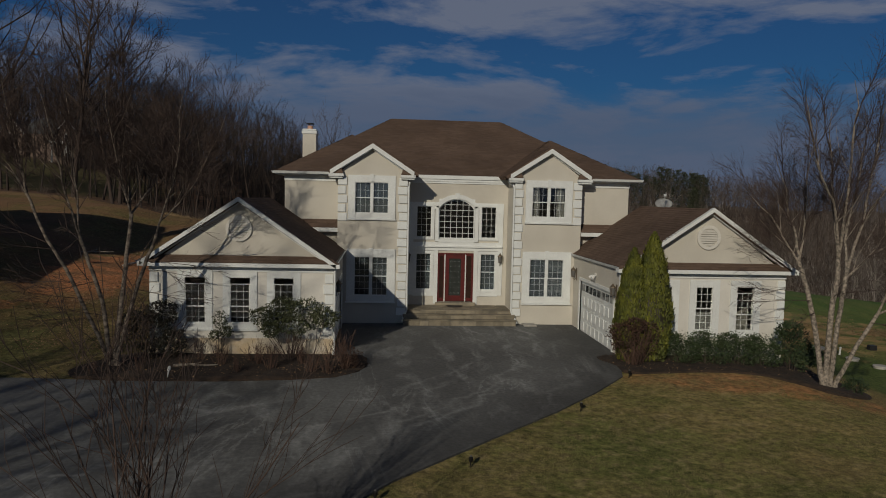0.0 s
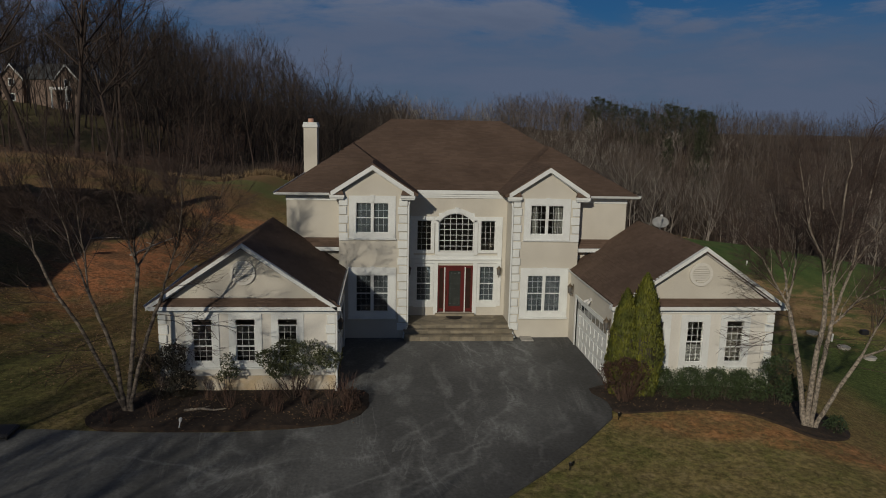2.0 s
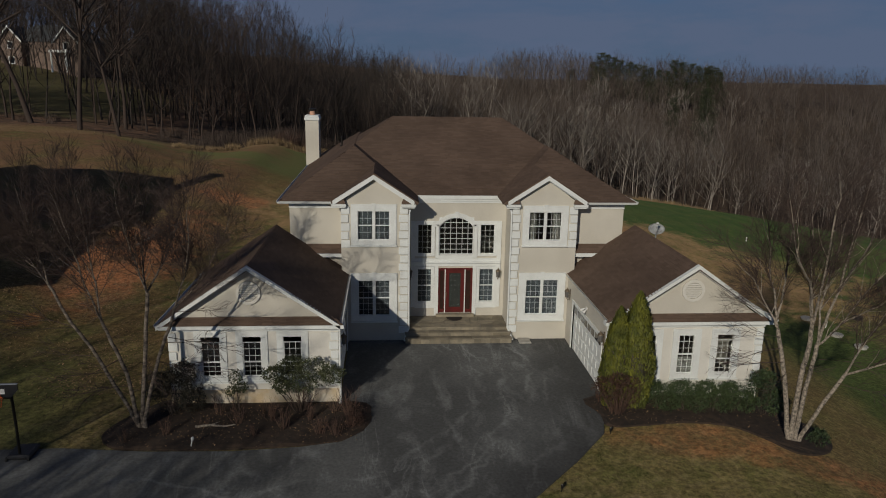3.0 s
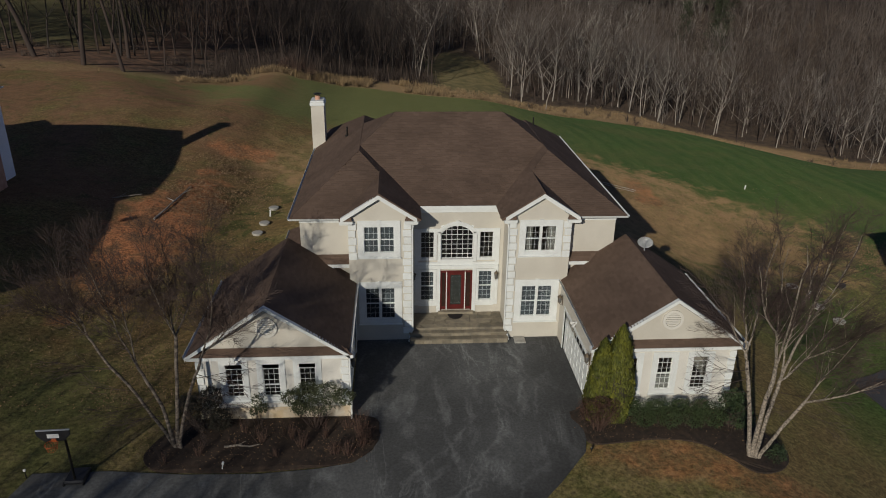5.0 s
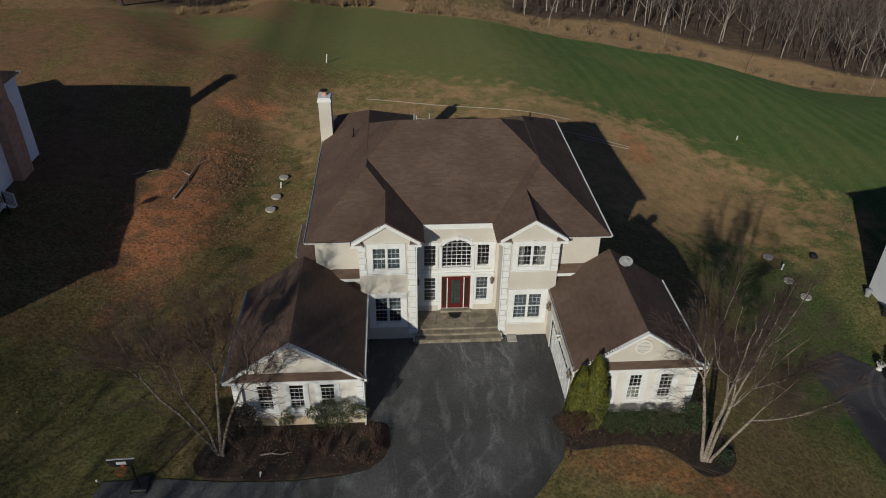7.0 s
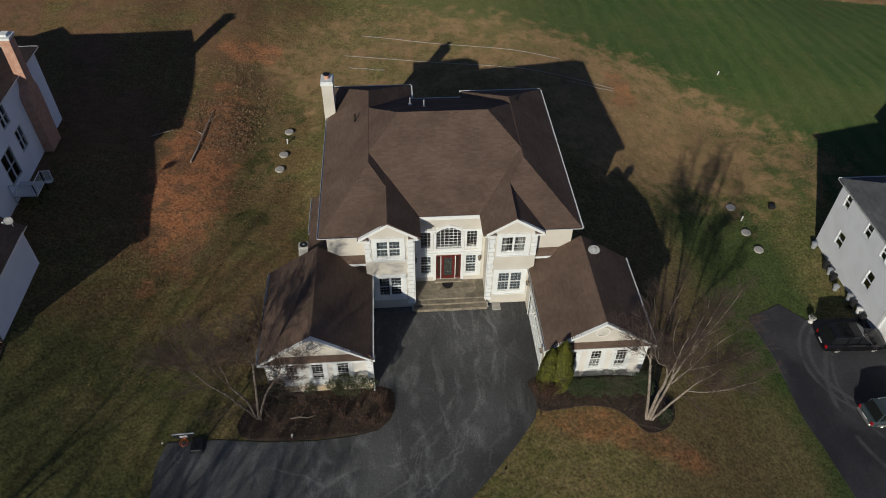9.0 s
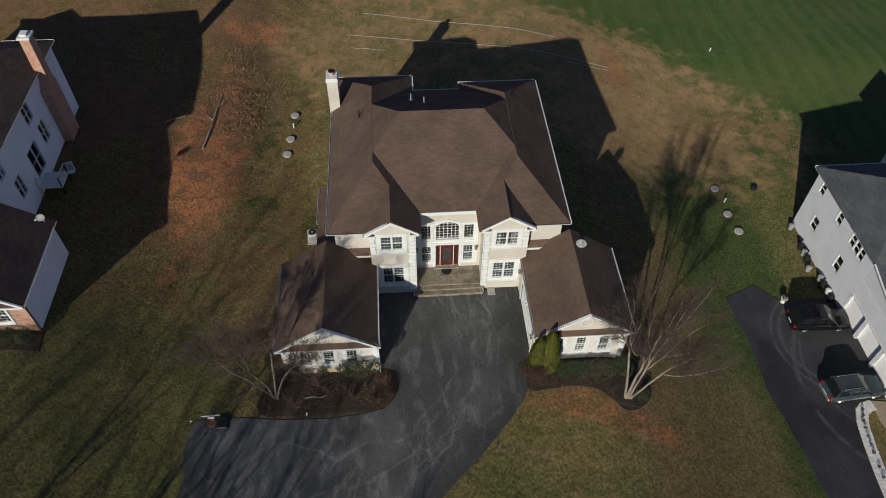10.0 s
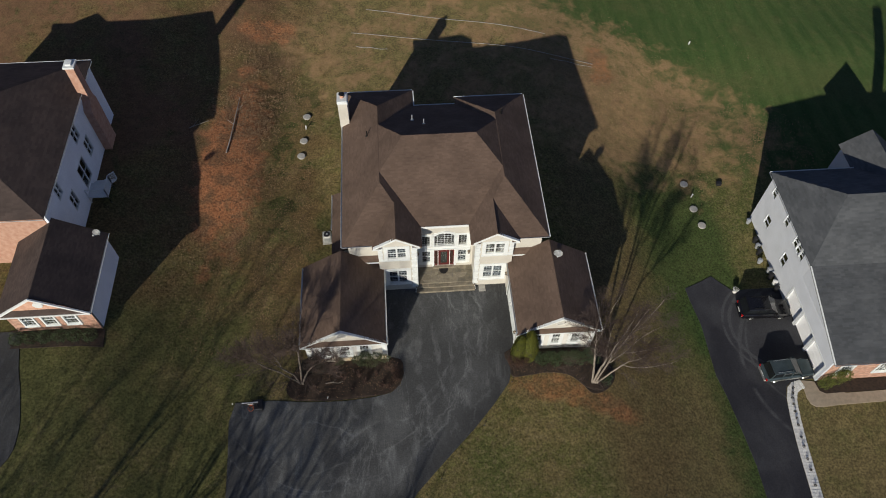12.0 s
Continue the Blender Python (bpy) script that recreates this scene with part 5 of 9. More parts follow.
    gutter(house, (xr + 3.46, y0 - 0.3, ze + 0.03), (xr + 3.46, 0.4 if s < 0 else y1, ze + 0.03), (1, 0, 0))
    bm = bmesh.new()
    xi = x_in + (0.05 if s < 0 else -0.05)
    tube(bm, [(xr - s * 3.5, y0 - 0.15, ze - 0.08), (xi, y0 - 0.06, ze - 0.4), (xi, y0 - 0.06, 0.15), (xi, y0 - 0.3, 0.0)], [0.045] * 4, 6)
    part("downspout", bm, M["trim"], house)
    slopes("wing_roof", house, gable(xr - 3.46, xr + 3.46, xr, y0 - 0.32, y1 + 0.05, ze, zr), M["shingle"], seed=30 + s)
    # round gable vent with louvres
    vx = xr - 0.02
    bm = bmesh.new()
    k = 28
    ring_o = [(vx + 0.47 * math.cos(2 * math.pi * i / k), 4.55 + 0.47 * math.sin(2 * math.pi * i / k)) for i in range(k)]
    ring_i = [(vx + 0.35 * math.cos(2 * math.pi * i / k), 4.55 + 0.35 * math.sin(2 * math.pi * i / k)) for i in range(k)]
    for i in range(k):
        j = (i + 1) % k
        prism(bm, [ring_o[i], ring_o[j], ring_i[j], ring_i[i]], y0 - 0.06, y0 + 0.03)
    v = part("gable_vent", bm, M["stucco_light"], house, "round cream louvred gable vent")
    for i in range(8):
        z = 4.55 - 0.31 + i * 0.0886
        w = math.sqrt(max(0.01, 0.35 ** 2 - (z - 4.55) ** 2))
        bm = bmesh.new()
        t = [(y0 - 0.035, z), (y0 + 0.015, z + 0.05)]
        box(bm, vx - w, vx + w, y0 - 0.03, y0 + 0.012, z, z + 0.06)
        part("slat", bm, M["stucco_light"], v)


wing(-1)
wing(1)

# low side bump-out on the garden side
bm = bmesh.new()
box(bm, -9.65, -8.2, 2.6, 8.6, FOOT, 2.9)
part("side_bay", bm, M["stucco"], house)
slopes("side_bay_roof", house, [([(-9.95, 2.3, 2.9), (-9.95, 8.9, 2.9), (-8.2, 8.9, 3.6), (-8.2, 2.3, 3.6)], ((-9.95, 2.3, 2.9), (-9.95, 8.9, 2.9)))], M["shingle"], seed=44)
gutter(house, (-9.95, 4.9, 2.9), (-9.95, 8.9, 2.9), (-1, 0, 0))


# ---- porch and steps ----
def build_porch():
    rng = random.Random(5)
    porch = thing("porch", "flagstone porch with two stone steps before the red door", "porch", (0, 0, 0))
    bm = bmesh.new()
    box(bm, -2.5, 2.5, 0.12, 1.85, -0.4, 0.525)
    part("porch_base", bm, M["mortar"], porch)
    for y0, z in ((-0.55, 0.155), (-0.21, 0.345)):
        bm = bmesh.new()
        box(bm, -2.64, 2.64, y0 + 0.02, 0.12, -0.4 if z < 0.2 else 0.15, z)
        part("step_base", bm, M["mortar"], porch)

    def slab(x0, x1, y0, y1, z, t):
        bm = bmesh.new()
        soft_box(bm, x0, x1, y0, y1, z, z + t, 0.012)
        part("flagstone", bm, M["stone"], porch)

    for y0, y1, z in ((-0.58, -0.21, 0.156), (-0.24, 0.11, 0.346)):
        x = -2.66
        while x < 2.6:
            w = min(rng.uniform(0.75, 1.25), 2.66 - x)
            if 2.66 - x - w < 0.4:
                w = 2.66 - x
            slab(x + 0.006, x + w - 0.006, y0, y1, z, 0.045)
            x += w
    for z0, y in ((0.0, -0.55), (0.2, -0.21), (0.39, 0.12)):   # stone facing of the risers
        x = -2.62
        while x < 2.55:
            w = min(rng.uniform(0.35, 0.8), 2.62 - x)
            bm = bmesh.new()
            soft_box(bm, x + 0.006, x + w - 0.006, y - 0.012, y + 0.02, z0 - (0.15 if z0 == 0 else 0), z0 + 0.14, 0.006)
            part("riser_stone", bm, M["stone"], porch)
            x += w
    nx, ny = 8, 4
    gx = [[-2.5 + 5.0 * i / nx + (rng.uniform(-0.2, 0.2) if 0 < i < nx else 0) for i in range(nx + 1)] for j in range(ny + 1)]
    gy = [[0.08 + 1.77 * j / ny + (rng.uniform(-0.14, 0.14) if 0 < j < ny else 0) for i in range(nx + 1)] for j in range(ny + 1)]
    for j in range(ny):
        i = 0
        while i < nx:
            span = 2 if rng.random() < 0.35 and i < nx - 1 else 1
            q = [(gx[j][i], gy[j][i]), (gx[j][i + span], gy[j][i + span]), (gx[j + 1][i + span], gy[j + 1][i + span]), (gx[j + 1][i], gy[j + 1][i])]
            c = (sum(p[0] for p in q) / 4, sum(p[1] for p in q) / 4)
            q = [(c[0] + (x - c[0]) * 0.965, c[1] + (y - c[1]) * 0.955) for x, y in q]
            bm = bmesh.new()
            lo = [bm.verts.new((x, y, 0.52)) for x, y in q]
            h = 0.552 + rng.uniform(0, 0.006)
            hi = [bm.verts.new((x, y, h)) for x, y in q]
            bm.faces.new(hi)
            for k in range(4):
                bm.faces.new((lo[k], lo[(k + 1) % 4], hi[(k + 1) % 4], hi[k]))
            part("flagstone", bm, M["stone"], porch)
            i += span
    bm = bmesh.new()
    box(bm, -1.0, 0.98, 1.60, 1.85, 0.50, 0.69)
    part("threshold", bm, M["stone"], porch, "stone threshold block")


build_porch()
bm = bmesh.new()
k = 18
prism(bm, [(0.42 * math.cos(math.pi * i / k), 0.55 * math.sin(math.pi * i / k)) for i in range(k + 1)], 0, 0.02, pose(-0.06, 1.57, 0.562, 90, 0, 0))
solo("doormat", bm, M["black_plastic"], "black half-round rubber doormat on the porch", "doormat")
lantern((2.18, 1.85, 2.85), 0)
lantern((-2.36, 1.85, 2.85), 0)
lantern((5.45, -0.55, 2.45), -90, "dark bronze wall lantern beside the garage door")
lantern((5.45, -6.3, 2.35), -90, "dark bronze wall lantern beside the garage door")
flood = thing("flood_light", "white twin security flood light above the garage door", "flood light", (5.45, -3.55, 2.72))
bm = bmesh.new()
soft_box(bm, -0.05, 0.0, -0.09, 0.09, -0.07, 0.07, 0.015)
part("back_plate", bm, M["white_plastic"], flood)
for k in (-1, 1):
    bm = bmesh.new()
    tube(bm, [(-0.04, k * 0.05, -0.02), (-0.09, k * 0.11, -0.04), (-0.17, k * 0.16, -0.10), (-0.23, k * 0.19, -0.14)], [0.02, 0.035, 0.06, 0.068], 12)
    part("lamp_head", bm, M["white_plastic"], flood)
lantern((-5.45, -6.2, 2.35), 90, "dark bronze wall lantern on the shaded wing wall")
bm = bmesh.new()
soft_box(bm, -0.3, 0.3, -0.35, 0.35, 0.0, 0.07, 0.02)
solo("splash_block", bm, M["concrete"], "pale concrete splash block under the downspout", "splash block", (3.3, -0.38, -0.06))


def satellite_dish(at, turn, size, label):
    d = thing("satellite_dish", label, "satellite dish", at, "satellite dishes", turn)
    bm = bmesh.new()
    tube(bm, [(0, 0, -0.3), (0, 0, 0.35), (0, -0.08, 0.5)], [0.03] * 3, 8)
    part("mast", bm, M["grey_metal"], d)
    bm = bmesh.new()
    tilt = pose(0, -0.14, 0.50, 52, 0, 0)
    rings = []
    for r in range(6):
        rad = size * r / 5
        rings.append([bm.verts.new(tilt @ Vector((rad * 1.3 * math.cos(a), rad * math.sin(a), 0.22 * (rad / size) ** 2 * size))) for a in (2 * math.pi * i / 24 for i in range(24))] if r else [bm.verts.new(tilt @ Vector((0, 0, 0)))])
    for i in range(24):
        j = (i + 1) % 24
        bm.faces.new((rings[0][0], rings[1][i], rings[1][j]))
        for a, b in zip(rings[1:], rings[2:]):
            bm.faces.new((a[i], b[i], b[j], a[j]))
    bmesh.ops.solidify(bm, geom=bm.faces[:], thickness=0.015)
    part("reflector", bm, M["dish_grey"], d, smooth=True)
    bm = bmesh.new()
    tube(bm, [tilt @ Vector((0, -size, 0.15)), tilt @ Vector((0, -size * 0.7, 0.6)), tilt @ Vector((0, -size * 0.3, 0.75))], [0.015] * 3, 6)
    soft_box(bm, -0.06, 0.06, -0.05, 0.05, -0.05, 0.05, 0.01, tilt @ pose(0, -size * 0.25, 0.75))
    part("feed_arm", bm, M["dish_grey"], d)


satellite_dish((9.42, -0.72, 5.28), -18, 0.30, "grey oval satellite dish on the garage wing ridge")


# ---- plants ----
def leaf(bm, c, size, rng, up=0.3, aspect=0.5):
    """One small folded leaf at c."""
    d = Vector((rng.gauss(0, 1), rng.gauss(0, 1), rng.gauss(up, 0.8))).normalized()
    w = d.cross(Vector((rng.gauss(0, 1), rng.gauss(0, 1), rng.gauss(0, 1)))).normalized()
    n = d.cross(w) * size * 0.12
    a = bm.verts.new(c)
    b = bm.verts.new(c + d * size * 0.5 + w * size * aspect * 0.5 + n)
    e = bm.verts.new(c + d * size)
    f = bm.verts.new(c + d * size * 0.5 - w * size * aspect * 0.5 + n)
    bm.faces.new((a, b, e, f))


def foliage(clumps, per, size, rng, up=0.3, aspect=0.5, inner=0.55):
    """Leaves scattered through the outer shell of uneven clumps (centre, radii)."""
    bm = bmesh.new()
    for c, r in clumps:
        for _ in range(per):
            d = Vector((rng.gauss(0, 1), rng.gauss(0, 1), rng.gauss(0.15, 1))).normalized()
            lump = 0.82 + 0.3 * noise.noise(d * 2.3 + Vector(c))
            s = rng.uniform(inner, 1.0) ** 0.6 * lump
            leaf(bm, Vector((c[0] + d.x * r[0] * s, c[1] + d.y * r[1] * s, c[2] + d.z * r[2] * s)), size * rng.uniform(0.6, 1.3), rng, up, aspect)
    return bm


def twig_fan(rng, n, height, spread, r0=0.012, base=0.1, forks=3, lean=(0, 0)):
    """Bare stems fanning up from the ground, each forked."""
    bm = bmesh.new()
    for _ in range(n):
        a, s = rng.uniform(0, 6.283), rng.uniform(0.1, 1)
        p = Vector((base * s * math.cos(a), base * s * math.sin(a), -0.05))
        d = Vector((spread * s * math.cos(a) + lean[0], spread * s * math.sin(a) + lean[1], 1)).normalized()
        h = height * rng.uniform(0.6, 1.05)
        pts = [p]
        for k in range(4):
            d = (d + Vector((rng.gauss(0, 0.12), rng.gauss(0, 0.12), 0.05))).normalized()
            pts.append(pts[-1] + d * h / 4)
        tube(bm, pts, [r0 * f for f in (1, 0.85, 0.65, 0.45, 0.2)], 4, False)
        for _ in range(forks):
            k = rng.randint(1, 3)
            q = pts[k]
            e = (d + Vector((rng.gauss(0, 0.5), rng.gauss(0, 0.5), 0.2))).normalized()
            m_ = q + e * h * 0.18
            tube(bm, [q, m_, m_ + (e + Vector((rng.gauss(0, 0.3), rng.gauss(0, 0.3), 0.3))).normalized() * h * 0.2], [r0 * 0.5, r0 * 0.35, r0 * 0.12], 3, False)
    return bm


def shrub(name, label, at, clumps, per, size, mat, seed, stems=6, height=0.6, group="shrubs in the beds", stem_mat="twig", up=0.3, aspect=0.5, inner=0.55):
    rng = random.Random(seed)
    t = thing(name, label, "shrub", (at[0], at[1], ground_z(*at[:2]) + 0.06), group)
    part("woody_base", twig_fan(rng, stems, height, 0.5, 0.018, 0.25), M[stem_mat], t)
    part("foliage", foliage(clumps, per, size, rng, up, aspect, inner), M[mat], t)
    return t


def bare_shrub(label, at, height, n, seed, mat="red_twig", spread=0.45, group="bare shrubs in the beds"):
    rng = random.Random(seed)
    return solo("bare_shrub", twig_fan(rng, n, height, spread, 0.011, 0.14, 4), M[mat], label, "shrub", (at[0], at[1], ground_z(*at) + 0.08), group)


# garden side bed
shrub("evergreen_shrub", "leggy evergreen shrub with olive leaves before the wing windows", (-6.9, -7.45),
      [((-1.0, 0, 1.55), (0.6, 0.45, 0.42)), ((-0.35, 0.1, 1.85), (0.7, 0.5, 0.5)), ((0.5, 0, 1.8), (0.75, 0.5, 0.5)), ((1.2, 0, 1.5), (0.6, 0.45, 0.45)), ((0.1, -0.2, 1.25), (0.9, 0.5, 0.4)), ((-0.7, -0.1, 1.1), (0.4, 0.35, 0.35))],
      720, 0.095, "leaf_olive", 11, 26, 1.5, stem_mat="birch_twig")
shrub("evergreen_shrub", "small thin evergreen shrub between two wing windows", (-9.4, -7.3), [((0, 0, 1.35), (0.32, 0.3, 0.42)), ((0.2, 0, 0.95), (0.3, 0.25, 0.25)), ((-0.2, 0, 0.8), (0.25, 0.25, 0.25))], 260, 0.085, "leaf_olive", 12, 6, 1.1)
shrub("holly_bush", "dense dark evergreen bush at the corner of the wing", (-11.7, -7.5),
      [((0, 0, 0.9), (1.0, 0.8, 0.95)), ((0.3, 0.1, 1.6), (0.7, 0.6, 0.6)), ((-0.6, 0, 1.2), (0.7, 0.6, 0.7)), ((0.7, -0.1, 0.6), (0.6, 0.6, 0.6))], 1300, 0.09, "leaf_shade", 13, 10, 1.2)
for x, y, h, n in ((-9.1, -8.5, 0.95, 16), (-7.4, -8.9, 1.1, 18), (-6.4, -8.3, 0.9, 14), (-5.6, -7.7, 0.9, 14), (-5.0, -8.0, 1.3, 22), (-8.2, -7.9, 0.7, 10), (-4.9, -8.9, 0.9, 18), (-10.4, -8.6, 0.5, 8), (-6.0, -9.3, 0.8, 22), (-8.4, -9.4, 0.6, 16), (-7.9, -8.3, 1.0, 20), (-10.0, -7.8, 0.9, 14), (-11.6, -9.2, 0.7, 14), (-12.9, -9.6, 0.6, 12), (-5.4, -9.4, 0.8, 20)):
    bare_shrub("bare russet deciduous shrub in the dark mulch", (x, y), h, n, int(-x * 10))
shrub("low_shrub", "low russet shrub at the edge of the drive", (-4.75, -8.3), [((0, 0, 0.35), (0.45, 0.45, 0.4)), ((0.1, -0.5, 0.25), (0.35, 0.35, 0.3))], 240, 0.09, "leaf_russet", 19, 10, 0.6)
bm = bmesh.new()
tube(bm, [(-0.75, 0, 0.04), (-0.2, 0.06, 0.07), (0.3, -0.03, 0.05), (0.7, 0.1, 0.05)], [0.05, 0.045, 0.035, 0.02], 6)
tube(bm, [(-0.2, 0.06, 0.07), (0.1, 0.3, 0.08)], [0.025, 0.01], 5)
solo("fallen_branch", bm, M["birch"], "pale fallen branch lying on the mulch", "branch", (-9.9, -8.75, ground_z(-9.9, -8.75) + 0.11))
# garage side bed
for x, y, h, r, seed in ((5.64, -7.55, 4.3, 0.76, 1), (6.40, -7.5, 4.9, 0.86, 2)):
    rng = random.Random(40 + seed)
    t = thing("arborvitae", "tall narrow yellow-green arborvitae beside the garage wing", "tree", (x, y, ground_z(x, y)), "arborvitae pair")
    bm = bmesh.new()
    disc(bm, 0, 0, 0, 0.4, 0.07, 0.06, 8)
    part("trunk", bm, M["bark"], t)
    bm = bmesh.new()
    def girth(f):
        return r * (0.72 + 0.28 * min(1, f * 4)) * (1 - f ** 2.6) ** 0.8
    # blackish core: the shade between the sprays is put into its colour
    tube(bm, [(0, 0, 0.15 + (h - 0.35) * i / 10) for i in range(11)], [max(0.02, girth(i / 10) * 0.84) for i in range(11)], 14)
    part("shaded_core", bm, M["leaf_shade"], t)
    bm = bmesh.new()
    for _ in range(10500):
        f = rng.random() ** 0.8
        a = rng.uniform(0, 6.283)
        w = girth(f) * rng.uniform(0.86, 1.02) * (0.93 + 0.14 * noise.noise(Vector((math.cos(a) * 1.5, math.sin(a) * 1.5, f * 6 + seed))))
        c = Vector((w * math.cos(a), w * math.sin(a), 0.1 + f * (h - 0.2)))
        o = rng.gauss(-0.15, 0.35)
        d = Vector((math.cos(a) * o + rng.gauss(0, 0.15), math.sin(a) * o + rng.gauss(0, 0.15), 1)).normalized()
        s = d.cross(Vector((math.cos(a + rng.gauss(0, 0.8)), math.sin(a), 0))).normalized() * 0.034
        z = rng.uniform(0.08, 0.17)
        v = [bm.verts.new(c - s), bm.verts.new(c + s), bm.verts.new(c + d * z + s * 0.3), bm.verts.new(c + d * z - s * 0.3)]
        bm.faces.new(v)
    part("foliage", bm, M["leaf_arbor"], t)
for k, (x, y, w, h) in enumerate(((7.4, -7.85, 0.78, 1.08), (8.5, -7.95, 0.84, 1.16), (9.6, -7.95, 0.84, 1.1), (10.6, -7.9, 0.75, 1.1))):
    shrub("hedge_bush", "clipped dark green evergreen bush of the low hedge", (x, y), [((0, 0, h * 0.55), (w, 0.7, h * 0.62)), ((0.3, -0.2, h * 0.4), (w * 0.7, 0.65, h * 0.5)), ((-0.3, 0.1, h * 0.75), (w * 0.6, 0.5, h * 0.4))], 1000, 0.075, "leaf_hedge", 60 + k, 8, 0.7, "hedge along the garage wing")
shrub("holly_bush", "glossy dark holly bush at the wing corner", (11.75, -7.9), [((0, 0, 0.9), (0.95, 0.8, 0.95)), ((-0.1, 0, 1.5), (0.6, 0.55, 0.5)), ((0.4, -0.2, 0.6), (0.7, 0.7, 0.6))], 1000, 0.10, "leaf_dark", 71, 8, 1.0)
shrub("barberry", "russet-brown barberry bush beside the drive", (5.55, -8.15), [((0, 0, 0.8), (1.1, 0.95, 0.8)), ((0.4, 0.1, 1.25), (0.7, 0.65, 0.55)), ((-0.45, -0.1, 1.15), (0.7, 0.65, 0.6)), ((0.0, -0.1, 1.5), (0.5, 0.5, 0.35))], 820, 0.085, "leaf_russet", 72, 60, 1.75, stem_mat="red_twig")
shrub("low_shrub", "low dark evergreen tuft at the birch foot", (12.9, -10.0), [((0, 0, 0.25), (0.55, 0.5, 0.35)), ((0.3, 0.4, 0.2), (0.4, 0.4, 0.3))], 420, 0.08, "leaf_dark", 73, 6, 0.3)


def limb(out, start, way, length, radius, level, top, rng, kids, wander, lift, fan=1.0):
    """A branch and, in turn, its branches: appends (points, radii, level) to out."""
    seg = 5 if level == 0 else 4 if level == 1 else 3 if level == 2 else 2
    pts, d = [Vector(start)], Vector(way).normalized()
    for k in range(seg):
        d = (d + Vector((rng.gauss(0, wander), rng.gauss(0, wander), rng.gauss(0, wander * 0.6) + lift))).normalized()
        pts.append(pts[-1] + d * length / seg)
    end = 0.25 if level < top else 0.15
    out.append((pts, [radius * (1 - (1 - end) * k / seg) for k in range(seg + 1)], level))
    if level == top:
        return
    n = kids[level]
    for i in range(n):
        f = 0.25 + 0.75 * (i + rng.random()) / n
        k = min(seg - 1, int(f * seg))
        p = pts[k].lerp(pts[k + 1], f * seg - k)
        axis = d.orthogonal().normalized()
        axis.rotate(Matrix.Rotation(rng.uniform(0, 6.283), 3, d))
        e = (d * rng.uniform(0.7, 1.1) + axis * rng.uniform(0.45, 0.95) * fan).normalized()
        limb(out, p, e, length * rng.uniform(0.42, 0.66) * (1.15 - 0.55 * f), radius * (1 - 0.7 * f) * 0.62, level + 1, top, rng, kids, wander * 1.2, lift, fan)


def limbs_mesh(name, limbs, sides, mat, keep, least=0.0025):
    """One mesh of tubes for the branches whose level is in keep."""
    verts, faces = [], []
    for pts, radii, level in limbs:
        if level not in keep:
            continue
        k = sides[level]
        base = len(verts)
        for i, p in enumerate(pts):
            d = (pts[min(i + 1, len(pts) - 1)] - pts[max(i - 1, 0)]).normalized()
            u = d.orthogonal().normalized()
            w = d.cross(u)
            for j in range(k):
                a = 2 * math.pi * j / k
                verts.append(p + max(radii[i], least if i < len(pts) - 1 else 0.0025) * (math.cos(a) * u + math.sin(a) * w))
        for i in range(len(pts) - 1):
            for j in range(k if k > 2 else 1):
                a, b = base + i * k + j, base + i * k + (j + 1) % k
                faces.append((a, b, b + k, a + k))
    data = bpy.data.meshes.new(name)
    data.from_pydata(verts, [], faces)
    data.materials.append(mat)
    data.polygons.foreach_set("use_smooth", [True] * len(data.polygons))
    return data


def sapling(at, stems, seed, label, fan, kids, mat, lift=0.035):
    """A slender clump of bare stems. stems: (lean x, lean y, length, radius)."""
    rng = random.Random(seed)
    t = thing("sapling", label, "tree", (at[0], at[1], ground_z(*at)), "birches in the beds")
    for lx, ly, length, radius in stems:
        out = []
        limb(out, (lx * 0.35, ly * 0.35, -0.15), (lx, ly, 1.0), length, radius, 0, len(kids), rng, kids, 0.115, lift, fan)
        out = [(p, r, (1 if v == 1 and r[0] > radius * 0.27 else 2 if v == 1 else v)) for p, r, v in out]
        part("stem", None, None, t, share=limbs_mesh("stem", out, (8, 5, 4, 3, 3), M[mat], (0, 1)))
        part("twig_crown", None, None, t, share=limbs_mesh("twig_crown", out, (8, 5, 3, 3, 2), M["birch_twig"], (2, 3, 4), 0.005))
    return t


def bent(points, steps=4):
    """A smooth open curve through a few points."""
    p = [Vector(q) for q in points]
    p = [2 * p[0] - p[1]] + p + [2 * p[-1] - p[-2]]
    out = []
    for a, b, c, d in zip(p, p[1:], p[2:], p[3:]):
        for i in range(steps):
            t = i / steps
            out.append(0.5 * (2 * b + (c - a) * t + (2 * a - 5 * b + 4 * c - d) * t * t + (3 * b - a - 3 * c + d) * t ** 3))
    return out + [p[-2]]


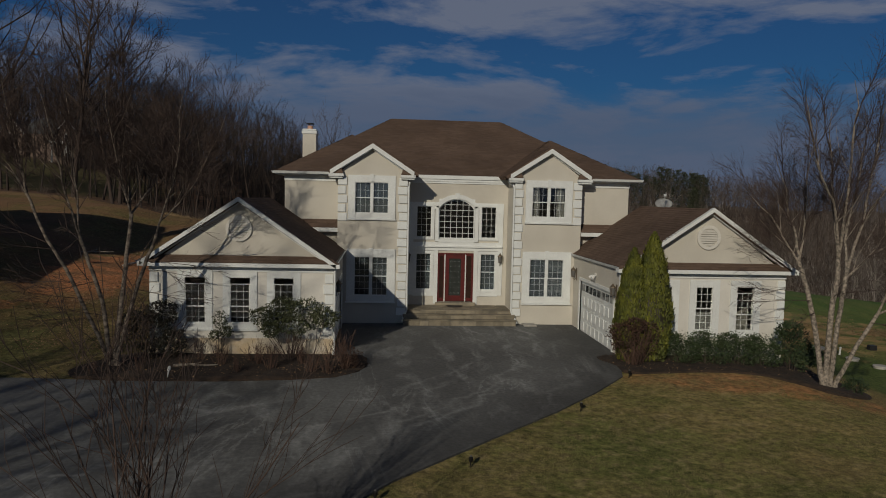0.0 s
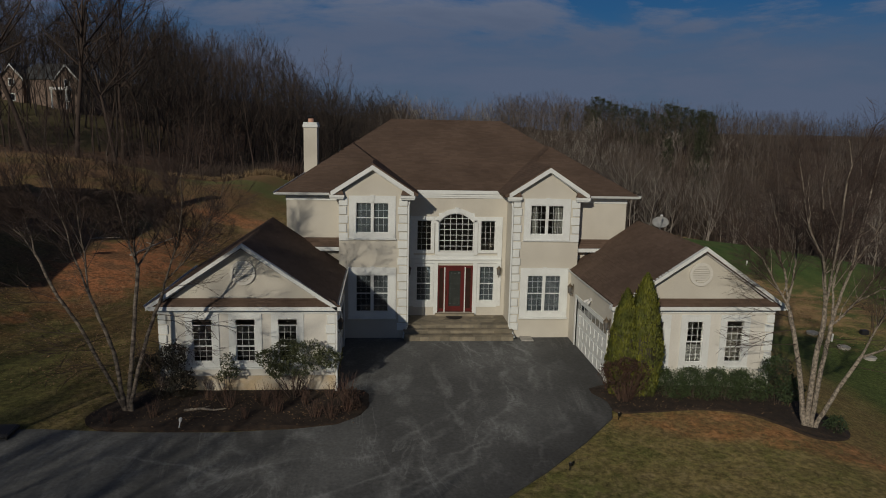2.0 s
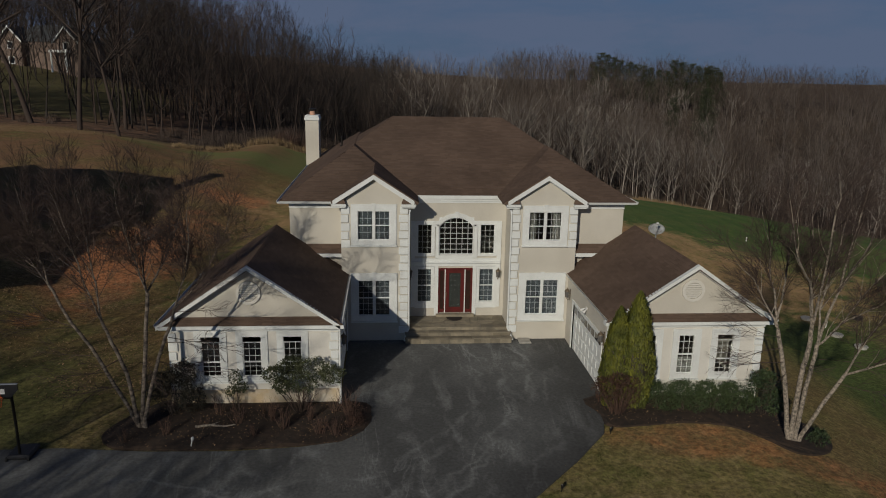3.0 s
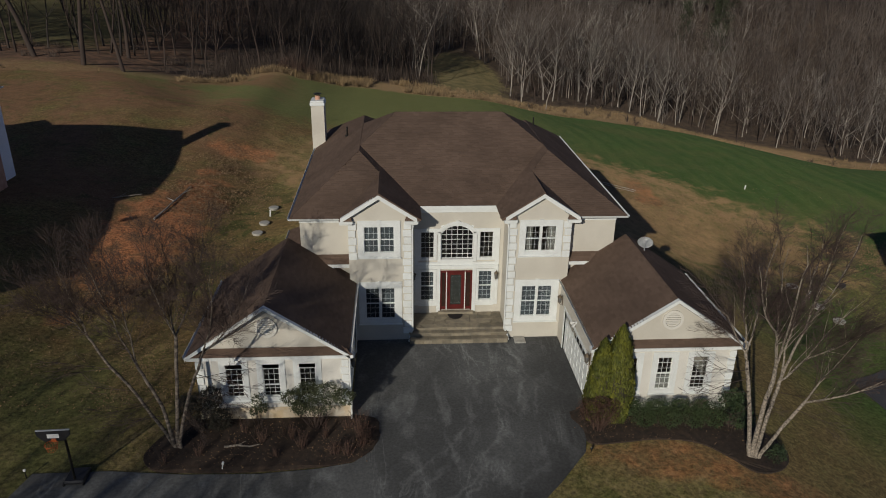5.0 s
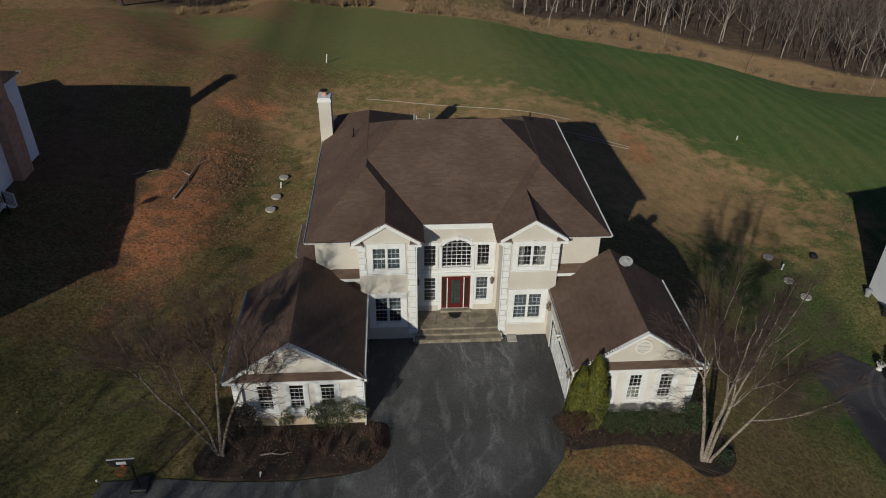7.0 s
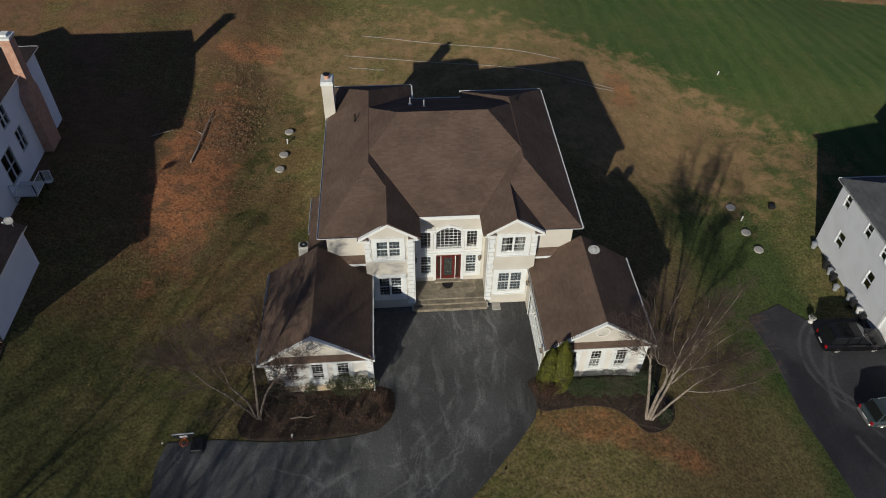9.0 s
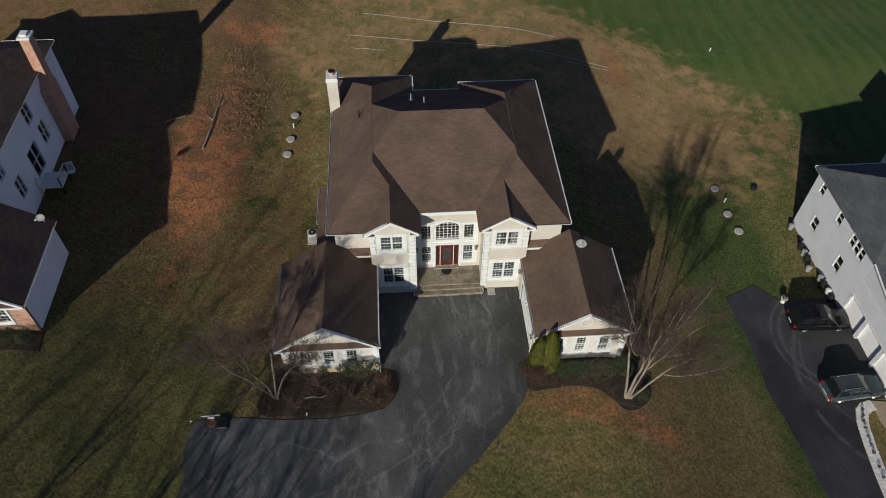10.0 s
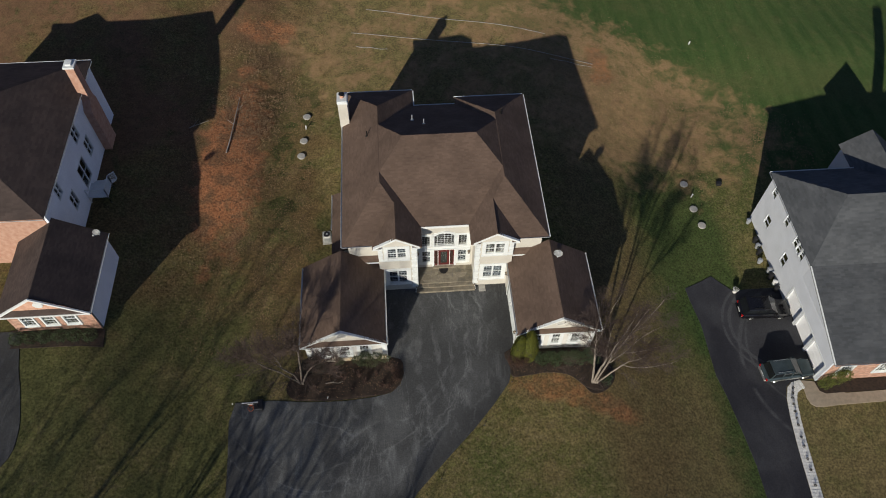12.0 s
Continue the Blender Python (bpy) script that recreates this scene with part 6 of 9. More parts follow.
def clump_birch(at, stems, seed, label, bark, low_twigs=(), leader=2.6, twigs=7):
    """A clump birch. stems: each a trunk and its pale limbs as (points, foot radius, tip radius, lean of the dark leader)."""
    rng = random.Random(seed)
    t = thing("birch_tree", label, "tree", (at[0], at[1], ground_z(*at)), "birches in the beds")
    for stem in stems:
        pale, fine = [], []
        for k, (pts, r0, r1, lean) in enumerate(stem):
            curve = bent(pts)
            n = len(curve) - 1
            curve = [p + Vector((rng.gauss(0, 0.012), rng.gauss(0, 0.012), 0)) for p in curve]
            flare = 1.25 if k == 0 else 1.0
            radii = [(r0 + (r1 - r0) * (i / n) ** 0.8) * 0.76 for i in range(n + 1)]
            radii[0] *= flare
            pale.append((curve, radii, 0 if k == 0 else 1))
            if k == 0:
                continue
            d = (curve[-1] - curve[-3]).normalized()
            for i in range(4):
                f = 0.25 + 0.65 * (i + rng.random()) / 4
                q = int(f * n)
                e = d + Vector((rng.gauss(0, 0.6), rng.gauss(0, 0.6), rng.uniform(0.0, 0.5))) + Vector(lean) * 0.5
                limb(pale, curve[q], e, rng.uniform(0.9, 1.9), radii[q] * 0.5, 1, 1, rng, (0, 0), 0.1, 0.05)
            way = (d + Vector(lean) + Vector((0, 0, 0.35))).normalized()
            tip = [curve[-1], curve[-1] + way * leader * 0.28 + Vector((rng.gauss(0, 0.06), rng.gauss(0, 0.06), 0)), curve[-1] + way * leader * 0.62 + Vector((rng.gauss(0, 0.12), rng.gauss(0, 0.12), 0.08))]
            pale.append((tip, [radii[-1] * 0.95, radii[-1] * 0.62, radii[-1] * 0.3], 1))
            limb(fine, curve[-1], way, leader * rng.uniform(0.85, 1.2), r1 * 0.55, 2, 4, rng, (0, 0, 22, 9), 0.13, 0.05, 0.85)
            for i in range(twigs):
                f = 0.3 + 0.7 * (i + rng.random()) / twigs
                p = curve[min(n, int(f * n))]
                e = d + Vector((rng.gauss(0, 0.55), rng.gauss(0, 0.55), rng.uniform(0.0, 0.6))) + Vector(lean) * 0.6
                limb(fine, p, e, leader * rng.uniform(0.45, 0.95), 0.014, 2, 4, rng, (0, 0, 13, 8), 0.14, 0.04, 0.9)
        part("stem", None, None, t, share=limbs_mesh("stem", pale, (10, 7), M[bark], (0, 1)), label="pale peeling birch stem")
        part("twig_crown", None, None, t, share=limbs_mesh("twig_crown", fine, (8, 5, 4, 3, 2), M["birch_twig"], (2, 3, 4), 0.0043))
    low = []
    for p, way, length in low_twigs:
        limb(low, p, way, length, 0.016, 2, 4, rng, (0, 0, 8, 4), 0.12, -0.01, 0.7)
    part("low_twig_growth", None, None, t, share=limbs_mesh("low_twig_growth", low, (8, 5, 4, 3, 2), M["birch_twig"], (2, 3, 4), 0.006), kind="stuff")
    return t


UP = (0, 0, 0)
clump_birch((11.85, -10.0), [
    [([(-0.12, 0.0, -0.15), (-0.25, 0.05, 0.5), (-0.35, 0.5, 2.42), (-0.42, 1.1, 3.75), (-0.38, 1.5, 4.28)], 0.14, 0.095, UP),
     ([(-0.38, 1.5, 4.28), (-0.7, 1.6, 4.77), (-1.28, 1.9, 5.91)], 0.06, 0.035, (-0.75, -0.1, -0.2)),
     ([(-0.38, 1.5, 4.28), (-0.49, 1.7, 5.39), (-0.54, 2.1, 5.94), (-0.33, 2.7, 6.99)], 0.065, 0.035, (-0.3, 0, 0)),
     ([(-0.38, 1.5, 4.28), (-0.03, 1.9, 5.22), (0.36, 2.5, 6.26), (0.68, 3.0, 7.61)], 0.065, 0.035, UP)],
    [([(-0.04, 0.0, -0.15), (-0.1, 0.0, 0.5), (-0.02, 0.0, 2.7), (0.1, 0.0, 3.82), (0.1, 0.0, 4.55)], 0.155, 0.10, UP),
     ([(0.1, 0.0, 4.55), (-0.37, -0.4, 6.18), (-1.26, -0.9, 7.3), (-1.79, -1.2, 8.49)], 0.07, 0.035, (-0.1, 0, 0)),
     ([(0.1, 0.0, 4.55), (-0.2, -0.15, 5.7), (-0.3, -0.1, 6.83), (-0.31, 0.1, 8.2)], 0.06, 0.035, UP),
     ([(0.1, 0.0, 4.55), (-0.01, -0.3, 5.46), (-0.17, -0.7, 6.93), (-0.31, -1.0, 9.0)], 0.075, 0.04, UP)],
    [([(0.08, -0.05, -0.15), (0.05, -0.05, 0.4), (0.12, -0.2, 2.4), (0.42, 0.0, 3.94)], 0.13, 0.095, UP),
     ([(0.42, 0.0, 3.94), (0.62, 0.4, 5.54), (1.21, 0.8, 7.17), (1.64, 1.2, 8.46)], 0.06, 0.035, UP),
     ([(0.42, 0.0, 3.94), (1.01, 0.5, 4.91), (1.7, 1.0, 5.92), (3.02, 1.8, 7.04), (3.69, 2.2, 8.13)], 0.085, 0.04, (0.1, 0, 0)),
     ([(1.55, 0.9, 5.7), (1.83, 1.0, 7.39), (2.14, 1.1, 8.95)], 0.055, 0.035, UP),
     ([(0.42, 0.0, 3.9), (0.65, 0.0, 4.1), (1.57, 0.4, 4.69), (2.65, 1.0, 5.55), (3.25, 1.2, 6.01)], 0.065, 0.03, (0.3, 0, -0.1)),
     ([(1.5, 0.38, 4.65), (2.5, 0.1, 5.3), (3.2, 0.0, 5.9)], 0.045, 0.025, (0.4, 0, -0.2))],
    [([(0.14, -0.05, -0.15), (0.4, 0.0, 0.4), (1.02, 0.1, 1.41), (1.9, 0.3, 2.6)], 0.12, 0.085, UP),
     ([(1.9, 0.3, 2.6), (2.16, 0.0, 3.81), (2.4, -0.4, 4.89)], 0.06, 0.03, (0.2, 0, 0)),
     ([(1.9, 0.3, 2.6), (2.58, -0.2, 3.1), (3.49, -0.5, 3.6), (4.6, -0.7, 4.4)], 0.065, 0.025, (0.4, 0, -0.1))],
], 3, "pale multi-stemmed bare birch in the mulched bed", "birch",
    [((-0.5, 0.8, 3.5), (-1, -0.3, 0.05), 2.8), ((-0.45, 0.6, 3.0), (-1, 0.1, -0.05), 2.3), ((-0.5, 0.9, 3.9), (-1, -0.6, 0.2), 3.0), ((-0.4, 0.4, 2.6), (-0.8, -0.7, 0.0), 1.8), ((0.0, 0.0, 3.2), (-0.2, -1, 0.2), 1.8), ((0.5, -0.1, 3.4), (0.9, -0.8, 0.2), 2.2), ((1.6, 0.2, 2.3), (0.7, -0.8, 0.0), 2.0), ((2.4, 0.0, 2.9), (0.9, 0.5, 0.0), 2.0)], 2.15, 12)
clump_birch((-12.45, -8.6), [
    [([(-0.22, 0.0, -0.15), (-0.4, 0.0, 0.45), (-0.81, -0.1, 1.5), (-1.57, -0.3, 3.36), (-2.2, -0.5, 4.65), (-2.59, -0.7, 5.9)], 0.115, 0.06, UP),
     ([(-2.59, -0.7, 5.9), (-2.7, -0.8, 6.74), (-2.89, -1.0, 8.03)], 0.045, 0.025, UP),
     ([(-2.5, -0.65, 5.6), (-2.89, -0.7, 6.37), (-3.56, -0.6, 6.94)], 0.04, 0.022, (-0.3, 0, 0))],
    [([(-0.16, 0.0, -0.15), (-0.3, -0.05, 0.54), (-0.48, -0.2, 2.34), (-0.78, -0.45, 3.6), (-1.0, -0.6, 4.5)], 0.125, 0.07, UP),
     ([(-1.0, -0.6, 4.5), (-1.25, -0.8, 5.6), (-1.5, -1.0, 7.0), (-1.65, -1.2, 8.05)], 0.05, 0.025, UP),
     ([(-1.0, -0.6, 4.5), (-1.02, -0.7, 5.6), (-1.1, -0.8, 6.9), (-1.12, -0.9, 7.9)], 0.045, 0.025, UP)],
    [([(-0.06, 0.0, -0.15), (-0.1, 0.0, 0.8), (0.12, 0.1, 2.72), (0.27, 0.4, 5.2)], 0.13, 0.085, UP),
     ([(0.27, 0.4, 5.2), (0.08, 0.0, 6.52), (-0.02, -0.6, 8.02)], 0.05, 0.025, UP),
     ([(0.27, 0.4, 5.2), (0.22, 0.4, 6.08), (0.31, 0.4, 7.81)], 0.055, 0.028, UP),
     ([(0.27, 0.4, 5.2), (0.59, 0.9, 5.87), (0.88, 1.5, 6.67), (1.16, 2.0, 7.78)], 0.055, 0.028, UP)],
    [([(0.06, -0.05, -0.15), (0.0, -0.1, 0.45), (0.76, -0.3, 2.98), (1.4, -0.6, 4.56)], 0.12, 0.07, UP),
     ([(1.4, -0.6, 4.56), (1.86, -1.0, 5.74), (2.17, -1.2, 6.49), (2.42, -1.5, 7.8)], 0.05, 0.025, UP),
     ([(1.6, -0.75, 5.05), (2.02, -0.8, 5.46), (2.73, -1.0, 6.28), (3.21, -1.2, 7.2)], 0.04, 0.022, (0.2, 0, 0))],
], 8, "dull pale multi-stemmed bare birch at the bed corner", "birch_dull",
    [((-1.0, 0.1, 1.7), (-0.9, -0.5, 0.1), 1.8), ((-1.6, 0.1, 2.9), (-1, 0.2, 0.1), 2.2), ((-2.2, 0.1, 4.0), (-1, -0.4, 0.2), 2.2), ((-0.6, -0.5, 3.0), (-0.5, -1, 0.0), 1.8), ((0.2, 0.0, 3.0), (0.5, -1, 0.1), 1.8), ((0.6, 0.0, 2.7), (1, -0.4, -0.1), 2.2), ((1.0, 0.1, 3.6), (1, -0.7, 0.0), 2.4), ((0.9, 0.1, 3.4), (0.9, 0.6, -0.2), 2.0), ((1.4, 0.0, 4.6), (1, -0.4, 0.1), 2.2), ((0.4, 0.0, 2.0), (0.8, -0.8, -0.2), 1.7), ((-1.2, -0.2, 2.4), (-0.8, -0.9, 0.3), 2.0), ((-2.0, -0.4, 4.2), (-0.9, -0.5, 0.5), 2.2), ((-0.4, -0.1, 1.8), (-0.7, -0.8, 0.4), 1.6), ((-0.9, -0.5, 4.1), (-0.6, 0.6, 0.3), 2.2)], 2.1, 13)
sapling((-6.75, -24.2), [(0.04, 0.0, 4.5, 0.032), (-0.12, 0.05, 4.1, 0.026), (0.12, 0.0, 4.0, 0.026), (-0.05, -0.08, 4.3, 0.028), (0.08, 0.08, 4.1, 0.026), (-0.2, 0.0, 3.6, 0.022), (0.18, 0.02, 3.4, 0.02)], 15, "slender bare multi-stemmed sapling beside the drive", 0.4, (7, 5), "birch_twig")

# ---- small things about the garden ----
def path_light(at, white=False):
    t = thing("path_light", "white path light leaning at the drive edge" if white else "small dark metal path light beside the drive", "path light", (at[0], at[1], ground_z(*at)), "path lights")
    if white:
        bm = bmesh.new()
        tube(bm, [(0, 0, -0.05), (0.07, 0, 0.3)], [0.022, 0.022], 8)
        part("stake", bm, M["white_plastic"], t)
        bm = bmesh.new()
        tube(bm, [(0.07, 0, 0.3), (0.085, 0, 0.36), (0.1, 0, 0.44), (0.105, 0, 0.47)], [0.035, 0.05, 0.05, 0.02], 10)
        part("head", bm, M["white_plastic"], t)
        return
    bm = bmesh.new()
    tube(bm, [(0, 0, -0.05), (0.015, 0, 0.14)], [0.016, 0.016], 8)
    part("stake", bm, M["metal_dark"], t)
    bm = bmesh.new()
    tube(bm, [(0.015, 0, 0.14), (0.015, 0, 0.18), (0.015, 0, 0.23), (0.015, 0, 0.27)], [0.04, 0.05, 0.055, 0.02], 10)
    part("head", bm, M["metal_dark"], t)
    bm = bmesh.new()
    disc(bm, 0.015, 0, 0.255, 0.285, 0.03, 0.02, 10)
    part("lens", bm, M["curtain"], t, "frosted lamp lens")


path_light((-10.5, -10.05), True)
for p in ((4.85, -9.65), (2.15, -13.2), (-1.6, -17.2), (-3.8, -19.0), (15.95, -19.35)):
    path_light(p)


def well_cover(at):
    t = thing("septic_cover", "round grey concrete septic cover in the lawn", "septic cover", (at[0], at[1], ground_z(*at)), "septic covers")
    bm = bmesh.new()
    disc(bm, 0, 0, -0.1, 0.12, 0.36, 0.36, 20)
    part("riser", bm, M["concrete"], t)
    bm = bmesh.new()
    tube(bm, [(0, 0, 0.12), (0, 0, 0.15), (0, 0, 0.19)], [0.42, 0.42, 0.37], 22)
    part("lid", bm, M["concrete"], t)


for p in ((-13.3, 22.55), (-13.5, 19.05), (-13.68, 16.95), (26.75, 13.4), (26.9, 10.05), (27.2, 7.9)):
    well_cover(p)


def standpipe(at, h=0.45, tilt=0.05):
    t = thing("vent_pipe", "short white plastic vent pipe standing in the lawn", "pipe", (at[0], at[1], ground_z(*at)), "vent pipes")
    bm = bmesh.new()
    tube(bm, [(0, 0, -0.1), (tilt, 0, h)], [0.06, 0.06], 10)
    part("pipe", bm, M["white_plastic"], t)
    bm = bmesh.new()
    tube(bm, [(tilt, 0, h), (tilt, 0, h + 0.05), (tilt, 0, h + 0.09)], [0.075, 0.075, 0.03], 10)
    part("cap", bm, M["white_plastic"], t)


standpipe((-13.35, 20.85))
standpipe((27.1, 11.7))
standpipe((32.85, 34.85), 0.38)
standpipe((-11.7, 51.5), 0.95, 0.12)
bm = bmesh.new()
soft_box(bm, -0.26, 0.26, -0.2, 0.2, 0, 0.35, 0.03)
solo("utility_box", bm, M["black_plastic"], "dark green utility box on the lawn", "utility box", (30.5, 13.2, ground_z(30.5, 13.2) - 0.02))
bm = bmesh.new()
soft_box(bm, -0.4, 0.4, -0.4, 0.4, 0.06, 1.0, 0.09)
can = thing("heat_pump", "pale grey square condenser unit beside the house", "condenser", (-10.7, 5.9, ground_z(-10.7, 5.9) - 0.02), "", 4)
part("casing", bm, M["can_metal"], can)
bm = bmesh.new()
soft_box(bm, -0.5, 0.5, -0.5, 0.5, -0.05, 0.07, 0.02)
part("pad", bm, M["concrete"], can, "concrete pad")
for k in range(4):
    for i in range(7):
        bm = bmesh.new()
        box(bm, -0.3, 0.3, -0.412, -0.398, 0.2 + 0.1 * i, 0.222 + 0.1 * i, pose(0, 0, 0, 0, 0, 90 * k))
        part("louvre", bm, M["grey_metal"], can)
bm = bmesh.new()
tube(bm, [(0, 0, 0.99), (0, 0, 1.02)], [0.31, 0.31], 18)
part("fan_grille", bm, M["black_plastic"], can, "dark fan grille")
bm = bmesh.new()
tube(bm, [(0, 0, 1.015), (0, 0, 1.04)], [0.09, 0.07], 12)
part("hub", bm, M["grey_metal"], can)
bm = bmesh.new()
tube(bm, [(-0.35, -3.9, 0.12), (-0.1, -2, 0.14), (0.05, 0, 0.16), (0.2, 2, 0.12), (0.35, 4.0, 0.1)], [0.075, 0.07, 0.06, 0.05, 0.035], 8)
tube(bm, [(0.05, 0, 0.16), (-0.7, 0.6, 0.25)], [0.04, 0.015], 5)
tube(bm, [(0.2, 2, 0.12), (0.8, 2.6, 0.3)], [0.035, 0.012], 5)
solo("fallen_log", bm, M["bark_pale"], "long pale fallen trunk lying on bare soil", "log", (-20.7, 20.7, ground_z(-20.7, 20.7)))
bm = bmesh.new()
tube(bm, [(-1.3, -0.7, 0.08), (-0.3, 0, 0.12), (1.2, 0.7, 0.1)], [0.07, 0.06, 0.03], 6)
tube(bm, [(-0.3, 0, 0.12), (0.2, 0.8, 0.3)], [0.035, 0.01], 5)
solo("fallen_branch", bm, M["birch"], "pale broken branch on the leaf-strewn soil", "branch", (-24.3, 20.1, ground_z(-24.3, 20.1)))
for k, (a, b) in enumerate((((-6.7, 39.7), (14.5, 34.7)), ((-8.5, 35.5), (19.7, 30.3)), ((-7.9, 33.1), (-4.3, 32.4)), ((14.5, 30.5), (19.5, 29.8)))):
    bm = bmesh.new()
    pts = []
    for i in range(31):
        x, y = a[0] + (b[0] - a[0]) * i / 30, a[1] + (b[1] - a[1]) * i / 30 + 0.06 * math.sin(i * 0.4 + k)
        pts.append((x, y, ground_z(x, y) + 0.05))
    tube(bm, pts, [0.028] * 31, 5)
    solo("garden_hose", bm, M["concrete"], "long thin pale pipe laid across the back lawn", "pipe", group="pipes on the back lawn")


def hoop():
    t = thing("basketball_hoop", "portable basketball hoop with black backboard and orange rim", "basketball hoop", (-16.1, -10.5, ground_z(-16.1, -10.5)), "", 2)
    bm = bmesh.new()
    soft_box(bm, -0.4, 0.4, -0.15, 0.75, 0.03, 0.22, 0.06)
    part("base", bm, M["black_plastic"], t)
    for k in (-1, 1):
        bm = bmesh.new()
        tube(bm, [(k * 0.36 - 0.03, -0.12, 0.09), (k * 0.36 + 0.03, -0.12, 0.09)], [0.09, 0.09], 12)
        part("wheel", bm, M["tyre"], t)
    bm = bmesh.new()
    tube(bm, [(0, 0.05, 0.2), (0.1, -0.15, 1.4), (0.2, -0.4, 2.7)], [0.05] * 3, 8)
    part("pole", bm, M["metal_dark"], t)
    for z in (2.55, 2.85):
        bm = bmesh.new()
        tube(bm, [(0.19, -0.36, z - 0.1), (0.06, -0.72, z + 0.1)], [0.025, 0.025], 6)
        part("arm", bm, M["metal_dark"], t)
    bm = bmesh.new()
    prism(bm, [(-0.36, 2.66), (0.36, 2.66), (0.6, 2.92), (0.6, 3.12), (-0.6, 3.12), (-0.6, 2.92)], -0.77, -0.72)
    bb = part("backboard", bm, M["black_plastic"], t)
    bm = bmesh.new()
    soft_box(bm, -0.61, 0.61, -0.785, -0.705, 3.115, 3.15, 0.012)
    part("top_edge", bm, M["grey_metal"], bb, "pale grey edge strip")
    bm = bmesh.new()
    box(bm, -0.22, 0.2, -0.778, -0.771, 2.80, 2.98)
    part("target_square", bm, M["white_plastic"], bb, "white painted target")
    bm = bmesh.new()
    ring = [(0.23 * math.cos(2 * math.pi * i / 20), -1.04 + 0.23 * math.sin(2 * math.pi * i / 20), 2.72) for i in range(21)]
    tube(bm, ring, [0.016] * 21, 6, False)
    soft_box(bm, -0.08, 0.08, -0.83, -0.76, 2.66, 2.78, 0.01)
    part("rim", bm, M["orange"], t, "orange steel rim")
    bm = bmesh.new()
    for i in range(12):
        a, b = 2 * math.pi * i / 12, 2 * math.pi * (i + 1) / 12
        for p, q in ((a, b), (b, a)):
            tube(bm, [(0.22 * math.cos(p), -1.04 + 0.22 * math.sin(p), 2.71), (0.16 * math.cos(q), -1.04 + 0.16 * math.sin(q), 2.45)], [0.005, 0.005], 3, False)
    part("net", bm, M["orange"], t, "worn orange net")
    return t


marker = thing("marker_stake", "dark stake with a white cap beside the drive", "stake", (-18.15, -10.1, ground_z(-18.15, -10.1)))
bm = bmesh.new()
tube(bm, [(0, 0, -0.05), (0, 0, 0.36)], [0.025, 0.025], 8)
part("stake", bm, M["metal_dark"], marker)
bm = bmesh.new()
tube(bm, [(0, 0, 0.36), (0, 0, 0.42), (0, 0, 0.45)], [0.05, 0.055, 0.03], 10)
part("cap", bm, M["white_plastic"], marker, "white plastic cap")
hoop()


# ---- neighbouring houses ----
def siding_wall(parent, m, u0, u1, z0, z1, holes, mat, lap=0.2):
    """A wall of lapped boards with openings."""
    bm = bmesh.new()
    wall_panel(bm, u0, u1, z0, z1, 0.0, 0.2, holes, m)
    w = part("wall", bm, M[mat], parent)
    bm = bmesh.new()
    z = z0
    while z < z1 - 0.02:
        runs = [(u0, u1)]
        for h in holes:
            if h[2] - 0.12 < z + lap and z < h[3] + 0.12:
                runs = [r for a, b in runs for r in ((a, min(b, h[0] - 0.12)), (max(a, h[1] + 0.12), b)) if r[1] - r[0] > 0.05]
        for a, b in runs:
            v = [bm.verts.new(m @ Vector(q)) for q in ((a, -0.03, z), (b, -0.03, z), (b, -0.005, min(z + lap, z1)), (a, -0.005, min(z + lap, z1)), (a, 0.0, z), (b, 0.0, z))]
            bm.faces.new((v[0], v[1], v[2], v[3]))
            bm.faces.new((v[4], v[5], v[1], v[0]))
        z += lap
    part("lap_board", bm, M[mat], w, kind="stuff")
    return w


def brick_wall(parent, m, u0, u1, z0, z1, holes, mat="brick"):
    """A wall faced with rows of separate bricks, joints recessed."""
    bm = bmesh.new()
    wall_panel(bm, u0, u1, z0, z1, 0.012, 0.2, holes, m)
    w = part("wall", bm, M["mortar"], parent)
    bm = bmesh.new()
    r, z = 0, z0
    while z < z1 - 0.03:
        x = u0 - (0.11 if r % 2 else 0)
        while x < u1:
            a, b = max(x, u0) + 0.006, min(x + 0.22, u1) - 0.006
            if b - a > 0.03 and not any(h[0] - 0.1 < b and a < h[1] + 0.1 and h[2] - 0.1 < z + 0.07 and z < h[3] + 0.1 for h in holes):
                v = [bm.verts.new(m @ Vector(q)) for q in ((a, -0.004, z + 0.005), (b, -0.004, z + 0.005), (b, -0.004, z + 0.07), (a, -0.004, z + 0.07), (a, 0.012, z + 0.005), (b, 0.012, z + 0.005), (b, 0.012, z + 0.07), (a, 0.012, z + 0.07))]
                for f in ((0, 1, 2, 3), (0, 4, 5, 1), (3, 2, 6, 7)):
                    bm.faces.new([v[i] for i in f])
            x += 0.22
        z += 0.078
        r += 1
    part("brick", bm, M[mat], w, kind="stuff")
    return w


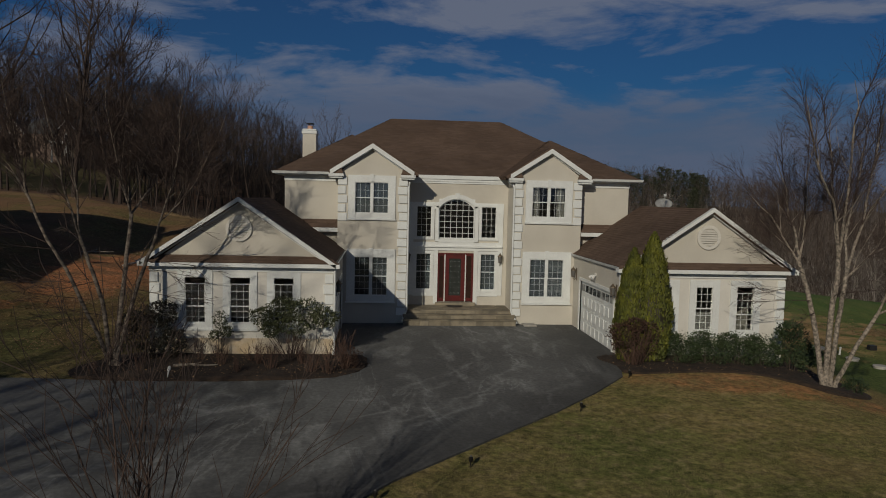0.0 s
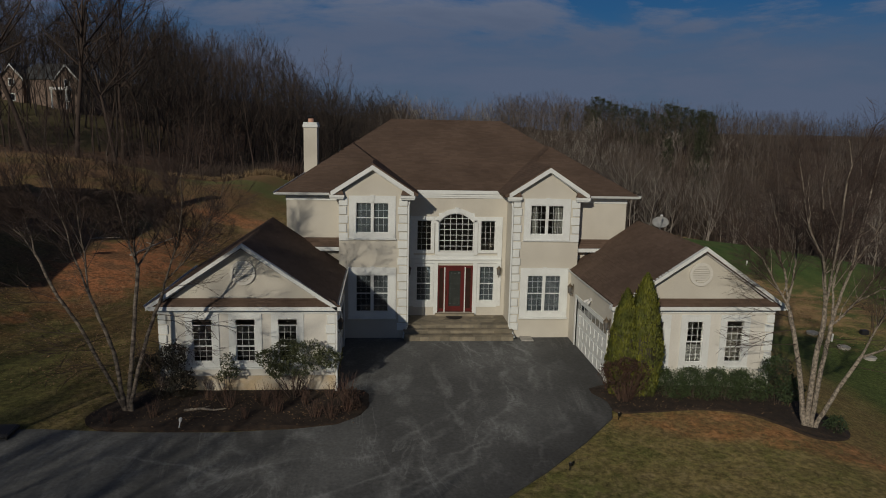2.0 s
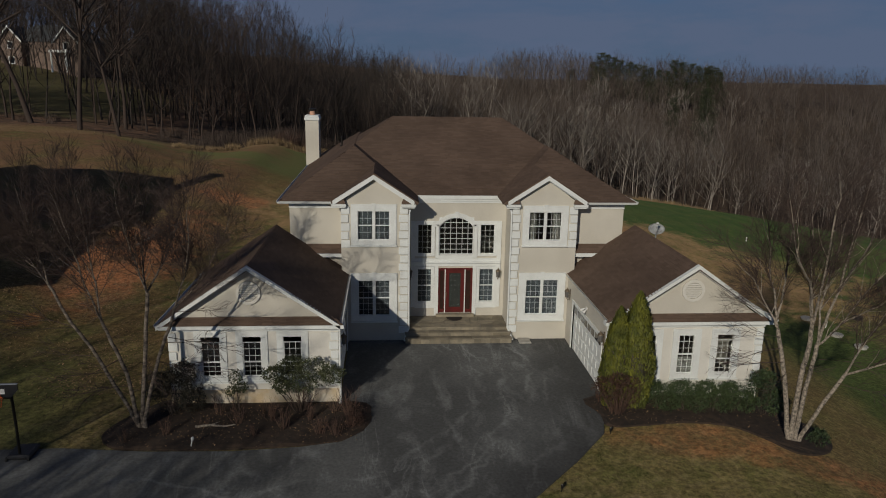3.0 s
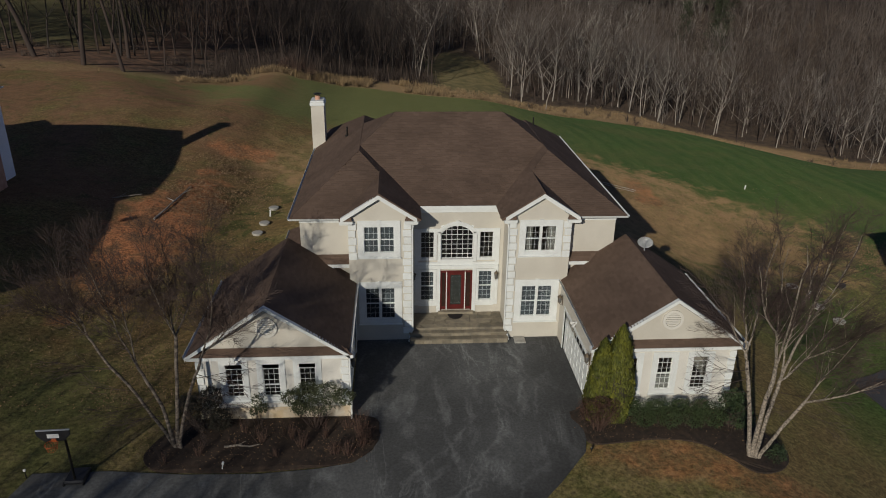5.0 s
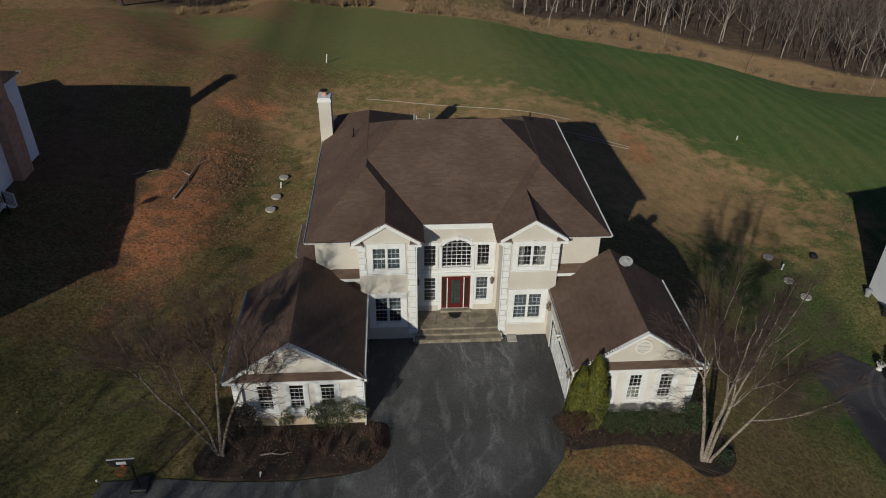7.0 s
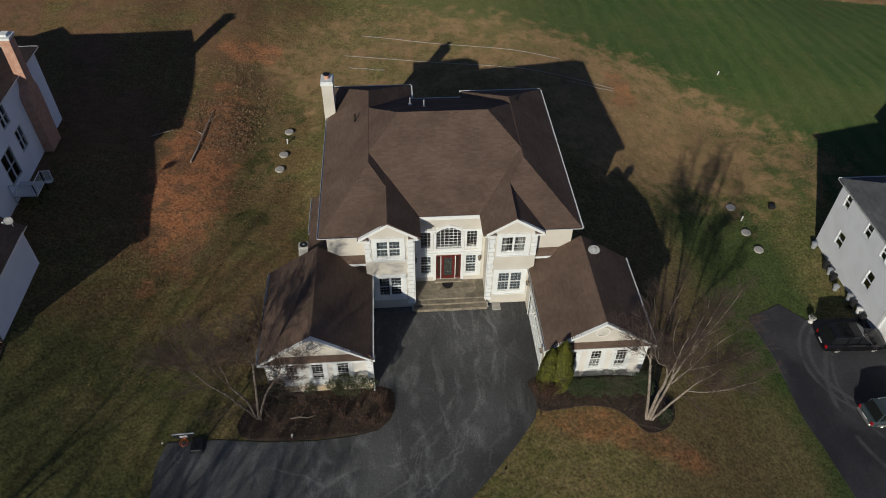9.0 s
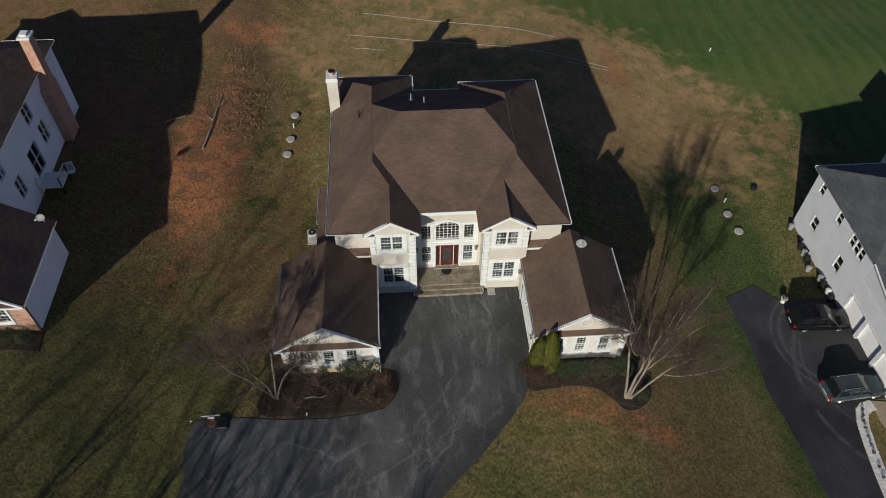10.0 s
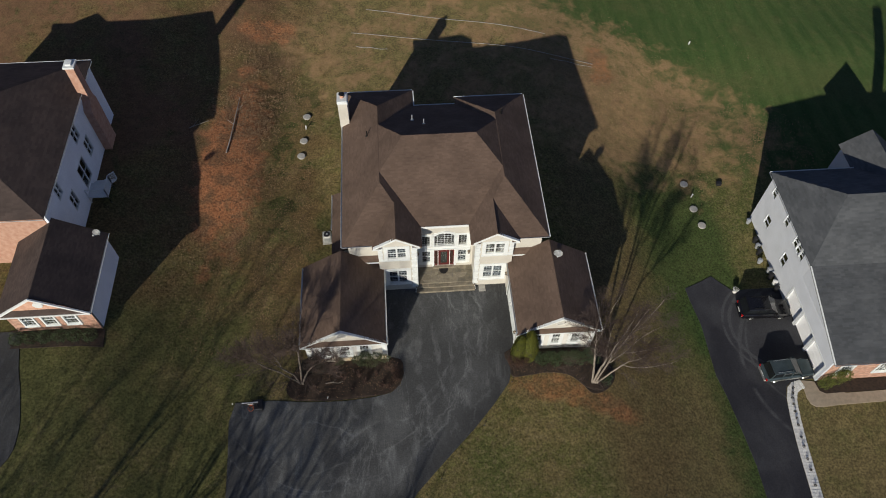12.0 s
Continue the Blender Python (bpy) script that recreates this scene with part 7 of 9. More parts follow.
def house_left():
    g = 0.75
    t = thing("house", "two-storey neighbouring house with white siding, brick front and chimney", "house", (-33.2, 10, g))
    t.matrix_basis = pose(1.05, -1.6, 2.1)
    right = side(-33.2, 0, 0, 90)           # wall facing +x: local u runs along +y
    wins = [(13.8, 15.0, 5.6, 7.2), (7.5, 8.4, 5.7, 7.0), (14.8, 15.9, 2.9, 4.7), (11.7, 13.5, 2.0, 4.5), (8.6, 9.6, 2.8, 4.5), (19.6, 20.7, 2.7, 4.6), (19.4, 20.4, 5.4, 7.0)]
    siding_wall(t, right, 4.7, 22.2, g - 1.0, 7.5, wins, "siding_white")
    for h in wins:
        window(t, right, *h, 1, 2, 2 if h[1] - h[0] > 0.9 else 1, 0.06, label="white sash window in the siding", proud=0.03, sill=False)
    bm = bmesh.new()
    box(bm, -48, -33.45, 4.7, 4.9, g - 1, 7.5)
    part("front_wall", bm, M["brick"], t)
    bm = bmesh.new()
    box(bm, -48, -33.45, 22.0, 22.2, g - 1, 7.5)
    part("rear_wall", bm, M["siding_white"], t)
    bm = bmesh.new()
    box(bm, -48, -47.8, 4.9, 22.0, g - 1, 7.5)
    part("side_wall", bm, M["siding_white"], t)
    bm = bmesh.new()
    box(bm, -47.5, -33.6, 5.2, 21.8, 4.5, 4.7)
    part("inner_floor", bm, M["interior"], t)
    slopes("main_roof", t, hip(-48.4, -32.95, 4.1, 22.6, 7.6, ((-40.8, 11.0, 11.2), (-40.8, 13.2, 11.2))), M["shingle_dark"], seed=71, tab=0.5, course=0.2)
    slopes("rear_dormer_roof", t, gable(-46.0, -42.6, -44.3, 17.0, 22.8, 7.6, 8.3), M["shingle_dark"], seed=75, tab=0.5, course=0.2)
    for a, b, o in (((-32.95, 4.1, 7.6), (-32.95, 22.6, 7.6), (1, 0, 0)), ((-48.4, 4.1, 7.6), (-32.95, 4.1, 7.6), (0, -1, 0)), ((-42.6, 22.6, 7.6), (-32.95, 22.6, 7.6), (0, 1, 0))):
        gutter(t, a, b, o)
    # brick chimney, stepped in above the eaves
    bm = bmesh.new()
    prism(bm, [(17.5, g - 1), (19.4, g - 1), (19.4, 6.0), (19.1, 6.8), (19.1, 10.5), (18.2, 10.5), (18.2, 6.8), (17.5, 6.0)], -0.75, 0.0, right)
    c = part("chimney", bm, M["brick"], t, "tall stepped brick chimney")
    bm = bmesh.new()
    box(bm, 18.1, 19.2, -0.85, 0.1, 10.5, 10.68, right)
    box(bm, 18.35, 18.95, -0.6, -0.1, 10.68, 10.85, right)
    part("crown", bm, M["trim"], c)
    bm = bmesh.new()
    box(bm, 17.4, 19.5, -0.82, 0.0, g - 1, 0.9, right)
    part("footing", bm, M["trim"], c)
    # steps and landing at the side door
    bm = bmesh.new()
    box(bm, -33.2, -31.35, 10.9, 12.6, 1.62, 1.74)
    l = part("landing", bm, M["trim"], t, "white wooden landing with railings")
    for y, z in ((12.85, 1.45), (13.1, 1.25), (13.35, 1.05), (13.6, 0.88)):
        bm = bmesh.new()
        box(bm, -33.1, -31.4, y - 0.14, y + 0.14, z - 0.04, z)
        part("tread", bm, M["trim"], l)
    for x0, y0, x1, y1, z0, z1 in ((-33.1, 10.95, -31.4, 10.95, 1.74, 1.74), (-31.4, 10.95, -31.4, 12.6, 1.74, 1.74), (-31.4, 12.6, -31.4, 13.8, 1.74, 0.85)):
        n = 8
        bm = bmesh.new()
        tube(bm, [(x0, y0, z0 + 0.95), (x1, y1, z1 + 0.95)], [0.045, 0.045], 4)
        part("handrail", bm, M["trim"], l)
        for i in range(n + 1):
            f = i / n
            x, y, z = x0 + (x1 - x0) * f, y0 + (y1 - y0) * f, z0 + (z1 - z0) * f
            bm = bmesh.new()
            tube(bm, [(x, y, z - (0.9 if i in (0, n) else 0)), (x, y, z + 0.95)], [0.05 if i in (0, n) else 0.02] * 2, 4)
            part("baluster", bm, M["trim"], l)
    # garage wing
    fw = side(0, -2.2, 0, 0)
    wh = [(-35.4, -34.45, 1.75, 3.30), (-33.75, -32.8, 1.75, 3.30), (-32.05, -31.1, 1.75, 3.30)]
    brick_wall(t, fw, -36.4, -29.75, g - 1.0, 3.85, wh)
    for h in wh:
        window(t, fw, *h, 3, 4, 1, 0.12, label="white sash window in the brick wing", proud=0.05)
    bm = bmesh.new()
    prism(bm, [(-36.4, 3.85), (-29.75, 3.85), (-33.15, 6.15)], -2.17, -2.0)
    part("gable", bm, M["brick"], t)
    bm = bmesh.new()
    k = 20
    prism(bm, [(-33.15 + 0.38 * math.cos(2 * math.pi * i / k), 4.85 + 0.38 * math.sin(2 * math.pi * i / k)) for i in range(k)], -2.24, -2.17)
    part("gable_vent", bm, M["trim"], t, "round white gable vent")
    siding_wall(t, side(-29.75, 0, 0, 90), -2.0, 4.9, g - 1.0, 3.85, [], "siding_white")
    slopes("wing_roof", t, gable(-36.8, -29.5, -33.15, -2.4, 5.15, 3.85, 6.35), M["shingle_dark"], seed=73, tab=0.34, course=0.14)
    slopes("pent_roof", t, [([(-36.7, -2.55, 3.81), (-29.6, -2.55, 3.81), (-29.9, -2.15, 4.15), (-36.4, -2.15, 4.15)], ((-36.7, -2.55, 3.81), (-29.6, -2.55, 3.81)))], M["shingle_dark"], seed=74, tab=0.5, course=0.2)
    bm = bmesh.new()
    for s in (-1, 1):
        xe = -33.15 + s * 3.65
        prism(bm, [(-33.15, 6.41), (-33.15, 6.17), (xe, 3.63), (xe, 3.87)], -2.62, -2.5)
    box(bm, -36.8, -29.5, -2.6, -2.2, 3.65, 3.79)
    part("raking_cornice", bm, M["trim"], t)
    gutter(t, (-29.5, -2.5, 3.87), (-29.5, 5.15, 3.87), (1, 0, 0))
    bm = bmesh.new()
    box(bm, -36.4, -36.2, -2.0, 4.7, g - 1, 3.85)
    part("wing_inner_wall", bm, M["brick"], t)


house_left()
satellite_dish((-28.95, 3.15, 6.42), 0, 0.25, "grey satellite dish on the neighbouring wing roof")
for k in range(6):
    x = -35.1 + k * 1.15
    shrub("foundation_bush", "low green bush along the brick wing", (x, -4.7), [((0, 0, 0.42), (0.8, 0.75, 0.55))], 900, 0.10, "leaf_hedge", 90 + k, 4, 0.3, "bushes along the brick wing")


patch("planting_bed", [(-36.2, -5.35), (-28.4, -5.5), (-28.5, -3.9), (-36.0, -3.7)], 0.05, M["mulch"], "narrow mulched bed along the brick wing", "planting bed", 0.12)


def house_right():
    g = -3.95
    t = thing("house", "two-storey neighbouring house with white siding and grey roof", "house")
    left = side(32.65, 0, 0, -90)           # wall facing -x: local u runs along -y
    def yy(y0, y1, z0, z1):
        return (-y1, -y0, z0, z1)
    wins = [yy(7.1, 7.9, 0.9, 2.2), yy(3.7, 4.5, 0.9, 2.2), yy(1.35, 2.05, 0.9, 2.2), yy(0.6, 1.3, 0.9, 2.2), yy(-0.15, 0.55, 0.9, 2.2), yy(5.8, 6.8, -2.2, -0.8), yy(1.2, 2.1, -2.2, -0.6)]
    siding_wall(t, left, -8.8, 1.4, g - 0.8, 2.45, wins, "siding")
    for h in wins:
        window(t, left, *h, 1, 2, 1, 0.04, label="plain sash window in the siding", proud=0.02, sill=False, frame_mat=M["siding"])
    doors = [yy(-3.8, -1.4, g - 0.8, -1.6), yy(-6.5, -4.1, g - 0.8, -1.6), yy(-9.3, -6.8, g - 0.8, -1.6)]
    siding_wall(t, left, 1.4, 9.7, g - 0.8, 0.35, doors, "siding")
    bm = bmesh.new()
    prism(bm, [(1.4, 0.35), (9.7, 0.35), (1.4, 2.45)], 0.0, 0.2, left)
    part("gable_wall", bm, M["siding"], t)
    for h in doors:
        bm = bmesh.new()
        for r in range(4):
            z = g - 0.02 + r * 0.585
            box(bm, h[0] - 0.02, h[1] + 0.02, 0.24, 0.29, z, z + 0.578, left)
            for k in range(4 if r < 3 else 0):
                c0 = h[0] + 0.08 + k * (h[1] - h[0] - 0.08) / 4
                box(bm, c0, c0 + (h[1] - h[0]) / 4 - 0.12, 0.234, 0.241, z + 0.1, z + 0.47, left)
        d = part("garage_door", bm, M["door_white"], t, "white panelled garage door")
        bm = bmesh.new()
        for a, b, z0, z1 in ((h[0] - 0.12, h[0], g, -1.48), (h[1], h[1] + 0.12, g, -1.48), (h[0], h[1], -1.6, -1.48)):
            box(bm, a, b, -0.04, 0.06, z0, z1, left)
        part("door_frame", bm, M["trim"], d)
        bm = bmesh.new()
        for a, b, z0, z1 in ((h[0] - 0.1, h[0], g - 0.8, -1.6), (h[1], h[1] + 0.1, g - 0.8, -1.6), (h[0] - 0.1, h[1] + 0.1, -1.6, -1.5)):
            box(bm, a, b, 0.203, 0.30, z0, z1, left)
        part("door_reveal", bm, M["trim"], d)
        for k in range(5):
            c0 = h[0] + 0.12 + k * (h[1] - h[0] - 0.12) / 5
            bm = bmesh.new()
            box(bm, c0, c0 + 0.32, 0.234, 0.242, -1.98, -1.72, left)
            part("door_pane", bm, M["dark_glass"], d)
    front_ = side(0, -9.7, 0, 0)
    wh = [(33.9, 35.0, -2.7, -1.1), (37.4, 38.5, -2.7, -1.1)]
    brick_wall(t, front_, 32.85, 40.0, g - 0.8, 0.35, wh)
    for h in wh:
        window(t, front_, *h, 3, 4, 1, 0.14, label="white sash window in the brick front", proud=0.05)
    bm = bmesh.new()
    box(bm, 40.0, 52.0, -6.2, -6.0, g - 0.8, 2.45)
    box(bm, 51.8, 52.0, -6.0, 9.0, g - 0.8, 2.45)
    box(bm, 32.85, 51.8, 8.8, 9.0, g - 0.8, 2.45)
    part("outer_walls", bm, M["siding"], t)
    bm = bmesh.new()
    box(bm, 33.0, 50, -9.3, 8.5, -1.0, -0.8)
    part("inner_floor", bm, M["interior"], t)
    # roof: hipped at the back corner, long front slope over the garage
    C, B = (32.3, -1.7, 2.6), (32.3, 9.2, 2.6)
    T1, T2 = (36.2, 3.6, 5.9), (47.5, 3.6, 5.9)
    F1, F2 = (32.3, -10.2, 0.35), (40.2, -10.2, 0.35)
    C2, E2, B2 = (40.2, -1.7, 2.6), (52.4, -1.7, 2.6), (52.4, 9.2, 2.6)
    planes = [([B, C, T1], (C, B)), ([B, B2, T2, T1], (B, B2)), ([C, E2, T2, T1], (C, E2)), ([F1, F2, C2, C], (F1, F2)), ([E2, B2, T2], (E2, B2))]
    slopes("main_roof", t, planes, M["grey_shingle"], seed=81, tab=0.5, course=0.2)
    slopes("cross_gable_roof", t, gable(38.5, 46.5, 42.5, -8.5, 3.0, 1.8, 5.3), M["grey_shingle"], seed=82, tab=0.5, course=0.2)
    bm = bmesh.new()
    prism(bm, [(38.8, 1.8), (46.2, 1.8), (42.5, 5.0)], -8.0, -7.8)
    box(bm, 38.8, 46.2, -8.0, -7.8, g - 0.8, 1.8)
    part("gable_wall", bm, M["brick"], t)
    slopes("rear_gable_roof", t, gable(40.5, 45.5, 43.0, 6.0, 12.5, 2.4, 4.4), M["grey_shingle"], seed=83, tab=0.5, course=0.2)
    bm = bmesh.new()
    box(bm, 40.8, 45.2, 9.0, 12.2, g - 0.8, 2.4)
    prism(bm, [(40.8, 2.4), (45.2, 2.4), (43.0, 4.2)], 12.0, 12.2)
    part("rear_bay", bm, M["siding"], t)
    bm = bmesh.new()
    box(bm, 44.0, 45.0, 6.2, 7.0, 3.0, 10.6)
    part("chimney", bm, M["brick"], t)
    gutter(t, (32.3, -1.7, 2.62), (32.3, 9.2, 2.62), (-1, 0, 0))
    gutter(t, (32.3, -10.2, 0.37), (40.2, -10.2, 0.37), (0, -1, 0))
    gutter(t, (32.3, 9.2, 2.62), (52.4, 9.2, 2.62), (0, 1, 0))
    bm = bmesh.new()
    tube(bm, [(32.3, -1.7, 2.66), (32.3, -10.2, 0.41)], [0.07, 0.07], 4)
    part("rake_board", bm, M["trim"], t)


house_right()
rngb = random.Random(33)
for x, y, kind in ((32.0, 5.6, "black"), (32.05, 4.9, "grey"), (31.9, 4.1, "black"), (31.7, 3.1, "grey"), (32.2, 1.9, "grey"), (32.1, 1.2, "black"), (32.3, 0.5, "white"), (32.2, -0.2, "black"), (32.1, 8.0, "grey")):
    t = thing("dustbin", kind + " plastic bin standing along the siding wall", "bin", (x, y, ground_z(x, y)), "bins along the wall", rngb.uniform(-20, 20))
    mt = {"black": M["black_plastic"], "grey": M["grey_metal"], "white": M["white_plastic"]}[kind]
    h = rngb.uniform(0.4, 0.75)
    bm = bmesh.new()
    tube(bm, [(0, 0, 0), (0, 0, h)], [0.18, 0.24], 12)
    part("body", bm, mt, t)
    bm = bmesh.new()
    tube(bm, [(0, 0, h), (0, 0, h + 0.05), (0, 0, h + 0.12)], [0.26, 0.26, 0.1], 12)
    part("lid", bm, mt, t)
t = thing("garden_urn", "white stone urn at the end of the driveway", "urn", (28.2, -0.1, ground_z(28.2, -0.1)))
bm = bmesh.new()
tube(bm, [(0, 0, 0), (0, 0, 0.08), (0, 0, 0.2), (0, 0, 0.45), (0, 0, 0.55)], [0.2, 0.2, 0.1, 0.26, 0.3], 14)
part("bowl", bm, M["white_stone"], t)
part("plant", foliage([((0, 0, 0.62), (0.25, 0.25, 0.16))], 90, 0.1, rngb), M["leaf_olive"], t)
# walk, edging stones and bush before the brick front
patch("front_walk", [(31.4, -9.6), (31.35, -11.2), (31.5, -11.85), (31.9, -12.15), (32.6, -12.2), (34.0, -12.1), (38.0, -12.05), (46.0, -12.0), (46.0, -11.0), (38.7, -11.0), (35.0, -11.05), (33.1, -11.1), (32.6, -10.8), (32.4, -10.3), (32.4, -9.75)], 0.06, M["walk_tan"], "tan concrete garden walk curving to the brick front", "path", 0.15)
patch("planting_bed", [(32.55, -9.8), (45, -9.8), (45, -10.9), (36, -10.95), (33.2, -11.0), (32.7, -10.7)], 0.07, M["mulch"], "dark mulched bed before the brick front", "planting bed", 0.15)
strip = [(31.2, -9.55), (30.45, -9.75), (29.95, -10.2), (29.55, -11.2), (29.25, -13.0), (28.95, -15.6), (28.55, -19.9), (28.25, -24.0), (28.1, -30.0)]
patch("gravel_strip", strip + [(28.95, -30), (29.1, -24), (29.4, -19.9), (29.8, -15.5), (30.1, -13.0), (30.35, -11.3), (30.65, -10.75), (31.25, -10.4)], 0.07, M["white_stone"], "band of white gravel along the neighbouring driveway", "gravel", 0.1)
edging = thing("edging", "band of white edging stones laid along the driveway", "edging", (0, 0, 0))
rngw = random.Random(4)
shared = []
for k in range(4):
    bm = bmesh.new()
    soft_box(bm, -0.14, 0.14, -0.13, 0.13, -0.08, 0.05, 0.03)
    for v in bm.verts:
        v.co += Vector((rngw.gauss(0, 0.018), rngw.gauss(0, 0.018), rngw.gauss(0, 0.01)))
    d = bpy.data.meshes.new("stone")
    bm.to_mesh(d)
    bm.free()
    d.materials.append(M["white_stone"])
    shared.append(d)
for row in (0.14, 0.43, 0.72):
    for (xa, ya), (xb, yb) in zip(strip, strip[1:]):
        length = math.hypot(xb - xa, yb - ya)
        nx, ny = -(yb - ya) / length, (xb - xa) / length
        n = max(2, int(length / (0.27 if ya > -20 else 0.4)))
        for i in range(n):
            x, y = xa + (xb - xa) * i / n + nx * row, ya + (yb - ya) * i / n + ny * row
            s = part("stone", None, None, edging, share=shared[rngw.randint(0, 3)])
            s.matrix_basis = pose(x, y, ground_z(x, y) + 0.035, 0, 0, rngw.uniform(-12, 12) + math.degrees(math.atan2(ny, nx)))
for k, y in enumerate((-10.3, -10.8, -11.25, -11.8, -12.5, -13.1, -13.7, -14.8, -15.6, -16.7, -17.6, -18.9, -20.2)):
    x = along(((-30, 28.5), (-19.9, 28.98), (-15.6, 29.38), (-13, 29.68), (-11.3, 29.95), (-10.3, 30.35), (-9, 30.6)), y)
    shrub("edging_plant", "small dark plant in the white gravel", (x, y), [((0, 0, 0.15), (0.14, 0.14, 0.15))], 90, 0.07, "leaf_shade", 700 + k, 2, 0.1, "plants in the white gravel")
shrub("yew_bush", "rounded yellow-green bush at the brick corner", (33.5, -10.25), [((-0.45, -0.1, 0.9), (0.8, 0.62, 1.0)), ((0.2, 0.0, 1.5), (0.9, 0.62, 1.2)), ((0.8, 0.05, 1.9), (0.75, 0.55, 1.0))], 1300, 0.1, "leaf_yew", 97, 6, 0.6)


# ---- cars ----
def car(name, label, at, turn, length, width, height, paint, lower, suv):
    """A parked estate or off-road car: lofted body, glazed cabin, wheels, lamps, rails. Nose along local +x."""
    t = thing(name, label, "car", at, "parked cars", turn)
    L, W, H = length / 2, width / 2, height
    belt, sill_ = H * 0.56, 0.28

    def loft(sections, mat, part_name, parent=t, smooth=True, lbl=""):
        bm = bmesh.new()
        rings = []
        for x, half, z0, z1, r in sections:
            c = [(-half, z0 + r), (-half + r * 0.7, z0), (half - r * 0.7, z0), (half, z0 + r), (half, z1 - r), (half - r, z1), (-half + r, z1), (-half, z1 - r)]
            rings.append([bm.verts.new((x, y, z)) for y, z in c])
        for a, b in zip(rings, rings[1:]):
            for i in range(8):
                bm.faces.new((a[i], a[(i + 1) % 8], b[(i + 1) % 8], b[i]))
        bm.faces.new(rings[0])
        bm.faces.new(rings[-1][::-1])
        return part(part_name, bm, mat, parent, lbl, smooth=False)

    body = loft([(-L, W * 0.86, 0.42, belt * 0.93, 0.1), (-L + 0.12, W * 0.97, 0.3, belt, 0.1), (-L * 0.4, W, sill_, belt, 0.1), (L * 0.25, W, sill_, belt, 0.1), (L * 0.36, W * 0.99, sill_, belt * 0.97, 0.1),
                 (L - 0.35, W * 0.95, 0.3, belt * 0.86, 0.12), (L - 0.05, W * 0.85, 0.34, belt * 0.74, 0.12), (L, W * 0.75, 0.4, belt * 0.66, 0.1)], M[paint], "body")
    back = -L + (0.12 if suv else 0.25)
    cabin = loft([(back, W * 0.86, belt - 0.06, belt + 0.02, 0.02), (back + 0.28, W * 0.80, belt - 0.06, H - 0.06, 0.08), (-L * 0.2, W * 0.82, belt - 0.06, H, 0.08), (L * 0.08, W * 0.80, belt - 0.06, H - 0.04, 0.08), (L * 0.46, W * 0.84, belt - 0.06, belt + 0.02, 0.02)], M["dark_glass"], "cabin_glass", lbl="dark tinted glass")
    loft([(back + 0.30, W * 0.79, H - 0.05, H + 0.012, 0.03), (-L * 0.2, W * 0.80, H - 0.04, H + 0.03, 0.03), (L * 0.06, W * 0.78, H - 0.07, H - 0.005, 0.03)], M[paint], "roof")
    for s in (-1, 1):
        for x0, x1 in ((back + 0.16, back + 0.30), (-L * 0.36, -L * 0.32), (L * 0.0, L * 0.04), (L * 0.10, L * 0.44)):
            bm = bmesh.new()
            zt = H - 0.02 if x0 < L * 0.08 else H - 0.06
            top = (x0 + 0.12 if x0 < 0 and x0 < -L * 0.5 else x0, zt)
            bot = (x0, belt - 0.02)
            if x0 > L * 0.08:
                top, bot = (L * 0.08, H - 0.05), (L * 0.45, belt - 0.01)
            tube(bm, [(bot[0], s * W * 0.865, bot[1]), (top[0], s * W * 0.795, top[1])], [0.05, 0.045], 6)
            part("pillar", bm, M[paint], t)
        bm = bmesh.new()
        box(bm, -L * 0.8, L * 0.75, s * W - 0.012, s * W + 0.018, 0.42, 0.62)
        part("side_moulding", bm, M[lower], body)
        bm = bmesh.new()
        tube(bm, [(-L * 0.62, s * W * 0.66, H + 0.03), (-L * 0.6, s * W * 0.66, H + 0.075), (-L * 0.02, s * W * 0.66, H + 0.07), (L * 0.0, s * W * 0.66, H + 0.02)], [0.018] * 4, 6)
        part("roof_rail", bm, M["metal_dark" if paint == "car_black" else "car_silver"], t)
        bm = bmesh.new()
        soft_box(bm, L * 0.3, L * 0.38, s * (W + 0.1) - 0.09, s * (W + 0.1) + 0.09, belt + 0.02, belt + 0.18, 0.03)
        part("mirror", bm, M[paint], t)
        bm = bmesh.new()
        soft_box(bm, -L - 0.01, -L + 0.16, s * W * 0.8 - 0.11, s * W * 0.8 + 0.11, belt * 0.66, belt * 0.94, 0.02)
        part("tail_lamp", bm, M["red_lens"], t, "red tail lamp")
        bm = bmesh.new()
        soft_box(bm, L - 0.14, L - 0.005, s * W * 0.66 - 0.16, s * W * 0.66 + 0.16, belt * 0.55, belt * 0.7, 0.03)
        part("headlamp", bm, M["car_silver"], t)
        for x in (-L * 0.58, L * 0.60):
            m = pose(x, s * (W - 0.11), 0.36, 90, 0, 0)
            bm = bmesh.new()
            rr = [(0.20, -0.11), (0.33, -0.115), (0.36, -0.07), (0.36, 0.07), (0.33, 0.115), (0.20, 0.11)]
            rings = [[bm.verts.new(m @ Vector((r * math.cos(2 * math.pi * i / 20), r * math.sin(2 * math.pi * i / 20), z))) for i in range(20)] for r, z in rr]
            for a, b in zip(rings, rings[1:] + rings[:1]):
                for i in range(20):
                    bm.faces.new((a[i], a[(i + 1) % 20], b[(i + 1) % 20], b[i]))
            w = part("wheel", bm, M["tyre"], t, "black rubber tyre")
            bm = bmesh.new()
            for i in range(5):
                a = 2 * math.pi * i / 5
                tube(bm, [m @ Vector((0.03 * math.cos(a), 0.03 * math.sin(a), -s * 0.08)), m @ Vector((0.2 * math.cos(a), 0.2 * math.sin(a), -s * 0.09))], [0.05, 0.035], 5)
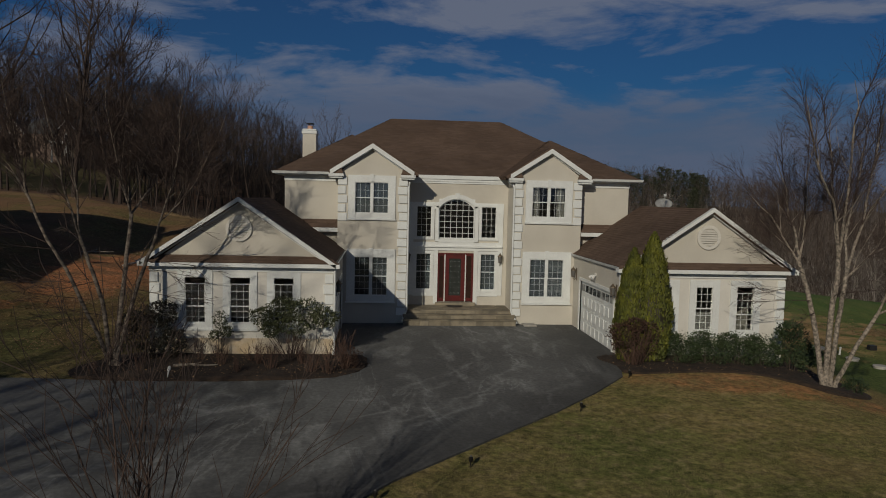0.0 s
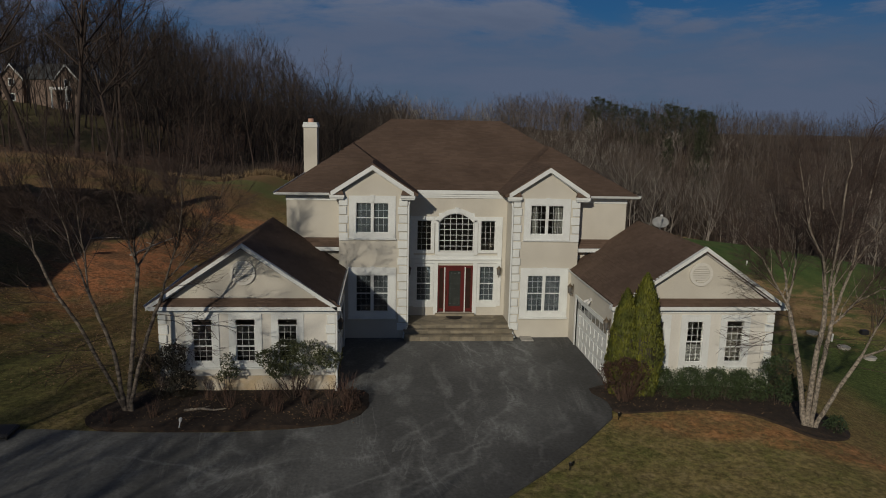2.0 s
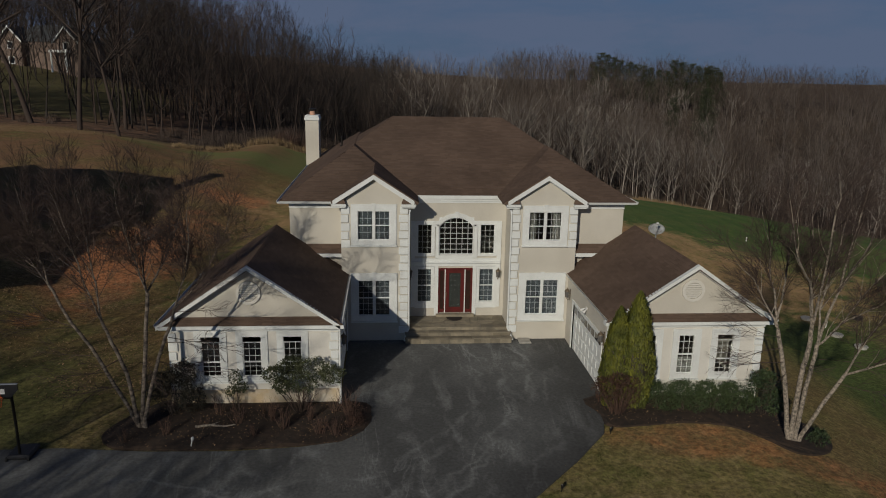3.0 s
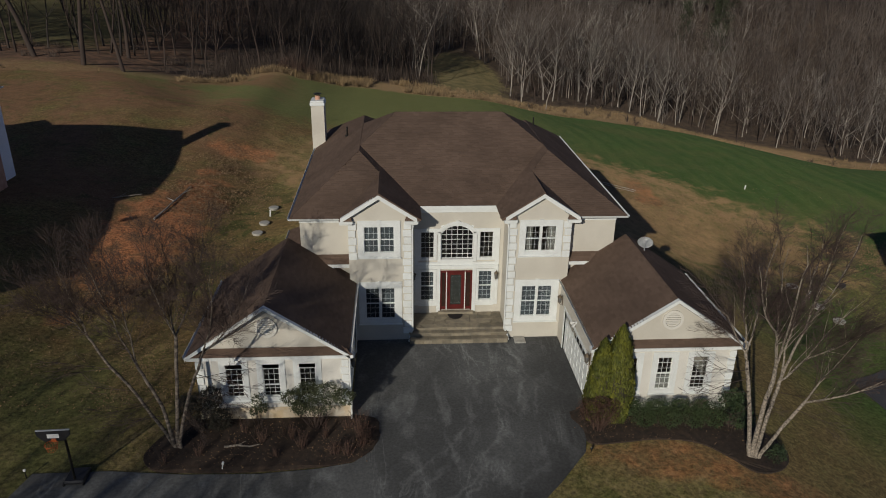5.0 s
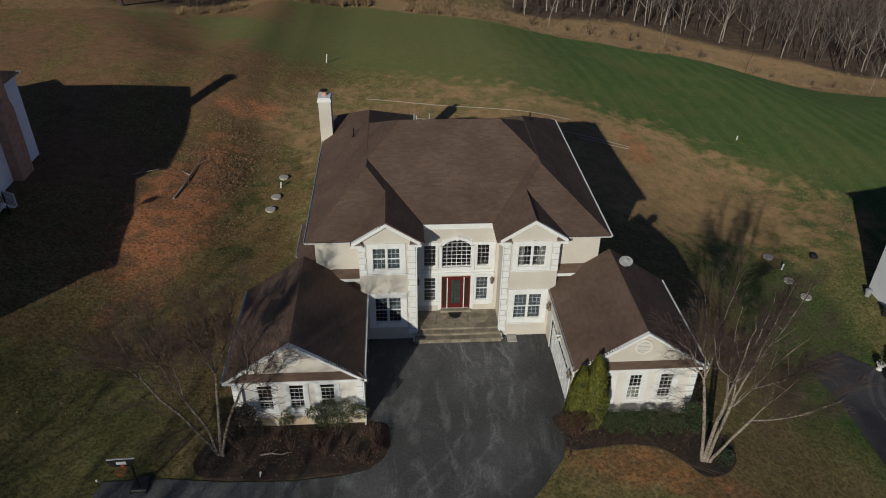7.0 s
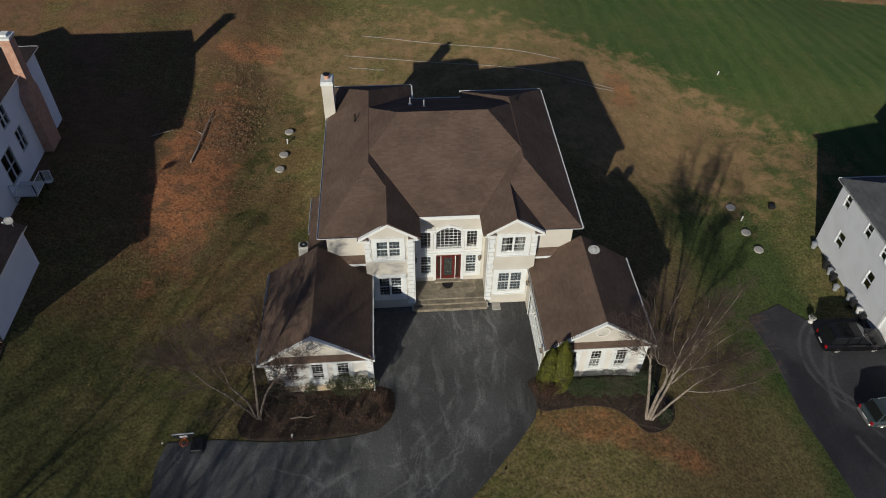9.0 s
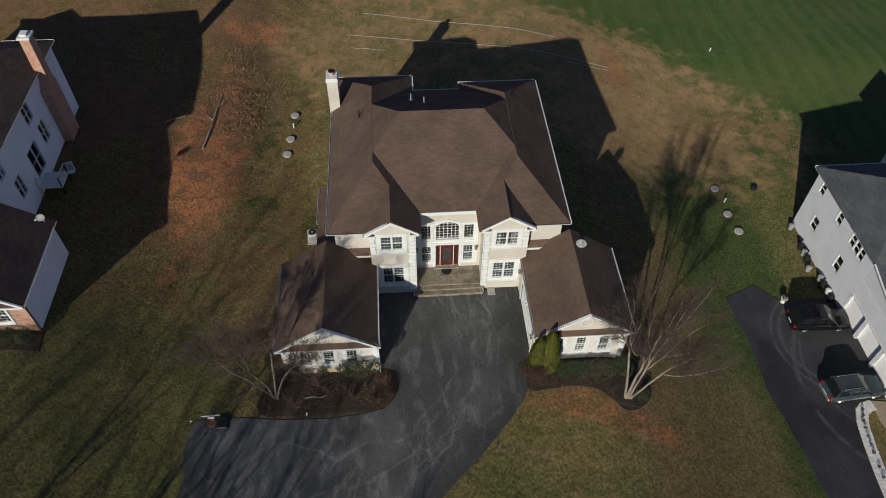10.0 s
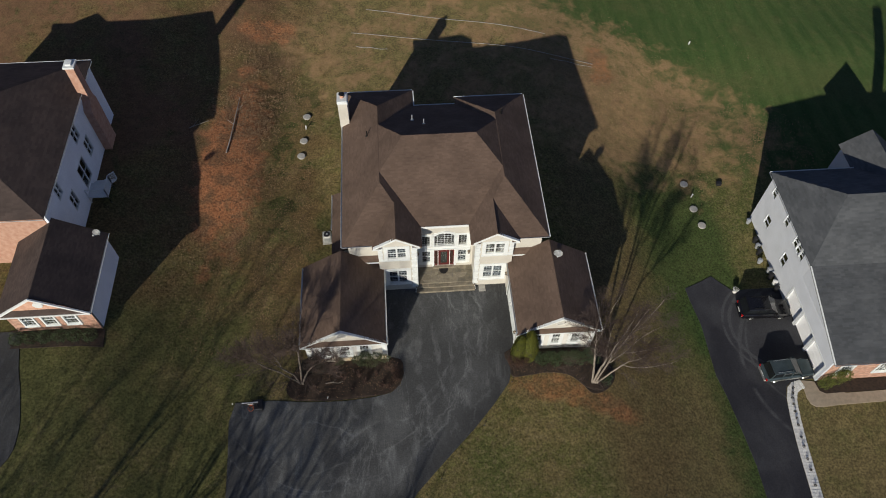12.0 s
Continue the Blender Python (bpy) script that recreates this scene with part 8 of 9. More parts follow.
            tube(bm, [m @ Vector((0, 0, -s * 0.06)), m @ Vector((0, 0, s * 0.05))], [0.21, 0.21], 16)
            part("rim", bm, M["car_silver"], w, "alloy rim")
    for x, z in ((-L - 0.03, 0.48), (L - 0.02, 0.45)):
        bm = bmesh.new()
        soft_box(bm, x - 0.07, x + 0.07, -W * 0.84, W * 0.84, z - 0.12, z + 0.1, 0.04)
        part("bumper", bm, M[lower], t)
    bm = bmesh.new()
    box(bm, -L - 0.045, -L - 0.02, -0.26, 0.26, belt * 0.6, belt * 0.6 + 0.11)
    part("plate", bm, M["white_plastic"], t, "blank pale number plate")
    bm = bmesh.new()
    box(bm, L - 0.01, L + 0.03, -W * 0.45, W * 0.45, belt * 0.5, belt * 0.68)
    part("grille", bm, M["black_plastic"], t)
    return t


car("suv", "black sport utility car parked nose to the garage", (30.1, -2.45, ground_z(30.1, -2.45) + 0.06), -2, 4.75, 1.86, 1.72, "car_black", "car_black", True)
car("estate_car", "grey-green estate car with silver lower panels", (30.15, -8.75, ground_z(30.15, -8.75) + 0.06), 4, 4.6, 1.76, 1.55, "car_green", "car_silver", False)


# ---- woods ----
def round_limbs(seed, height, count=9, boughs=6, twigs=6, wide=0.27, low=0.3, girth=0.0085):
    """Limbs of a bare broadleaf whose boughs and twigs fill a lobed dome."""
    rng = random.Random(seed)
    out = []
    r = height * girth
    pts, d = [Vector((0, 0, -0.6))], Vector((rng.gauss(0, 0.05), rng.gauss(0, 0.05), 1)).normalized()
    for k in range(5):
        d = (d + Vector((rng.gauss(0, 0.07), rng.gauss(0, 0.07), 0.06))).normalized()
        pts.append(pts[-1] + d * height * 0.78 / 5)
    out.append((pts, [r * f for f in (1.15, 0.92, 0.78, 0.6, 0.38, 0.16)], 0))
    lobes = [rng.uniform(0, 6.283) for _ in range(3)]
    for i in range(count):
        az = 2.4 * i + rng.uniform(-0.5, 0.5)
        el = -0.25 + 1.6 * ((i + rng.random()) / count) ** 0.8
        bulge = 1 + 0.16 * sum(math.cos(az - a) for a in lobes) / 2 + rng.uniform(-0.12, 0.08)
        tip = Vector((math.cos(az) * math.cos(el) * wide * bulge, math.sin(az) * math.cos(el) * wide * bulge, 0.6 + 0.36 * math.sin(el) * (0.75 + 0.25 * bulge))) * height
        reach = math.hypot(tip.x, tip.y)
        f = min(0.95, max(low, tip.z / height - (reach * rng.uniform(0.9, 1.5)) / height - 0.05) / 0.78)
        k = min(4, int(f * 5))
        start = pts[k].lerp(pts[k + 1], f * 5 - k)
        mid = start.lerp(tip, 0.5) + Vector((math.cos(az), math.sin(az), -0.5)) * reach * 0.12
        way = [start, start.lerp(mid, 0.5), mid, mid.lerp(tip, 0.55) + Vector((rng.gauss(0, 0.2), rng.gauss(0, 0.2), rng.gauss(0, 0.2))), tip]
        w = r * (0.62 - 0.3 * f)
        out.append((way, [w, w * 0.8, w * 0.6, w * 0.42, w * 0.2], 1))
        for b in range(boughs):
            u = 0.3 + 0.7 * (b + rng.random()) / boughs
            q = min(3, int(u * 4))
            p = way[q].lerp(way[q + 1], u * 4 - q)
            out_ = (p - Vector((0, 0, height * 0.5))).normalized()
            e = (out_ * 0.8 + (way[q + 1] - way[q]).normalized() * 0.5 + Vector((rng.gauss(0, 0.6), rng.gauss(0, 0.6), rng.gauss(0.1, 0.5)))).normalized()
            n = height * rng.uniform(0.08, 0.16) * (1.25 - 0.6 * u)
            side_ = Vector((rng.gauss(0, 0.12), rng.gauss(0, 0.12), 0.06)) * n
            bough = [p, p + e * n * 0.5 + side_, p + e * n]
            out.append((bough, [w * 0.32, w * 0.22, w * 0.1], 2))
            for c in range(twigs):
                v = 0.15 + 0.85 * (c + rng.random()) / twigs
                h = bough[0].lerp(bough[1], v * 2) if v < 0.5 else bough[1].lerp(bough[2], min(1.0, v * 2 - 1))
                g = (e * 0.7 + Vector((rng.gauss(0, 0.65), rng.gauss(0, 0.65), rng.gauss(0.2, 0.5)))).normalized() * height * rng.uniform(0.03, 0.07)
                out.append(([h, h + g * 0.5 + Vector((rng.gauss(0, 0.05), rng.gauss(0, 0.05), 0.04)), h + g], [w * 0.13, w * 0.1, w * 0.05], 3))
    return out


def tree_arrays(limbs, rng):
    """Light arrays for distant trees: tubes for trunk and limbs, ribbons for branches, single blades for twigs."""
    v, f = [], []
    for pts, radii, level in limbs:
        b = len(v)
        if level == 1:
            side_ = Vector((rng.gauss(0, 1), rng.gauss(0, 1), 0)).normalized()
            for i, p in enumerate(pts):
                v += [p - side_ * radii[i], p + side_ * radii[i]]
            for i in range(len(pts) - 1):
                q = b + 2 * i
                f += [(q, q + 1, q + 3), (q, q + 3, q + 2)]
        elif level == 0:
            k = 4
            for i, p in enumerate(pts):
                for j in range(k):
                    a = 2 * math.pi * j / k
                    v.append(p + radii[i] * Vector((math.cos(a), math.sin(a), 0)))
            for i in range(len(pts) - 1):
                for j in range(k):
                    p, q = b + i * k + j, b + i * k + (j + 1) % k
                    f += [(p, q, q + k), (p, q + k, p + k)]
        else:
            side_ = Vector((rng.gauss(0, 1), rng.gauss(0, 1), 0)).normalized()
            w = max(radii[0], 0.035 if level == 2 else 0.028)
            v += [pts[0] - side_ * w, pts[0] + side_ * w, pts[-1]]
            f.append((b, b + 1, b + 2))
    return np.array([tuple(p) for p in v], dtype=np.float32), np.array(f, dtype=np.int32)


def array_mesh(name, verts, tris, mat):
    data = bpy.data.meshes.new(name)
    data.vertices.add(len(verts))
    data.vertices.foreach_set("co", np.ascontiguousarray(verts, dtype=np.float32).ravel())
    data.loops.add(len(tris) * 3)
    data.loops.foreach_set("vertex_index", np.ascontiguousarray(tris, dtype=np.int32).ravel())
    data.polygons.add(len(tris))
    data.polygons.foreach_set("loop_start", np.arange(0, len(tris) * 3, 3, dtype=np.int32))
    data.update(calc_edges=True)
    data.materials.append(mat)
    return data


def scatter(name, kinds, places, mat, label, category):
    """One object of many small or far copies. places: (kind, x, y, z, turn, scale)."""
    vs, fs, n = [], [], 0
    for k, x, y, z, turn, s in places:
        v, f = kinds[k]
        c, d = math.cos(turn), math.sin(turn)
        w = np.empty_like(v)
        w[:, 0] = (v[:, 0] * c - v[:, 1] * d) * s + x
        w[:, 1] = (v[:, 0] * d + v[:, 1] * c) * s + y
        w[:, 2] = v[:, 2] * s + z
        vs.append(w)
        fs.append(f + n)
        n += len(v)
    ob = new(name, array_mesh(name, np.concatenate(vs), np.concatenate(fs), mat))
    return tagged(ob, label, category, "", "stuff")


def canopy(x, y):
    """How tall the woods stand: full on the left hill, lower in the hollow and on the outer slope."""
    low = step(x, -8, 12) * (1 - step(x, 30, 62))
    return 1.0 - 0.08 * low * step(y, 120, 190) - 0.1 * step(x, 85, 125) * step(y, 100, 180)


def in_fan(x, y, far=0.70):
    return abs(x + 3.5) < (y + 36) * far + 12


rng_w = random.Random(77)
# trees at the edge of the woods, each a thing
edge_kinds = []
for k in range(7):
    limbs_ = round_limbs(200 + k, (21, 18, 23, 16, 20, 19, 24)[k], 12, 7, 6, (0.27, 0.33, 0.25, 0.34, 0.29, 0.31, 0.24)[k], 0.24, 0.0066)
    crown = limbs_mesh("crown", limbs_, (7, 4, 3, 2), M["twig"], (2, 3), 0.011)
    edge_kinds.append((limbs_mesh("trunk", limbs_, (7, 4, 3, 3), M["bark_brown"], (0, 1)), limbs_mesh("trunk", limbs_, (7, 4, 3, 3), M["bark_pale"], (0, 1)), crown, limbs_mesh("crown", limbs_, (7, 4, 3, 2), M["twig_pale"], (2, 3), 0.011)))


def wood_tree(x, y, k, turn, s, label="tall bare deciduous tree at the edge of the woods"):
    t = thing("bare_tree", label, "tree", (x, y, ground_z(x, y)), "trees at the wood edge", turn)
    t.scale = (s, s, s)
    part("trunk", None, None, t, share=edge_kinds[k][1 if x > 4 and k % 3 else 0])
    part("crown", None, None, t, share=edge_kinds[k][3 if x > 4 and k % 3 else 2])


def in_glade(x, y):
    """An open grassy gap in the edge of the woods."""
    return ((x - 11) / 8.5) ** 2 + ((y - 118) / 23) ** 2 < 1


x = -92.0
while x < 120:
    y = along(WOOD_LINE, x) + rng_w.uniform(0.5, 9)
    if in_fan(x, y) and not in_glade(x, y) and not -55 < x < -36:
        wood_tree(x, y, rng_w.randint(0, 6), rng_w.uniform(0, 360), rng_w.uniform(1.2, 1.5) if -66 < x < -40 else rng_w.uniform(0.85, 1.15) if x < -28 else rng_w.uniform(0.6, 0.95))
    x += rng_w.uniform(1.2, 2.6) if x > -20 else rng_w.uniform(1.8, 4.0)
# the tallest of them, spreading and dark
for x, y, h, seed in ((-50.5, 66.5, 36, 231), (-43.0, 62.8, 33, 232), (-37.9, 62.3, 26, 233), (-41.5, 75, 30, 234)):
    limbs_ = round_limbs(seed, h, 16, 8, 7, 0.25, 0.36, 0.0088)
    t = thing("bare_tree", "very tall dark bare tree rising above the woods", "tree", (x, y, ground_z(x, y)), "trees at the wood edge", seed * 40.0)
    part("trunk", None, None, t, share=limbs_mesh("trunk", limbs_, (8, 5, 3, 3), M["bark_brown"], (0, 1)))
    part("crown", None, None, t, share=limbs_mesh("crown", limbs_, (7, 4, 3, 2), M["bark_brown"], (2, 3), 0.016))
for x, y, k, s in ((-36, 73, 5, 1.0), (-31, 76, 2, 0.85), (-27, 81, 0, 0.9), (-22, 86, 6, 0.5), (18.6, 98, 0, 0.62), (23.4, 91, 2, 0.55)):
    wood_tree(x, y, k, k * 50.0, s)
for x, y, k, s in ((50.6, 71, 3, 0.33), (69.8, 68.2, 1, 0.35), (29, 86, 3, 0.4), (42, 84, 1, 0.25)):
    wood_tree(x, y, k, 40.0, s, "small bare sapling in the dry grass below the woods")
# tall trees in front of the plot, behind the viewer, whose shade falls on lawn and drive
for x, y, k, s in ((-46, -45, 0, 0.95), (-40, -41, 2, 0.85), (-43, -38, 4, 0.8), (-33, -42, 5, 0.8), (-27, -47, 1, 0.85), (-50, -40, 5, 0.9), (-36, -47, 6, 0.8), (-48, -50, 3, 1.1), (-24.0, -33.5, 3, 1.0), (-24, -38, 6, 0.7), (-30, -36, 0, 0.9), (-34, -33, 4, 0.9), (-26, -41, 2, 0.85), (-23.5, -30.5, 5, 0.62), (-26.5, -28.5, 1, 0.6), (-25.5, -35, 0, 0.6)):
    wood_tree(x, y, k, 70.0 * k, s, "bare deciduous tree beside the road in front")

# woods behind, one mass
far_kinds = []
for k in range(6):
    far_kinds.append(tree_arrays(round_limbs(300 + k, (20, 22, 18, 21, 23, 19)[k], 10, 6, 6, (0.27, 0.25, 0.32, 0.29, 0.24, 0.33)[k], 0.26, 0.0075), random.Random(k)))


def woods(mat, count, share_seed, label, x0, x1, deep):
    rng = random.Random(share_seed)
    spots, tries = [], 0
    while len(spots) < count and tries < 40000:
        tries += 1
        x = rng.uniform(x0, x1)
        d = deep * rng.random() ** 1.4
        y = along(WOOD_LINE, x) + 6 + d
        if not in_fan(x, y, 0.68) or in_glade(x, y):
            continue
        if x < -50 and 78 < y < 130 and rng.random() < 0.96:
            continue
        if noise.noise(Vector((x * 0.05, y * 0.05, share_seed))) < -0.12 * (share_seed % 3):
            continue
        spots.append((rng.randint(0, 5), x, y, ground_z(x, y), rng.uniform(0, 6.28), rng.uniform(0.6, 1.15) * (1.0 if x < -32 else 0.8 if x < 26 else 0.66) * canopy(x, y)))
    scatter("woods", far_kinds, spots, M[mat], label, "woods")


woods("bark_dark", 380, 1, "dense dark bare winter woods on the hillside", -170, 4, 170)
woods("bark_brown", 350, 2, "dense bare brown winter woods on the hillside", -170, 10, 190)
woods("twig_grey", 420, 4, "dense bare grey-brown woods below the hill", -4, 210, 100)
woods("twig", 300, 7, "dense bare brown woods up the hill", 0, 230, 240)
woods("bark_pale", 90, 5, "pale bare trees among the winter woods", 0, 160, 60)


# woods beyond, fading into the distance
thin_kinds = [tree_arrays(round_limbs(340 + k, (19, 21, 17, 20)[k], 8, 5, 4, (0.32, 0.29, 0.36, 0.3)[k], 0.25, 0.0075), random.Random(40 + k)) for k in range(4)]


def far_woods(mat, count, seed, label):
    rng = random.Random(seed)
    spots = []
    while len(spots) < count:
        y = 185 + 500 * rng.random() ** 2.6
        x = rng.uniform(-0.5, 0.75) * (y + 60)
        spots.append((rng.randint(0, 3), x, y, ground_z(x, y), rng.uniform(0, 6.28), rng.uniform(0.75, 1.1) * (0.6 if x > 10 else 0.8) * canopy(x, y)))
    scatter("woods", thin_kinds, spots, M[mat], label, "woods")


far_woods("twig", 260, 51, "distant brown winter woods to the horizon")
far_woods("bark_brown", 220, 52, "distant grey winter woods to the horizon")


def hill_woods(mat, count, seed, label, x0, x1, y0, y1, s0, s1):
    rng = random.Random(seed)
    spots = []
    while len(spots) < count:
        x, y = rng.uniform(x0, x1), rng.uniform(y0, y1)
        if in_fan(x, y, 0.70) and not in_glade(x, y):
            spots.append((rng.randint(0, 3), x, y, ground_z(x, y), rng.uniform(0, 6.28), rng.uniform(s0, s1) * canopy(x, y)))
    scatter("woods", thin_kinds, spots, M[mat], label, "woods")


hill_woods("twig", 740, 61, "brown bare woods covering the far slope", 5, 190, 125, 225, 0.5, 0.78)
hill_woods("twig_pale", 350, 62, "grey bare trees on the far slope", 5, 170, 118, 200, 0.5, 0.75)
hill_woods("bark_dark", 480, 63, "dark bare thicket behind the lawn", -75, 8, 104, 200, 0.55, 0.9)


# pines among the bare trees
def pine_meshes(seed, height):
    rng = random.Random(seed)
    bm = bmesh.new()
    for w in range(16):
        f = 0.25 + 0.75 * w / 15
        reach = height * 0.24 * (1.12 - f) ** 0.6 * rng.uniform(0.6, 1.15) + 0.4
        for b in range(6):
            a = rng.uniform(0, 6.283)
            for _ in range(36):
                s = rng.uniform(0.2, 1.0)
                c = Vector((math.cos(a) * reach * s + rng.gauss(0, 0.3), math.sin(a) * reach * s + rng.gauss(0, 0.3), height * f + reach * s * 0.15 + rng.gauss(0, 0.25)))
                leaf(bm, c, rng.uniform(0.3, 0.7), rng, 0.4, 0.4)
    d = bpy.data.meshes.new("crown")
    bm.to_mesh(d)
    bm.free()
    d.materials.append(M["leaf_pine"])
    bm = bmesh.new()
    tube(bm, [(0, 0, -0.5), (0, 0, height * 0.5), (0, 0, height)], [height * 0.014, height * 0.009, 0.03], 7)
    e = bpy.data.meshes.new("trunk")
    bm.to_mesh(e)
    bm.free()
    e.materials.append(M["bark"])
    return e, d


pines = [pine_meshes(400 + k, 22) for k in range(3)]
for k in range(24):
    x = 60 + 44 * ((k * 0.618) % 1.0)
    y = 186 - 0.1 * (x - 60) + 14 * ((k * 0.37) % 1.0)
    s = 0.55 + 0.17 * ((k * 0.77) % 1.0)
    if k > 20:
        x, y, s = ((80, 152, 0.85), (74, 160, 0.6), (52, 186, 0.42))[k - 21]
    t = thing("pine_tree", "tall dark green pine among the bare trees", "tree", (x, y, ground_z(x, y)), "pines on the hill", k * 37.0)
    t.scale = (s, s, s)
    part("trunk", None, None, t, share=pines[k % 3][0])
    part("crown", None, None, t, share=pines[k % 3][1])

for k, (x, y) in enumerate(((33.9, 73.5), (36, 84), (43, 80), (47.5, 81.5), (61, 82), (26, 88), (70, 78), (40, 92), (57, 80), (34, 88), (78, 72), (20, 89), (65, 76), (40, 78), (29, 84), (52, 90))):
    bare_shrub("tangled bare brown shrub in the dry grass", (x, y), 1.0 + 0.9 * ((k * 0.618) % 1), 34, 610 + k, "twig", 0.8, "shrubs below the woods")

for k, (x, y, h) in enumerate(((-18.0, 78.0, 3.4), (-16.2, 79.0, 2.8), (-19.9, 77.4, 2.2))):
    bare_shrub("rounded russet bare shrub in the dry grass", (x, y), h, 90, 660 + k, "red_twig", 0.9, "shrubs below the woods")


# brush, dry grass, leaves and turf
def blades(rng, n, h, w, spread):
    v, f = [], []
    for _ in range(n):
        a, q = rng.uniform(0, 6.283), rng.uniform(0, 6.283)
        r = spread * rng.random() ** 0.5
        p = Vector((r * math.cos(q), r * math.sin(q), -0.02))
        s = Vector((math.cos(a), math.sin(a), 0)) * w
        hh = h * rng.uniform(0.5, 1.15)
        tip = p + Vector((rng.gauss(0, 0.3) * hh, rng.gauss(0, 0.3) * hh, hh))
        b = len(v)
        v += [p - s, p + s, tip]
        f.append((b, b + 1, b + 2))
    return np.array([tuple(p) for p in v], dtype=np.float32), np.array(f, dtype=np.int32)


grass_kinds = [blades(random.Random(500 + k), 26, 0.9, 0.035, 0.5) for k in range(5)]
places = []
for _ in range(5600):
    x = rng_w.uniform(-95, 125)
    ya, yb = along(GRASS_LINE, x), along(WOOD_LINE, x)
    y = ya + 0.6 + max(3.0, min(yb - ya, 34)) * rng_w.random() ** (2.4 if x > 6 else 1.6) + rng_w.gauss(0, 0.5)
    if in_fan(x, y) and noise.noise(Vector((x * 0.12, y * 0.12, 9))) > (-0.12 if x > -4 else -0.02 if x > -30 else 0.08):
        places.append((rng_w.randint(0, 4), x, y, ground_z(x, y), rng_w.uniform(0, 6.28), rng_w.uniform(0.6, 1.3) * (0.6 if x > 6 else 0.6 if x < -26 else 1.0)))
scatter("dry_grass", grass_kinds, places, M["dry_grass"], "band of tall straw-coloured dry grass along the woods", "grass")
brush_kinds = [blades(random.Random(520 + k), 60, 1.8, 0.022, 1.0) for k in range(4)]
places = []
for _ in range(1300):
    x = rng_w.uniform(-110, 140) if rng_w.random() < 0.75 else rng_w.uniform(-32, 6)
    y = along(WOOD_LINE, x) + 3.5 + 22 * rng_w.random() ** 1.3
    if in_fan(x, y) and not in_glade(x, y) and (-30 < x < 8 or noise.noise(Vector((x * 0.15, y * 0.15, 2))) > (0.25 if x < 0 else 0.1)):
        places.append((rng_w.randint(0, 3), x, y, ground_z(x, y), rng_w.uniform(0, 6.28), rng_w.uniform(0.5, 1.3) * (1.15 if -32 < x < 6 else 0.7 if x < 0 else 1.0)))
scatter("brush", brush_kinds, places, M["twig"], "tangled brown undergrowth at the foot of the woods", "undergrowth")


def flat_leaf(seed):
    rng = random.Random(seed)
    v, f = [], []
    for _ in range(5):
        c = Vector((rng.gauss(0, 0.6), rng.gauss(0, 0.6), 0.02))
        a = rng.uniform(0, 6.283)
        d, w = Vector((math.cos(a), math.sin(a), rng.gauss(0, 0.25))) * 0.07, Vector((-math.sin(a), math.cos(a), rng.gauss(0, 0.25))) * 0.04
        b = len(v)
        v += [c - d, c + w, c + d, c - w]
        f += [(b, b + 1, b + 2), (b, b + 2, b + 3)]
    return np.array([tuple(p) for p in v], dtype=np.float32), np.array(f, dtype=np.int32)


def on_paving(x, y):
    return (-12.5 < x < 12.5 and -7.2 < y < 18.3) or (-18.5 < x < 5.6 and y < -7) or (25 < x < 53 and -13 < y < 10) or (x < -28 and -5 < y < 22)


turf_kinds = [blades(random.Random(560 + k), 22, 0.075, 0.007, 0.22) for k in range(5)]
places = []
for _ in range(6500):
    x, y = rng_w.uniform(-4, 24), rng_w.uniform(-27, -8)
    inside = x + 3.2 > (y + 17.6) * 1.02 if y < -9.6 else x > 13.8
    if y < -9.6 and 9.6 < x < 14.0 and y > -11.3:
        inside = False
    if inside and (y < -9.6 or x > 13.8):
        places.append((rng_w.randint(0, 4), x, y, ground_z(x, y), rng_w.uniform(0, 6.28), rng_w.uniform(0.7, 1.3)))
scatter("turf", turf_kinds, places, M["turf_blade"], "short olive and straw-coloured turf before the garage wing", "grass")
litter_kinds = [flat_leaf(540 + k) for k in range(6)]
places = []
for _ in range(13000):
    zone = rng_w.random()
    if zone < 0.5:
        x, y = rng_w.gauss(-20, 5), rng_w.uniform(2, 46)
    elif zone < 0.68:
        x, y = rng_w.gauss(5, 13), rng_w.gauss(32, 5)
    elif zone < 0.94:
        x = rng_w.uniform(10, 29)
        y = 33 - 0.75 * (x - 10) + rng_w.gauss(0, 4)
    else:
        x, y = rng_w.uniform(-27, -15), rng_w.uniform(-6, 8)
    if on_paving(x, y) or noise.noise(Vector((x * 0.25, y * 0.25, 3))) < -0.15:
        continue
    places.append((rng_w.randint(0, 5), x, y, ground_z(x, y) + 0.01, rng_w.uniform(0, 6.28), rng_w.uniform(0.4, 0.85)))
for _ in range(9500):
    zone = rng_w.random()
    big = 1.0
    if zone < 0.34:
        x, y, big = rng_w.gauss(-18.6, 2.0), rng_w.uniform(19, 33), 1.5
    elif zone < 0.72:
        u = rng_w.random()
        x, y, big = 14 + 27 * u + rng_w.gauss(0, 1.8), 36 - 16 * u ** 0.8 + rng_w.gauss(-2.5, 2.6), 1.5
    else:
        x, y = -11.5 - 1.3 * rng_w.randint(0, 6) + rng_w.gauss(0, 0.3), rng_w.uniform(-6, 16)
    if on_paving(x, y) or noise.noise(Vector((x * 0.35, y * 0.35, 5))) < -0.05:
        continue
    places.append((rng_w.randint(0, 5), x, y, ground_z(x, y) + 0.01, rng_w.uniform(0, 6.28), rng_w.uniform(0.4, 0.8) * big))
